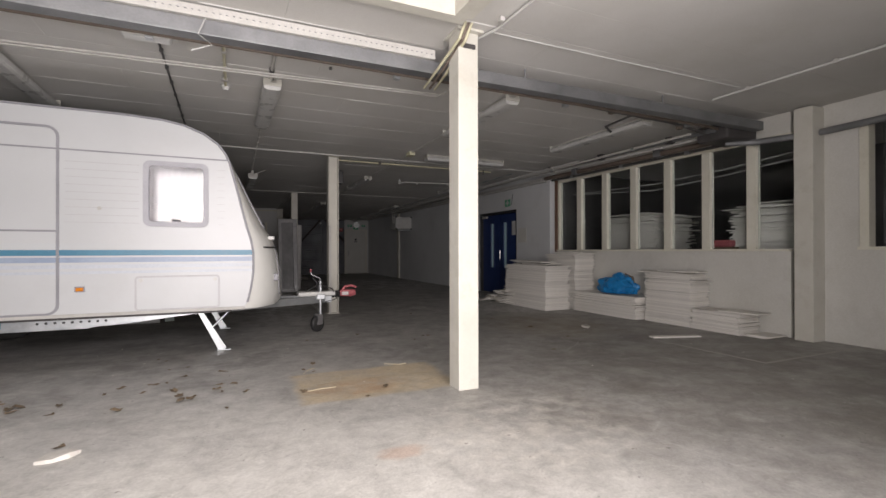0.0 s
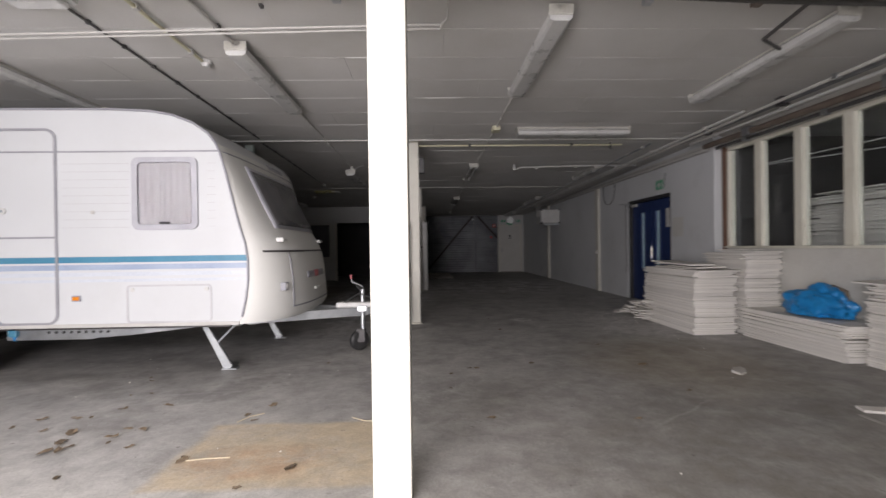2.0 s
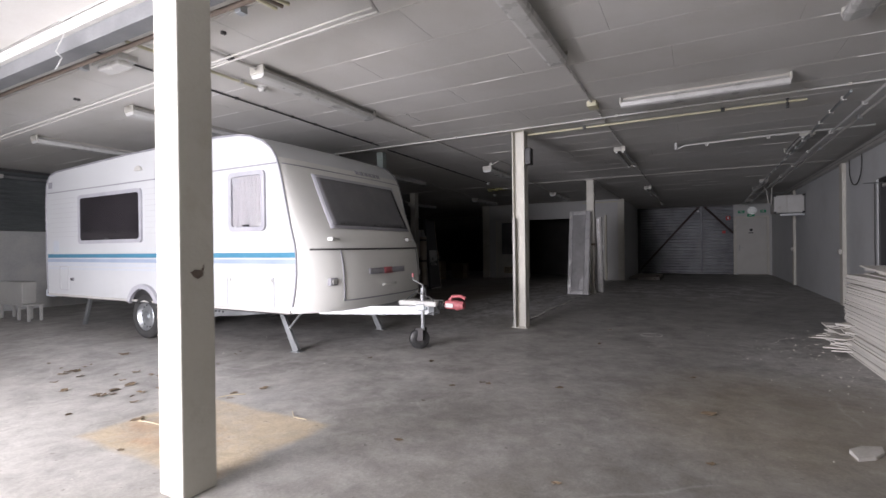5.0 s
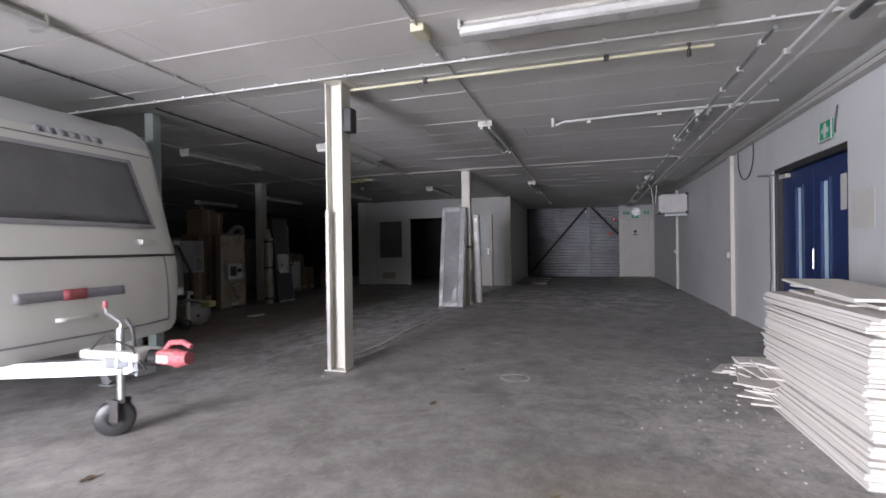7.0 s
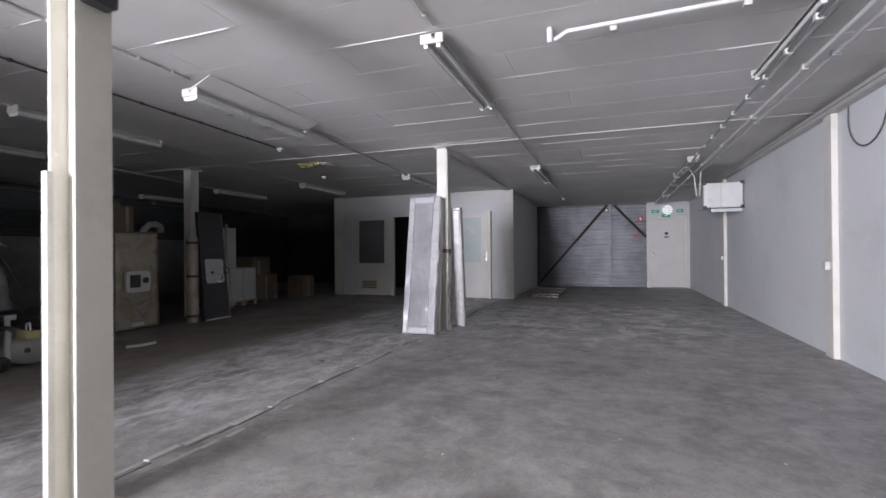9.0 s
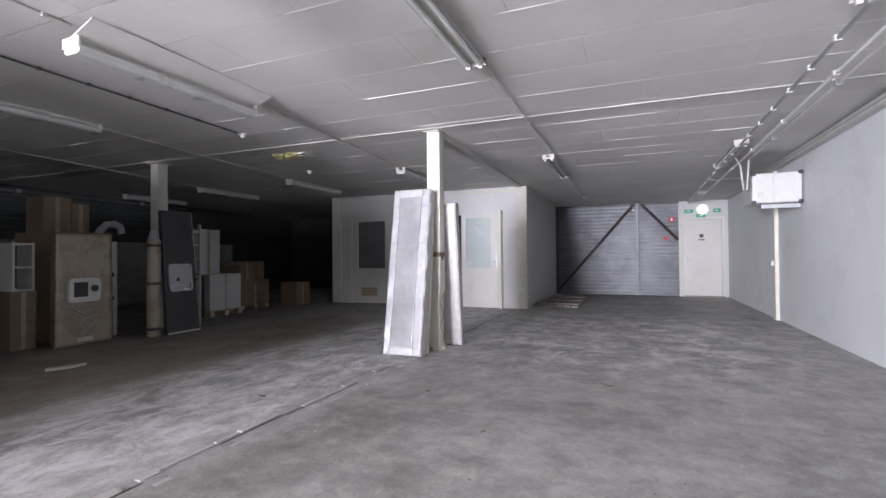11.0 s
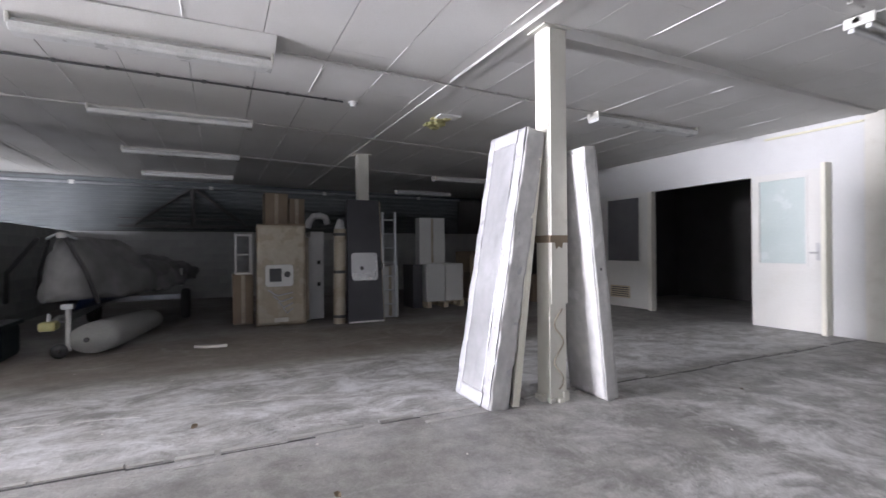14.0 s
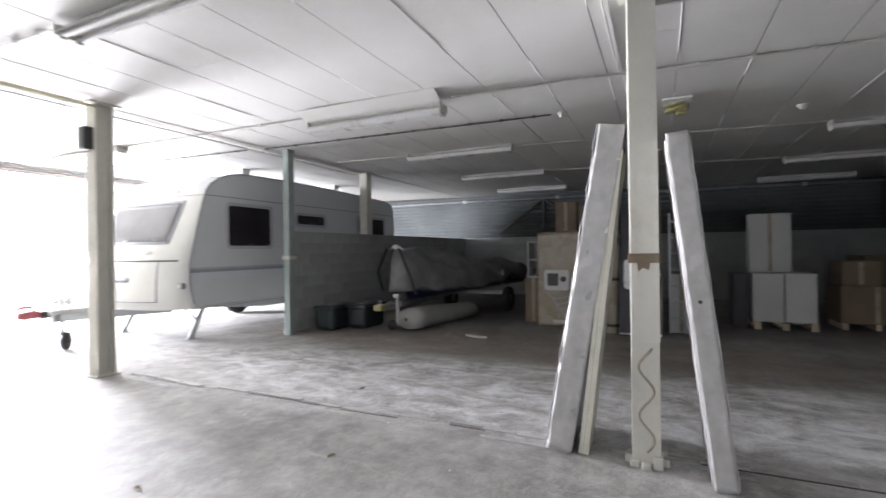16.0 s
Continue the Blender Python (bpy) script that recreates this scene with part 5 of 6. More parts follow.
conduit([(6.62, 4.8, 2.98), (6.6, 9.0, 3.0)], 0.02, M_PLASTIC_W, "white conduit above the windows", clips=1.2)
conduit([(7.05, 4.6, 2.9), (7.06, 9.0, 2.93)], 0.025, M_CABLE, "dark pipe above the windows", "service_pipe", clips=1.4, clip_mat=M_GALV)
conduit([(6.42, 4.4, 3.0), (6.44, 9.0, 3.03)], 0.035, M_TRAY, "dull zinc pipe above the windows", "service_pipe", clips=1.5, clip_mat=M_DARKSTEEL)
conduit([(3.9, 4.5, 3.1), (4.6, 4.48, 3.06), (5.6, 4.5, 3.05), (6.5, 4.55, 2.98)], 0.022, M_CABLE, "dark bundle of cables beside the tray", "cable", clips=1.0, clip_mat=M_RUST)
conduit([(4.4, 4.25, 3.1), (5.0, 4.6, 3.1), (5.1, 5.2, 3.1), (5.4, 5.4, 3.1)], 0.016, M_CABLE, "dark bent pipe beside the tray", "service_pipe")
for k in range(2):
    conduit([(7.62, 3.9, 2.72 - 0.1 * k), (7.62, 5.0, 2.62 - 0.1 * k), (7.62, 6.5, 2.55 - 0.12 * k), (7.62, 8.9, 2.6)], 0.008, M_PLASTIC_W, "white cable sagging in the side room", "cable")
th = thing("cable_trunking", (7.0, 17, 2.95), "grey trunking along the top of the wall", "trunking")
b = bmesh.new()
box(6.96, 9.2, 2.92, 7.066, 25.2, 3.02, 0.004, b)
part("trunk", b, M_CONDUIT, th)
part("lid_line", box(6.953, 9.2, 2.965, 6.958, 25.2, 2.97), M_DARKSTEEL, th)
loop = [(RIGHT - 0.02, 13.74 + 0.4 * math.cos(a), 2.78 + 0.38 * math.sin(a)) for a in [math.pi * (1 + i / 14) for i in range(15)]]
conduit([(RIGHT - 0.02, 13.34, 2.92)] + loop + [(RIGHT - 0.02, 14.13, 2.92)], 0.009, M_CABLE, "loop of loose cable hanging on the wall", "cable")

# galvanised tray beam near the entrance
th = thing("cable_tray", (2, 4.2, 2.95), "galvanised cable tray beam with a slotted upper rail", "cable tray")
part("tray", box(-6.0, 4.06, 2.985, 7.0, 4.2, 3.11, 0.006), M_TRAY, th)
part("slotted_rail", box(-6.0, 4.02, 3.11, 1.8, 4.075, 3.2, 0.003), M_CONDUIT, th, "slotted steel rail")
slots = bmesh.new()
x = -3.0
while x < 1.75:
    box(x, 4.016, 3.15, x + 0.016, 4.02, 3.158, 0, slots)
    x += 0.05
tagged(part("slot", slots, M_TRAY, th), kind="stuff")
for x in (-1.9, 0.6, 2.9, 5.0):
    part("hanger", rod((x, 4.1, 3.1), (x, 4.1, 3.24), 0.01), M_TRAY, th)
part("end_box", box(6.45, 4.22, 2.86, 7.12, 4.72, 3.1, 0.04), M_DARKSTEEL, th, "dented duct end")
part("end_elbow", tube([(6.8, 4.5, 2.86), (7.05, 4.2, 2.84), (7.3, 3.6, 2.85), (7.35, 2.0, 2.9)], 0.045, 12), M_TRAY, th)
part("wire", tube([(-0.2, 4.02, 3.1), (-0.25, 3.98, 2.95), (-0.15, 3.98, 2.88), (-0.3, 4.0, 2.82)], 0.004, 5), M_PLASTIC_W, th)

em = thing("emergency_light", (-0.68, 4.64, 3.12), "white rectangular emergency light under the ceiling", "lamp")
part("base", box(-0.91, 4.55, 3.15, -0.45, 4.74, 3.21, 0.008), M_PLASTIC_W, em)
part("cover", box(-0.87, 4.57, 3.10, -0.49, 4.72, 3.15, 0.02), M_TUBE, em)
for x, y in ((-0.06, 5.9), (-0.72, 14.18), (3.16, 22.9), (-1.6, 16.8)):
    d = thing("smoke_detector", (x, y, cz(y)), "small white smoke detector under the ceiling", "smoke detector", "smoke detectors")
    part("base", rod((x, y, cz(y, 0.0)), (x, y, cz(y, 0.025)), 0.06, 18), M_PLASTIC_W, d)
    part("head", rod((x, y, cz(y, 0.025)), (x, y, cz(y, 0.06)), 0.045, 18, r2=0.03), M_PLASTIC_W, d)
jb = thing("junction_box", (3.2, 8.4, cz(8.2)), "cream junction box under the ceiling", "junction box")
part("case", box(3.14, 8.3, cz(8.4, 0.07), 3.26, 8.5, cz(8.2, 0.0), 0.01), M_YELLOWPIPE, jb)
ys = thing("ceiling_hatch", (-0.95, 15.45, cz(15.4)), "torn yellow insulation hanging from a ceiling opening", "insulation")
b = bmesh.new()
for i in range(12):
    a = rng.uniform(-0.28, 0.28)
    c = rng.uniform(-0.09, 0.09)
    box(-0.95 + a - 0.06, 15.45 + c - 0.05, cz(15.4, rng.uniform(0.03, 0.075)), -0.95 + a + 0.06, 15.45 + c + 0.05, cz(15.4, 0.0), 0.015, b)
part("insulation", b, M_YELLOW, ys)
part("torn_board", box(-0.75, 15.3, cz(15.4, 0.05), -0.55, 15.6, cz(15.4, 0.03), 0.003), M_FILLER, ys)

# ---- end of the hall ----
sx = thing("steel_bracing", (4.5, BACK_Y, 0), "dark steel diagonal bracing on the sheeted wall", "bracing")


def bar(p, q, w, d, th, name, mat):
    """A flat bar between two points of the end wall."""
    p, q = Vector(p), Vector(q)
    u = (q - p).normalized()
    s = Vector((-u.z, 0, u.x)) * w / 2
    b = bmesh.new()
    vs = [b.verts.new(v + Vector((0, o, 0))) for o in (0, -d) for v in (p - s, q - s, q + s, p + s)]
    for f in ((0, 1, 2, 3), (7, 6, 5, 4), (0, 4, 5, 1), (1, 5, 6, 2), (2, 6, 7, 3), (3, 7, 4, 0)):
        b.faces.new([vs[i] for i in f])
    return part(name, b, mat, th)


bar((2.1, BACK_Y - 0.02, 0.15), (4.45, BACK_Y - 0.02, 2.9), 0.085, 0.05, sx, "diagonal", M_BRACE)
bar((5.72, BACK_Y - 0.02, 1.75), (4.68, BACK_Y - 0.02, 2.9), 0.085, 0.05, sx, "diagonal", M_BRACE)
part("upright", box(4.52, BACK_Y - 0.1, 0, 4.6, BACK_Y - 0.015, 2.94, 0.005), M_SHEET, sx, "galvanised upright")
part("top_rail", box(2.0, BACK_Y - 0.06, 2.88, 5.74, BACK_Y - 0.015, 2.94, 0.004), M_DARKSTEEL, sx)
part("knob", rod((4.44, BACK_Y - 0.12, 2.72), (4.44, BACK_Y - 0.05, 2.72), 0.04, 12), M_PLASTIC_W, sx)
part("upright", box(1.95, BACK_Y - 0.1, 0, 2.12, BACK_Y - 0.01, 2.94, 0.005), M_DARKSTEEL, sx)
conduit([(RIGHT - 0.015, 12.66, 2.3), (RIGHT - 0.015, 12.67, 1.2), (RIGHT - 0.015, 12.64, 0.85), (RIGHT - 0.015, 12.69, 0.62)], 0.008, M_CABLE, "dark loose cable hanging beside the blue doors", "cable")
rs = thing("fire_sign", (5.55, BACK_Y, 2.4), "small red fire equipment sign on the end wall", "sign")
part("plate", box(5.46, BACK_Y - 0.06, 2.3, 5.63, BACK_Y - 0.045, 2.47, 0.002), M_REDSIGN, rs)
part("pictogram", box(5.52, BACK_Y - 0.064, 2.34, 5.57, BACK_Y - 0.061, 2.43), M_PLASTIC_W, rs)
rs = thing("alarm_button", (5.4, BACK_Y, 1.8), "small red alarm box on the end wall", "alarm")
part("case", box(5.33, BACK_Y - 0.07, 1.74, 5.45, BACK_Y - 0.02, 1.86, 0.008), M_REDSIGN, rs)
el = thing("emergency_light", (6.4, BACK_Y, 2.66), "lit round bulkhead lamp above the end door", "lamp")
part("lens", lathe([(0.0, -0.12), (0.1, -0.11), (0.15, -0.07), (0.16, -0.02), (0.16, 0.0)], (6.4, BACK_Y - 0.04, 2.66), "y", 24), M_EXITGLOW, el, "glowing ribbed lens", True)
for i in range(4):
    part("rib", box(6.25, BACK_Y - 0.175, 2.56 + i * 0.06, 6.55, BACK_Y - 0.155, 2.575 + i * 0.06), M_CONDUIT, el)
for x, z, w in ((6.02, 2.62, 0.24), (6.78, 2.62, 0.2), (6.35, 2.47, 0.26)):
    sg = thing("exit_sign", (x, BACK_Y, z), "small green and white escape sign above the end door", "sign", "escape signs")
    part("plate", box(x - w / 2, BACK_Y - 0.07, z - 0.055, x + w / 2, BACK_Y - 0.056, z + 0.055, 0.002), M_GREENSIGN, sg)
    part("arrow", prism([(x - 0.07, z - 0.015), (x, z - 0.015), (x, z - 0.035), (x + 0.05, z), (x, z + 0.035), (x, z + 0.015), (x - 0.07, z + 0.015)], "y", BACK_Y - 0.074, BACK_Y - 0.071), M_PLASTIC_W, sg)
fs = thing("first_aid_sign", (RIGHT, 10.93, 2.56), "green first aid sign with a white cross above the doors", "sign")
part("plate", box(RIGHT - 0.035, 10.8, 2.46, RIGHT - 0.02, 11.08, 2.67, 0.002), M_GREENSIGN, fs)
part("border", ring_frame([(10.79, 2.45), (11.09, 2.45), (11.09, 2.68), (10.79, 2.68)], [(10.81, 2.47), (11.07, 2.47), (11.07, 2.66), (10.81, 2.66)], "x", RIGHT - 0.042, RIGHT - 0.034), M_PLASTIC_W, fs)
part("cross", box(RIGHT - 0.04, 10.86, 2.54, RIGHT - 0.036, 11.02, 2.59), M_PLASTIC_W, fs)
part("cross", box(RIGHT - 0.041, 10.915, 2.485, RIGHT - 0.0365, 10.965, 2.645), M_PLASTIC_W, fs)
part("cable", tube([(RIGHT - 0.02, 10.76, 2.5), (RIGHT - 0.03, 10.72, 2.65), (RIGHT - 0.02, 10.7, 2.78)], 0.007, 6), M_CABLE, fs)
wp = thing("wall_mark", (RIGHT, 9.9, 1.8), "pale square patch remaining on the wall from a removed sign", "mark")
part("patch", box(RIGHT - 0.004, 10.08, 1.46, RIGHT - 0.001, 10.48, 1.84), M_DOOR, wp)

hb = thing("wall_heater", (6.65, 18.8, 2.14), "white box-shaped air heater hung on the wall column", "heater")
part("case", box(6.33, 18.42, 2.16, 7.03, 19.2, 2.66, 0.012), M_PLASTIC_W, hb)
part("front_panel", box(6.35, 18.4, 2.18, 6.62, 18.42, 2.64, 0.004), M_PLASTIC_W, hb)
part("front_panel", box(6.64, 18.4, 2.18, 7.01, 18.42, 2.64, 0.004), M_PLASTIC_W, hb)
part("panel_gap", box(6.615, 18.405, 2.17, 6.645, 18.425, 2.65), M_CONDUIT, hb)
part("dial", rod((6.45, 18.38, 2.3), (6.45, 18.4, 2.3), 0.045, 16), M_CONDUIT, hb)
for x in (6.34, 7.0):
    part("corner_guard", box(x - 0.02, 18.39, 2.14, x + 0.04, 18.46, 2.2, 0.006), M_BLACK, hb)
    part("corner_guard", box(x - 0.02, 18.39, 2.62, x + 0.04, 18.46, 2.68, 0.006), M_BLACK, hb)
part("bracket", box(6.5, 18.6, 2.08, 7.06, 18.66, 2.15, 0.004), M_GALV, hb)

pl = thing("plank_heap", (2.6, 21.6, 0), "flat heap of grey planks beside the office wall", "planks")
for i in range(6):
    w = 0.16
    y0 = 21.0 + rng.uniform(-0.05, 0.05)
    part("plank", box(2.1 + i * 0.18, y0, 0.0, 2.1 + i * 0.18 + w, y0 + 2.6 + rng.uniform(-0.2, 0.2), 0.05 + rng.uniform(0, 0.02), 0.006), M_OLDTIMBER, pl)
for i in range(3):
    part("batten", box(2.1, 21.2 + i * 1.0, 0.055, 3.15, 21.29 + i * 1.0, 0.085, 0.004), M_OLDTIMBER, pl)

# ---- propped panels at the middle column ----


def leaned(name, x, y, w, h, t, tilt, label, category, build, rz=0.0):
    ob = new(name)
    ob.empty_display_size = 0.1
    ob.matrix_world = pose(x * K, y * K, 0.004, tilt, 0, rz)
    AT[ob] = Vector((0, 0, 0))
    tagged(ob, label, category, "panels propped on the column")
    build(ob, w, h, t)
    return ob


def crumpled(w, h, t, depth, nx=18, nz=60, seed=1):
    """A sheet of film with folds, closed round a panel."""
    r = random.Random(seed)
    ph = [r.uniform(0, 6.28) for _ in range(6)]
    b = bmesh.new()
    rows = []
    for j in range(nz + 1):
        z = h * j / nz
        row = []
        for i in range(nx + 1):
            x = w * i / nx
            d = depth * (noise.noise(Vector((x * 9 + ph[0], z * 5, seed))) + 0.6 * noise.noise(Vector((x * 22, z * 13 + ph[1], seed + 4))))
            row.append(b.verts.new((x, -t / 2 - 0.004 + d, z)))
        rows.append(row)
    for a, c in zip(rows, rows[1:]):
        for i in range(nx):
            b.faces.new((a[i], a[i + 1], c[i + 1], c[i]))
    for f in b.faces:
        f.smooth = True
    ext = bmesh.ops.extrude_face_region(b, geom=b.faces[:])
    bmesh.ops.translate(b, vec=(0, 0.008, 0), verts=[e for e in ext["geom"] if isinstance(e, bmesh.types.BMVert)])
    return b


def build_wrapped(ob, w, h, t):
    part("core", box(0.005, -t / 2 + 0.01, 0, w - 0.005, t / 2, h, 0.006), M_FOAM, ob, "white foam edged panel")
    part("grey_face", crumpled(w * 0.62, h * 0.92, t, 0.006, 14, 60, 3), M_PANEL_GREY, ob, "grey face under clear film").location = (w * 0.16 * K, -0.006 * K, h * 0.04 * K)
    for x0, x1 in ((0, w * 0.17), (w * 0.77, w)):
        part("foam_strip", crumpled(x1 - x0, h, t, 0.012, 6, 60, int(x0 * 50) + 9), M_FOAM, ob, "milky wrapped foam strip").location = (x0 * K, -0.004 * K, 0)
    part("foam_strip", crumpled(w * 0.66, h * 0.05, t, 0.006, 12, 4, 21), M_FOAM, ob).location = (w * 0.15 * K, -0.012 * K, 0)
    part("foam_strip", crumpled(w * 0.66, h * 0.05, t, 0.006, 12, 4, 22), M_FOAM, ob).location = (w * 0.15 * K, -0.012 * K, h * 0.95 * K)
    side = part("side_film", crumpled(t, h, 0.0, 0.018, 8, 60, 31), M_FOAMEDGE, ob, "loose film on the edge")
    side.matrix_basis = pose(w * K, -t / 2 * K, 0, 0, 0, 90)
    side2 = part("side_film", crumpled(t, h, 0.0, 0.008, 6, 60, 33), M_FOAMEDGE, ob, "loose film on the edge")
    side2.matrix_basis = pose(-0.002 * K, t / 2 * K, 0, 0, 0, -90)


def build_white(ob, w, h, t):
    part("core", box(0, -t / 2, 0, w, t / 2, h, 0.01), M_FOAMEDGE, ob, "white foam wrapped panel")
    part("film", crumpled(w * 0.98, h * 0.98, t, 0.006, 10, 60, 51), M_FOAMEDGE, ob).location = (0.004, -0.004, 0.01)
    e = part("edge_film", crumpled(t, h, 0.0, 0.008, 6, 60, 53), M_FOAMEDGE, ob, "shiny film on the edge")
    e.matrix_basis = pose(w * K, -t / 2 * K, 0, 0, 0, 90)
    part("puncture", rod((w + 0.002, 0, h * 0.52), (w + 0.008, 0, h * 0.52), 0.012, 8), M_DARKSTEEL, ob)
    back_film = part("back_film", crumpled(w * 0.98, h * 0.98, t, 0.006, 10, 60, 57), M_FOAMEDGE, ob)
    back_film.matrix_basis = pose(w * K, 0.004, 0.01, 0, 0, 180)


def build_plank(ob, w, h, t):
    part("board", box(0, -t / 2, 0, w, t / 2, h, 0.004), M_CREAM, ob)
    part("edge_batten", box(w - 0.03, -t / 2 - 0.03, 0, w, -t / 2, h * 0.98, 0.004), M_CREAM, ob)


leaned("wrapped_door", 1.36, 14.60, 0.54, 2.24, 0.17, -9.8, "tall panel wrapped in milky film, leaning on a column", "panel", build_wrapped)
leaned("timber_board", 1.62, 14.78, 0.28, 2.05, 0.035, -7.0, "narrow pale timber board leaning on a column", "board", build_plank)
leaned("foam_wrapped_door", 1.66, 15.58, 0.44, 2.08, 0.12, 6.3, "white foam-wrapped panel leaning on a column", "panel", build_white)

# ---- stacks of boards by the windows ----


def board_mesh(seed):
    """A thin fibre board 1 x 1 x 1 with slightly uneven edges, to be scaled."""
    r = random.Random(seed)
    pts = []
    for (x, y) in ((-0.5, -0.5), (0.0, -0.5), (0.5, -0.5), (0.5, 0.5), (0.0, 0.5), (-0.5, 0.5)):
        pts.append((x + r.uniform(-0.012, 0.012), y + r.uniform(-0.012, 0.012)))
    if seed % 3 == 0:
        pts[2:3] = [(0.42, -0.5), (0.5, -0.38)]
    b = prism(pts, "z", 0, 1)
    for v in b.verts:
        v.co *= K
        v.co.z += 0.05 * r.uniform(-1, 1) * K
    me = bpy.data.meshes.new("board")
    bmesh.ops.recalc_face_normals(b, faces=b.faces[:])
    b.to_mesh(me)
    b.free()
    me.materials.append(M_BOARD)
    return me


BOARDS = [board_mesh(i) for i in range(7)]


def place_board(parent, x, y, z, w, l, t, rx=0.0, ry=0.0, rz=0.0, name="board"):
    ob = new(name, rng.choice(BOARDS))
    ob.parent = parent
    o = AT[parent]
    ob.matrix_basis = pose((x - o.x) * K, (y - o.y) * K, (z - o.z) * K, rx, ry, rz) @ Matrix.Diagonal((w, l, t, 1))
    return ob


def board_stack(x0, y0, x1, y1, h, label, ragged=0.008, group="stacks of boards", z0=0.0, loose=4):
    cx, cy = (x0 + x1) / 2, (y0 + y1) / 2
    th = thing("board_stack", (cx, cy, z0), label, "board stack", group)
    z = z0
    n = 0
    while z < z0 + h:
        t = rng.choice((0.013, 0.014, 0.016, 0.018, 0.022))
        top = z > z0 + h - 0.16
        j = ragged * (2.5 if top else 1)
        shift = 0.012 * math.sin(n * 0.23 + x0 * 7)
        place_board(th, cx + rng.gauss(0, j) + shift, cy + rng.gauss(0, j * 1.4), z, (x1 - x0) * rng.uniform(0.98, 1.0), (y1 - y0) * rng.uniform(0.975, 1.005), t, 0, 0, rng.gauss(0, 1.4 if top else 0.2))
        z += t + (0.005 if rng.random() < 0.05 else 0.0005)
        n += 1
    for i in range(loose):
        place_board(th, cx + rng.uniform(-0.12, 0.12), cy + rng.uniform(-0.3, 0.25), z, (x1 - x0) * rng.uniform(0.6, 1.1), (y1 - y0) * rng.uniform(0.4, 0.95), 0.018, rng.uniform(-1, 1), rng.uniform(-1.5, 1.5), rng.gauss(0, 5))
        z += 0.024
    return th


board_stack(5.92, 7.74, 6.56, 9.3, 0.92, "tall uneven stack of chalky white boards on the floor")
board_stack(6.66, 7.72, 7.2, 8.7, 1.16, "tall stack of chalky white boards against the wall", loose=2)
board_stack(6.57, 6.0, 7.2, 7.68, 0.40, "low stack of chalky white boards under a blue bag", loose=0)
board_stack(6.74, 5.05, 7.2, 5.96, 0.82, "waist-high stack of chalky white boards against the wall", loose=3)
board_stack(6.72, 4.24, 7.2, 5.04, 0.30, "low stack of chalky white boards against the wall", loose=1)
board_stack(6.8, 3.88, 7.22, 4.2, 0.03, "single boards lying flat on the floor", loose=0)
board_stack(7.75, 3.95, 8.75, 5.05, 1.95, "high stack of boards in the dark side room", 0.03, "stacks in the side room", loose=3)
board_stack(7.9, 6.7, 9.0, 8.1, 1.95, "high stack of boards in the dark side room", 0.04, "stacks in the side room", loose=3)
st = thing("red_cloth", (7.7, 5.1, 0), "red cloth on a box in the side room", "cloth")
part("box", box(7.62, 4.9, 0.0, 7.74, 5.5, 1.3, 0.01), M_CARDBOARD, st)
part("cloth", box(7.60, 4.95, 1.3, 7.74, 5.45, 1.42, 0.03), M_RED, st)

# broken boards spilled beside the tall stack
th = thing("broken_board_heap", (6.3, 9.6, 0), "spilled heap of broken white boards on the floor", "rubble")
for i in range(150):
    u = rng.random()
    yy = 9.05 + 1.25 * u ** 1.3
    hh = max(0.0, 0.6 * (1 - u ** 0.8))
    xx = rng.uniform(5.95 + 0.05 * u, 6.75)
    place_board(th, xx, yy, rng.uniform(0, hh) + 0.012, rng.uniform(0.15, 0.5), rng.uniform(0.15, 0.6), 0.016, rng.gauss(0, 7), rng.gauss(0, 7), rng.uniform(0, 180), "board_piece")
th = thing("loose_plank", (5.8, 4.58, 0), "white plank lying on the floor", "plank")
pk = part("plank", box(-0.36, -0.06, 0, 0.36, 0.06, 0.02, 0.003), M_BOARD, th)
for v in pk.data.vertices:
    v.co += Vector((5.8, 4.58, 0)) * K
pk.matrix_basis = pose(0, 0, 0)
th.matrix_world = pose(5.8 * K, 4.58 * K, 0, 0, 0, -18)

# blue bag on the low stack
b = bmesh.new()
bmesh.ops.create_icosphere(b, subdivisions=5, radius=1)
for v in b.verts:
    p = v.co.copy()
    n1 = noise.noise(p * 1.7) * 0.35 + noise.noise(p * 4.1) * 0.16 + abs(noise.noise(p * 7.5)) * 0.12
    s = 1 + n1
    z = max(-0.42, p.z * s)
    v.co = Vector((6.88 + p.x * s * 0.22, 6.75 + p.y * s * 0.42, 0.425 + 0.42 * 0.25 + z * 0.25))
th = thing("blue_bag", (6.88, 6.75, 0.42), "crumpled bright blue plastic bag on the low stack", "bag")
part("bag", b, M_BLUEBAG, th, "", True)
part("cardboard_scrap", prism([(6.4, 0.62), (6.65, 0.66), (6.62, 0.80), (6.42, 0.74)], "x", 6.95, 6.97), M_CARDBOARD, th)

# ---- stored goods in the dark bay ----
cp = thing("wrapped_worktop", (-3.5, 13.6, 0), "brown kitchen worktop in film with a white hob, standing upright", "worktop")
b = prism([(13.22, 0.0), (14.02, 0.0), (14.06, 0.12), (14.02, 1.72), (13.24, 1.70)], "x", -3.62, -3.50, 0.006)
part("panel", b, M_CARDBOARD, cp)
fb = crumpled(0.78, 1.66, 0.0, 0.012, 16, 34, 71)
for v in fb.verts:
    x, y, z = v.co
    v.co = Vector((-3.49 - y, 13.23 + x, z + 0.02))
part("film", fb, M_TAPE, cp, "wrinkled clear film")
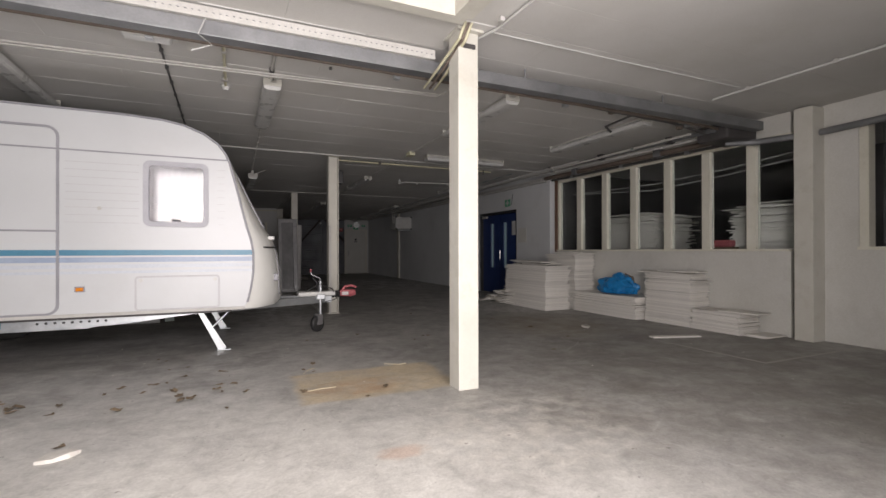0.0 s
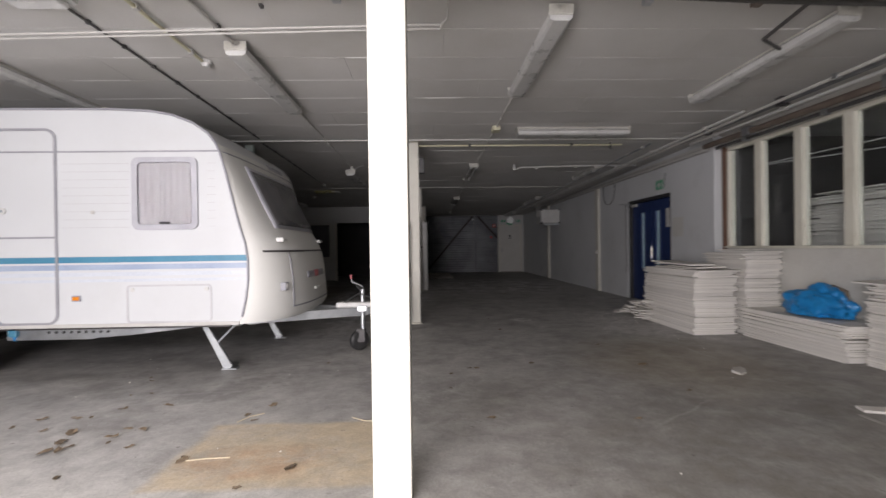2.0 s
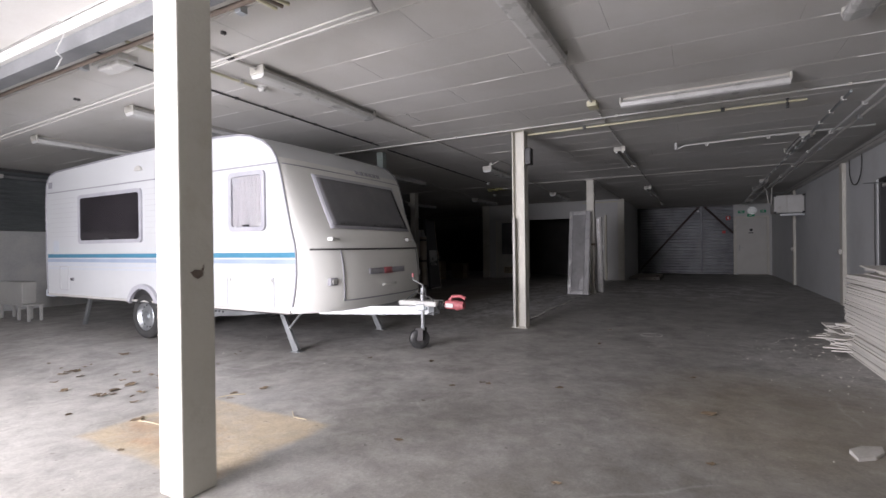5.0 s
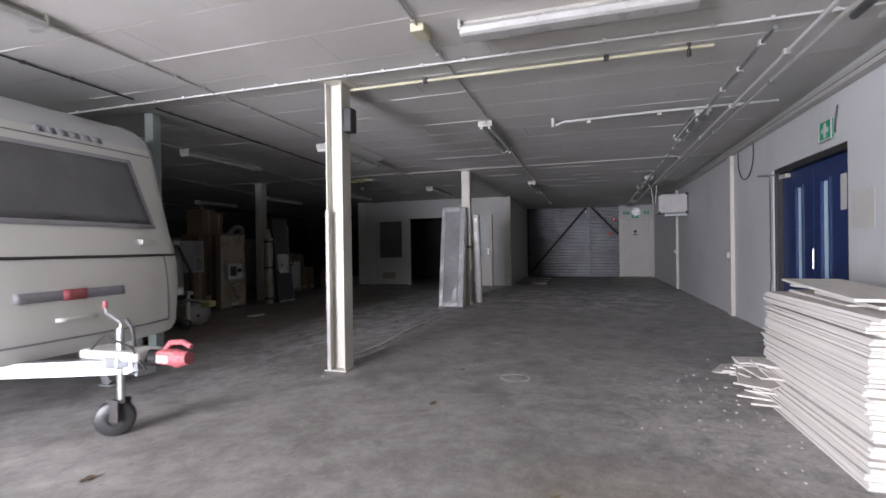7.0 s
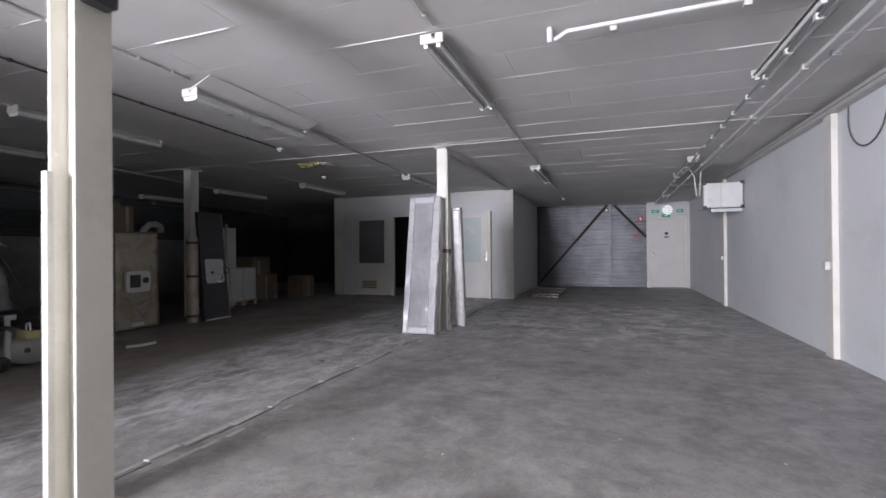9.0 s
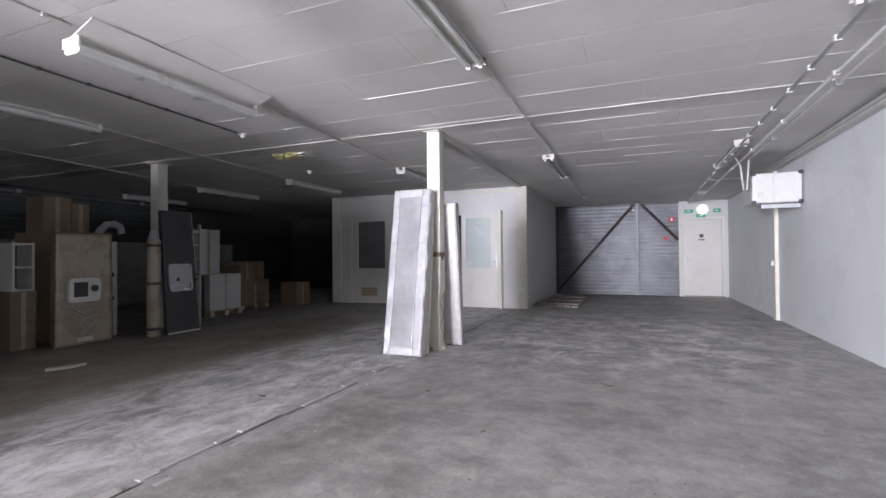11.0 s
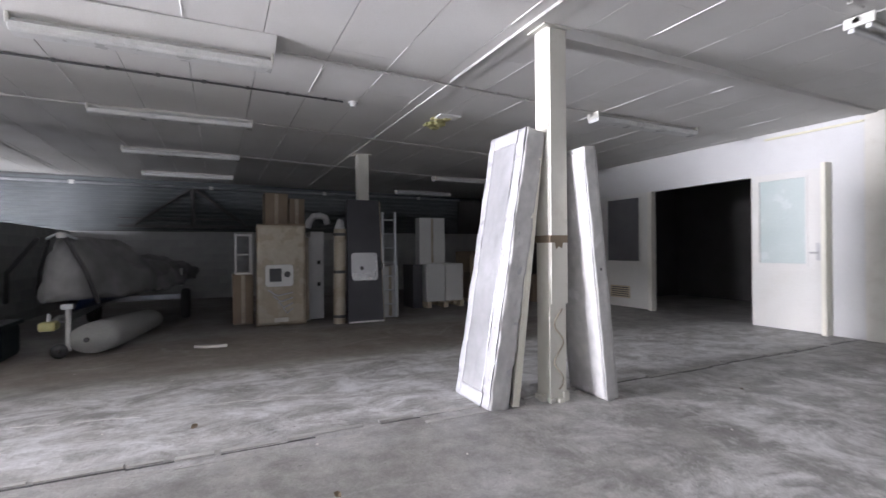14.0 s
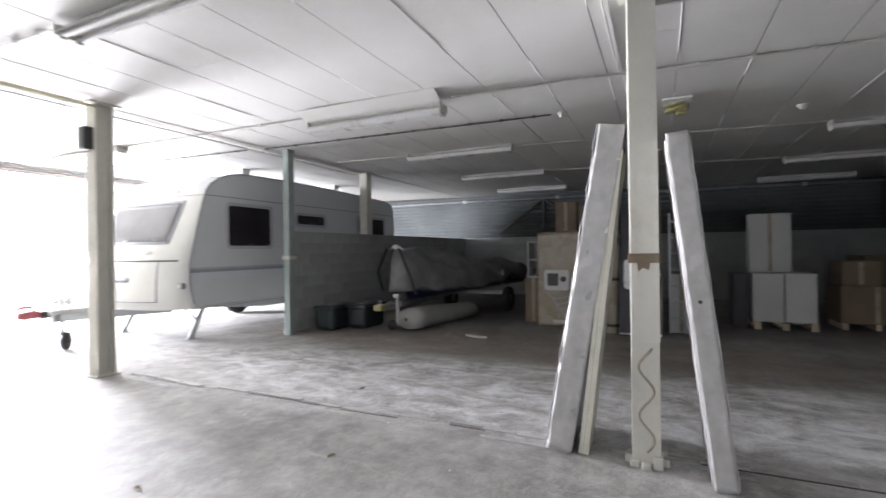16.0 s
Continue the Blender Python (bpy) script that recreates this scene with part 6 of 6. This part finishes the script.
hp = part("hob_plate", prism(rounded(13.36, 0.66, 13.80, 1.02, 0.05), "x", -3.47, -3.40, 0.008), M_PLASTIC_W, cp, "white hob plate")
part("glass", box(-3.40, 13.42, 0.74, -3.392, 13.61, 0.96, 0.002), M_BLACK, hp)
part("knob", rod((-3.40, 13.70, 0.86), (-3.37, 13.70, 0.86), 0.05, 18), M_BLACK, hp)
for i in range(4):
    part("tape_strip", tube([(-3.462, 13.4 + 0.08 * i, 0.6 - 0.1 * i), (-3.455, 13.55 + 0.05 * i, 0.5 - 0.1 * i), (-3.462, 13.8, 0.55 - 0.09 * i)], 0.012, 6), M_FOAM, cp)
part("label_paper", box(-3.462, 13.5, 0.06, -3.455, 13.72, 0.13), M_PAPER, cp)


cp.location.x += 0.17 * K


def carton(x0, y0, z0, x1, y1, z1, mat, label, group="stored cartons", flaps=True):
    th = thing("carton", ((x0 + x1) / 2, (y0 + y1) / 2, z0), label, "box", group)
    part("box", box(x0, y0, z0, x1, y1, z1, 0.008), mat, th)
    if flaps:
        part("tape", box(x1, (y0 + y1) / 2 - 0.03, z0 + 0.02, x1 + 0.003, (y0 + y1) / 2 + 0.03, z1 - 0.01), M_TAPE, th)
        part("top_seam", box(x0, (y0 + y1) / 2 - 0.003, z1, x1, (y0 + y1) / 2 + 0.003, z1 + 0.003), M_DARKSTEEL, th)
    return th


rk = thing("white_rack", (-3.95, 13.05, 0.8), "small white shelf rack standing on cartons", "rack")
for yy in (12.92, 13.16):
    part("side", box(-4.15, yy, 0.85, -3.75, yy + 0.03, 1.55, 0.004), M_PLASTIC_W, rk)
for z in (0.85, 1.18, 1.52):
    part("shelf", box(-4.15, 12.95, z, -3.75, 13.16, z + 0.025, 0.003), M_PLASTIC_W, rk)
carton(-4.2, 12.88, 0.0, -3.72, 13.2, 0.85, M_CARDBOARD, "tall brown carton under a white rack")
carton(-4.5, 13.3, 0.0, -4.0, 14.0, 1.72, M_CARDBOARD, "tall brown carton behind the worktop")
carton(-4.45, 13.42, 1.72, -4.0, 13.82, 2.3, M_CARDBOARD, "brown carton on top of a tall carton")
carton(-4.45, 13.85, 1.72, -4.05, 14.12, 2.22, M_CARDBOARD, "brown carton on top of a tall carton")
carton(-4.0, 14.04, 0.0, -3.66, 14.16, 1.5, M_WHITEBOX, "narrow white flat pack standing on end")
wp = thing("white_panel_set", (-3.95, 14.35, 0.25), "white cabinet panels with a curved white hose on top", "panels")
part("panel", box(-4.1, 14.18, 0.0, -3.8, 14.42, 1.6, 0.008), M_WHITEBOX, wp)
part("hose", tube([(-3.9, 14.15, 1.68), (-3.86, 14.18, 1.8), (-3.82, 14.25, 1.88), (-3.8, 14.36, 1.9), (-3.8, 14.46, 1.86), (-3.82, 14.5, 1.75)], 0.06, 12), M_FOAM, wp, "curved white hose")
for z in (0.6, 1.0):
    part("fitting", box(-3.8, 14.3, z, -3.785, 14.36, z + 0.07, 0.004), M_BLACK, wp)
rb = thing("wrapped_roll", (-3.05, 14.52, 0), "upright roll in brown paper with black straps", "roll")
part("roll", rod((-3.05, 14.53, 0), (-3.08, 14.56, 1.62), 0.105, 18), M_TAPE, rb)
part("roll_top", rod((-3.08, 14.55, 1.62), (-3.1, 14.57, 1.78), 0.09, 14, r2=0.05), M_FOAM, rb)
for z in (0.1, 0.86, 1.5):
    part("strap", rod((-3.055, 14.535, z), (-3.055, 14.535, z + 0.05), 0.112, 18), M_BLACK, rb)
sp = thing("sink_worktop", (-2.95, 14.95, 0), "black worktop with a steel sink, standing upright", "worktop")
part("panel", prism([(14.64, 0.0), (15.28, 0.0), (15.26, 2.13), (14.68, 2.14)], "x", -3.06, -2.98, 0.004), M_DARKPANEL, sp)
part("edge_strip", box(-3.07, 15.262, 0.0, -2.97, 15.275, 2.13, 0.002), M_TAPE, sp)
part("bottom_edge", box(-3.07, 14.65, 0.0, -2.965, 15.27, 0.025, 0.002), M_FILLER, sp)
sk = part("sink_rim", ring_frame(rounded(14.72, 0.72, 15.18, 1.2, 0.06), rounded(14.76, 0.76, 15.14, 1.16, 0.05), "x", -2.985, -2.955), M_STEEL, sp, "stainless sink rim")
part("bowl", prism(rounded(14.755, 0.755, 15.145, 1.165, 0.05), "x", -2.978, -2.972), M_STEEL, sk)
part("drain", rod((-2.972, 14.9, 0.93), (-2.962, 14.9, 0.93), 0.035, 16), M_DARKSTEEL, sk)
part("tap", tube([(-2.98, 15.22, 0.9), (-2.9, 15.24, 0.92), (-2.88, 15.25, 0.98), (-2.93, 15.25, 1.02)], 0.016, 8), M_STEEL, sp)
sp.matrix_world = pose(-2.82 * K, 14.95 * K, 0.014, 0, -6, 0)
ld = thing("ladder", (-3.3, 15.42, 0), "aluminium ladder standing behind the black worktop", "ladder")
for yy in (15.38, 15.62):
    part("stile", box(-3.33, yy, 0, -3.27, yy + 0.035, 1.95, 0.004), M_GALV, ld)
for i in range(7):
    part("rung", rod((-3.3, 15.4, 0.25 + i * 0.26), (-3.3, 15.63, 0.25 + i * 0.26), 0.014), M_GALV, ld)
carton(-3.7, 15.4, 0.0, -3.36, 15.72, 0.95, M_WHITEBOX, "white carton beside the column")

pt = thing("pallet", (-4.5, 17.1, 0), "wooden pallet under white cartons", "pallet", "pallets")
for y in (16.68, 16.95, 17.22, 17.46):
    part("deck_board", box(-4.9, y, 0.11, -4.18, y + 0.1, 0.13, 0.003), M_TIMBER, pt)
for y in (16.68, 17.07, 17.46):
    for x in (-4.85, -4.55, -4.26):
        part("block", box(x, y, 0.02, x + 0.08, y + 0.1, 0.11, 0.003), M_TIMBER, pt)
    part("skid", box(-4.9, y, 0.0, -4.18, y + 0.1, 0.02, 0.002), M_TIMBER, pt)
carton(-4.85, 16.67, 0.132, -4.2, 17.1, 0.94, M_WHITEBOX, "white carton on a pallet", flaps=False)
carton(-4.85, 17.12, 0.132, -4.2, 17.55, 0.94, M_WHITEBOX, "white carton on a pallet", flaps=False)
carton(-4.84, 16.68, 0.941, -4.6, 17.3, 1.96, M_WHITEBOX, "tall white carton standing on two cartons")
carton(-4.9, 16.4, 0.0, -4.3, 16.62, 0.93, M_DARKPANEL, "dark case beside the pallet", flaps=False)
carton(-5.3, 17.95, 0.1, -4.6, 18.9, 0.72, M_CARDBOARD, "wide brown carton on a low pallet")
carton(-5.3, 18.0, 0.72, -4.7, 18.5, 1.12, M_CARDBOARD, "brown carton on a wide carton")
carton(-6.6, 18.6, 0.0, -5.7, 19.9, 1.2, M_CARDBOARD, "large brown carton in the dark")
carton(-4.6, 19.35, 0.0, -4.05, 19.9, 0.62, M_CARDBOARD, "taped brown carton near the office wall")
pt2 = thing("pallet", (-4.95, 18.4, 0), "low wooden pallet under brown cartons", "pallet", "pallets")
for y in (17.97, 18.4, 18.8):
    part("skid", box(-5.3, y, 0.0, -4.6, y + 0.08, 0.1, 0.003), M_TIMBER, pt2)

# boat under a cover on its trailer
bt = thing("covered_boat", (-4.3, 11.3, 0), "small boat under a dusty dark cover on a trailer", "boat")
b = bmesh.new()
secs = []
for i in range(41):
    s = i / 40
    x = -2.15 - 5.0 * s
    w = 0.16 + 0.72 * min(1, s * 2.2) ** 0.7
    top = 1.47 - 0.42 * s + 0.05 * math.sin(s * 9)
    low = 0.66 + 0.16 * s + 0.05 * math.sin(i * 0.77)
    yc = 10.95 + 0.45 * s
    sec = []
    for k in range(31):
        a = math.pi * k / 30
        yy = yc - w * math.cos(a) * (1 + 0.05 * math.sin(k * 1.05 + i * 0.45))
        zz = low + (top - low) * math.sin(a) ** 1.15 + 0.15 * noise.noise(Vector((s * 9, k * 0.33, 2))) - 0.11 * abs(noise.noise(Vector((s * 17 + k * 0.3, k * 0.5, 5))))
        sec.append(b.verts.new((x, yy, zz)))
    secs.append(sec)
for a, c in zip(secs, secs[1:]):
    for k in range(30):
        b.faces.new((a[k], a[k + 1], c[k + 1], c[k]))
    b.faces.new((a[0], c[0], c[30], a[30]))
b.faces.new(secs[0])
b.faces.new(secs[-1][::-1])
part("cover", b, M_TARP, bt, "dusty grey-black boat cover", True)
part("strap", tube([(-2.3, 10.78, 1.4), (-2.55, 10.62, 1.0), (-2.9, 10.5, 0.7)], 0.02, 6), M_BLACK, bt, "dark lashing strap")
part("strap", tube([(-2.2, 10.7, 1.42), (-2.5, 10.32, 1.0), (-2.85, 10.2, 0.62)], 0.03, 6), M_BLACK, bt, "dark lashing strap")
part("strap", tube([(-2.16, 10.98, 1.44), (-2.12, 11.2, 1.0), (-2.2, 11.3, 0.62)], 0.025, 6), M_BLACK, bt, "dark lashing strap")
part("bow_rail", tube([(-2.14, 10.8, 1.42), (-2.1, 10.95, 1.5), (-2.14, 11.1, 1.42)], 0.015, 8), M_GALV, bt)
part("bow_cap", rod((-2.13, 10.95, 1.44), (-2.12, 10.95, 1.5), 0.05, 12), M_PLASTIC_W, bt)
b = bmesh.new()
secs = []
for i in range(12):
    s = i / 11
    x = -2.5 - 4.4 * s
    w = 0.1 + 0.6 * min(1, s * 2.2) ** 0.7
    yc = 10.98 + 0.42 * s
    secs.append([b.verts.new((x, yc + dy * w, z)) for dy, z in ((-1, 1.0 - 0.3 * s), (-0.8, 0.7 - 0.15 * s), (0, 0.5 - 0.05 * s), (0.8, 0.7 - 0.15 * s), (1, 1.0 - 0.3 * s))])
for a, c in zip(secs, secs[1:]):
    for k in range(4):
        b.faces.new((a[k], a[k + 1], c[k + 1], c[k]))
    b.faces.new((a[0], c[0], c[4], a[4]))
part("hull", b, M_BLUE, bt, "dark blue hull", True)
part("stern_plate", box(-5.0, 12.02, 0.62, -4.9, 12.06, 0.95, 0.004), M_PLASTIC_W, bt, "white plate on the trailer's side")
part("trailer_beam", box(-6.8, 10.9, 0.4, -2.2, 11.0, 0.48, 0.005), M_GALV, bt)
part("trailer_beam", box(-5.2, 10.7, 0.38, -5.1, 12.1, 0.46, 0.005), M_GALV, bt)
for yy in (10.68, 12.1):
    w = part("wheel", lathe([(0.12, -0.07), (0.25, -0.075), (0.28, -0.04), (0.28, 0.04), (0.25, 0.075), (0.12, 0.07)], (-5.15, yy, 0.28), "y", 24), M_TYRE, bt, "", True)
    part("rim", rod((-5.15, yy - 0.05, 0.28), (-5.15, yy + 0.05, 0.28), 0.13, 16), M_GALV, w)
part("support_post", rod((-2.0, 11.04, 0.08), (-2.0, 11.04, 0.62), 0.03, 12), M_PLASTIC_W, bt, "pale jockey post")
part("post_head", box(-2.06, 10.98, 0.58, -1.94, 11.1, 0.64, 0.008), M_GALV, bt)
part("jockey_wheel", lathe([(0.02, -0.04), (0.08, -0.04), (0.09, 0), (0.08, 0.04), (0.02, 0.04)], (-1.96, 10.96, 0.09), "x", 18), M_BLACK, bt, "", True)
part("coupling_arm", tube([(-2.2, 10.95, 0.44), (-1.9, 10.98, 0.5), (-1.6, 10.99, 0.47)], 0.03, 8), M_GALV, bt)
lock = part("coupling_lock", box(-1.62, 10.9, 0.4, -1.42, 11.06, 0.5, 0.03), M_YELLOW, bt, "yellow coupling lock")
part("shackle", tube([(-1.56, 10.98, 0.49), (-1.55, 10.98, 0.57), (-1.5, 10.98, 0.58), (-1.48, 10.98, 0.49)], 0.012, 8), M_GALV, lock)
fe = thing("grey_fender", (-2.5, 11.35, 0), "grey inflatable tube lying on the floor by the boat", "fender")
b = bmesh.new()
secs = []
for i in range(10):
    s = i / 9
    r = 0.22 * (0.86 + 0.14 * min(1, s * 6)) * (1 - 0.25 * s)
    secs.append([b.verts.new((-1.98 - 1.9 * s, 11.28 + 0.35 * s + 1.3 * r * math.cos(a), 0.21 * (1 - 0.2 * s) + 0.95 * r * math.sin(a))) for a in [2 * math.pi * k / 18 for k in range(18)]])
for a, c in zip(secs, secs[1:]):
    for k in range(18):
        b.faces.new((a[k], a[(k + 1) % 18], c[(k + 1) % 18], c[k]))
b.faces.new(secs[0][::-1])
b.faces.new(secs[-1])
part("tube_body", b, M_FENDER, fe, "", True)
part("valve", rod((-1.96, 11.22, 0.2), (-1.985, 11.22, 0.2), 0.03, 12), M_DARKSTEEL, fe)
for y0, y1, x in ((9.64, 10.04, -1.75), (10.06, 10.46, -2.12)):
    cr = thing("dark_crate", (x, (y0 + y1) / 2, 0), "dark green plastic crate on the floor by the low wall", "crate", "crates by the wall")
    part("bin", box(x - 0.4, y0, 0.0, x + 0.28, y1, 0.42, 0.08), M_CRATE, cr)
    part("rim", box(x - 0.42, y0 - 0.015, 0.39, x + 0.3, y1 + 0.015, 0.44, 0.01), M_CRATE, cr)
    part("lid_highlight", box(x - 0.2, y0 + 0.1, 0.44, x + 0.15, y1 - 0.1, 0.452, 0.004), M_TARP, cr)
# Bench and case are white; the grey colour paints in their shade.
wb = thing("white_bench", (-7.2, 6.2, 0), "low white bench carrying a white case, greyed to look shaded", "bench")
part("top", box(-7.9, 6.07, 0.285, -6.62, 6.34, 0.32, 0.006), M_FENDER, wb)
for x in (-7.86, -7.1, -6.69):
    for y in (6.09, 6.28):
        part("leg", box(x, y, 0.0, x + 0.045, y + 0.045, 0.285, 0.004), M_FENDER, wb)
part("case", box(-7.85, 6.09, 0.32, -6.88, 6.32, 0.735, 0.012), M_FENDER, wb)

# steel truss and pipe on the far wall
tr = thing("steel_truss", (LEFT + 0.1, 12.0, 1.9), "dark steel triangular truss on the far wall", "truss")
part("chord", box(LEFT + 0.07, 10.4, 1.88, LEFT + 0.15, 13.6, 1.95, 0.004), M_DARKSTEEL, tr)
part("chord", box(LEFT + 0.07, 10.4, 2.1, LEFT + 0.13, 13.6, 2.14, 0.004), M_DARKSTEEL, tr)
for y0, z0, y1, z1 in ((10.7, 1.92, 12.0, 2.9), (12.06, 1.92, 12.06, 2.95), (13.4, 1.92, 12.12, 2.9)):
    part("strut", rod((LEFT + 0.11, y0, z0), (LEFT + 0.11, y1, z1), 0.045, 6), M_DARKSTEEL, tr)
conduit([(LEFT + 0.2, 5.0, 2.98), (LEFT + 0.2, 20.0, 2.9)], 0.03, M_TRAY, "dull pipe along the far wall under the ceiling", "service_pipe", clips=3.0)

# ---- litter on the floor ----
leaf_mesh = []
for s in range(5):
    r = random.Random(40 + s)
    b = bmesh.new()
    n = 8
    ring = [b.verts.new((math.cos(2 * math.pi * k / n) * 0.05 * r.uniform(0.6, 1.3), math.sin(2 * math.pi * k / n) * 0.028 * r.uniform(0.6, 1.3), 0.004 + 0.014 * r.random())) for k in range(n)]
    c = b.verts.new((0, 0, 0.004))
    for k in range(n):
        b.faces.new((ring[k], ring[(k + 1) % n], c))
    ext = bmesh.ops.extrude_face_region(b, geom=b.faces[:])
    bmesh.ops.translate(b, vec=(0, 0, 0.002), verts=[e for e in ext["geom"] if isinstance(e, bmesh.types.BMVert)])
    me = bpy.data.meshes.new("dry_leaf")
    b.to_mesh(me)
    b.free()
    me.materials.append(M_LEAF)
    leaf_mesh.append(me)
spots = [(0.77, 4.8), (-0.42, 4.44), (-0.11, 4.69), (-0.7, 4.96), (-0.68, 5.98), (-0.56, 4.96), (-0.41, 4.46), (-0.64, 4.93), (-0.76, 6.1), (1.28, 3.99), (1.05, 3.77), (2.34, 5.98), (0.68, 4.9), (-1.88, 4.65), (-1.27, 4.57), (-1.6, 4.61), (0.56, 4.17), (-0.83, 4.24), (-1.56, 4.53), (-0.12, 4.54), (-0.39, 4.31), (-1.01, 4.77), (0.96, 6.55), (2.32, 5.5), (0.81, 5.13), (3.2, 9.6), (3.4, 12.4), (2.6, 13.2), (1.2, 12.5), (2.4, 16.8), (4.2, 14.0)]
spots += [(rng.gauss(-0.9, 0.8), rng.gauss(4.7, 0.5)) for _ in range(22)] + [(rng.uniform(1.5, 4.5), rng.uniform(4.2, 9)) for _ in range(10)]
for (x0, y0), (x1, y1), (x2, y2) in (((1.52, 4.8), (1.64, 4.7), (1.75, 4.72)), ((0.66, 4.76), (0.72, 4.86), (0.8, 4.94)), ((0.6, 4.12), (0.72, 4.13), (0.86, 4.15))):
    tw = thing("twig", (x1, y1, 0), "thin pale twig lying on the floor", "twig", "twigs on the floor")
    part("stem", tube([(x0, y0, 0.006), (x1, y1, 0.012), (x2, y2, 0.006)], 0.004, 6), M_TIMBER, tw)
for x, y in spots:
    ob = new("dry_leaf", rng.choice(leaf_mesh))
    s = rng.uniform(0.45, 1.15)
    ob.matrix_world = pose(x * K, y * K, 0.0, 0, 0, rng.uniform(0, 360)) @ Matrix.Diagonal((s, s, s, 1))
    tagged(ob, "small curled brown leaf lying on the floor", "leaf", "leaves on the floor")
for x, y, w, rz in ((-0.97, 3.4, 0.11, 15), (-1.88, 12.57, 0.2, 70), (5.28, 5.85, 0.16, 50)):
    b = bmesh.new()
    pts = [(-w, -0.04), (-w * 0.3, -0.07), (w * 0.5, -0.05), (w, 0.0), (w * 0.4, 0.06), (-w * 0.5, 0.05)]
    r2 = random.Random(int(w * 100))
    top = [b.verts.new((px, py, 0.006 + 0.03 * r2.random())) for px, py in pts]
    bot = [b.verts.new((px, py, 0.0)) for px, py in pts]
    b.faces.new(top)
    b.faces.new(bot[::-1])
    for i in range(6):
        b.faces.new((top[i], bot[i], bot[(i + 1) % 6], top[(i + 1) % 6]))
    th = thing("paper_scrap", (x, y, 0), "crumpled pale scrap of paper lying on the floor", "paper", "scraps", rz=rz)
    part("sheet", b, M_PAPER, th)
# lime marks on the floor: a winding crack and a ring left by a bucket


def raised(b, pts, h=0.002):
    lo = [b.verts.new((px, py, 0.0)) for px, py in pts]
    hi = [b.verts.new((px, py, h)) for px, py in pts]
    b.faces.new(hi)
    for i in range(len(pts)):
        j = (i + 1) % len(pts)
        b.faces.new((lo[i], lo[j], hi[j], hi[i]))


b = bmesh.new()
x, y = 0.68, 10.3
while y < 13.4:
    y1 = y + rng.uniform(0.05, 0.1)
    x1 = x + rng.uniform(-0.05, 0.05) + 0.1 * (0.66 - x)
    w0, w1 = rng.uniform(0.006, 0.02), rng.uniform(0.006, 0.02)
    if rng.random() < 0.9:
        raised(b, ((x - w0, y), (x + w0, y), (x1 + w1, y1), (x1 - w1, y1)))
    x, y = x1, y1
solid("floor_crack", b, M_STAIN, "winding pale lime crack in the floor", "floor crack")
b = bmesh.new()
ri = [[(3.79 + r * math.cos(a) * 1.1, 9.45 + r * math.sin(a)) for a in [2 * math.pi * k / 28 for k in range(28)]] for r in (0.118, 0.14)]
for k in range(28):
    if k % 9 != 4:
        raised(b, (ri[0][k], ri[1][k], ri[1][(k + 1) % 28], ri[0][(k + 1) % 28]))
solid("floor_ring_stain", b, M_STAIN, "pale ring stain on the floor", "floor stain")
b = bmesh.new()
for i in range(170):
    k = rng.random()
    if k < 0.6:
        x, y = rng.gauss(5.7, 0.45), rng.gauss(8.8, 0.9)
    else:
        x, y = rng.uniform(-2, 6.5), rng.uniform(2.5, 16)
    s = rng.uniform(0.003, 0.007) * (1.8 if k < 0.06 else 1)
    if x < 5.9 or y > 10.4:
        box(x - s, y - s * rng.uniform(0.4, 1.2), 0.0, x + s, y + s, s * 0.6, 0, b)
solid("crumbs", b, M_BOARD, "white board crumbs scattered on the floor", "debris", "stuff")

# ---- blocks of the low walls ----
b = box(-0.192, -0.03, -0.094, 0.192, 0.03, 0.094)
for v in b.verts:
    v.co *= K
me_block = bpy.data.meshes.new("block")
bmesh.ops.recalc_face_normals(b, faces=b.faces[:])
b.to_mesh(me_block)
b.free()
me_block.materials.append(M_BLOCK)
for row in range(9):
    x = -1.14 - 0.2 - (0.2 if row % 2 else 0.0)
    while x > LEFT + 0.2:
        ob = new("block", me_block)
        ob.parent = low_wall
        ob.matrix_basis = pose(x * K, (9.43 + rng.uniform(-0.002, 0.002)) * K, (0.1 + row * 0.197) * K)
        x -= 0.393
for row in range(9):
    y = 9.75 + (0.2 if row % 2 else 0.0)
    while y < 16:
        ob = new("block", me_block)
        ob.parent = west_low
        ob.matrix_basis = pose((LEFT + 0.05 + rng.uniform(-0.002, 0.002)) * K, y * K, (0.1 + row * 0.197) * K, 0, 0, 90)
        y += 0.393
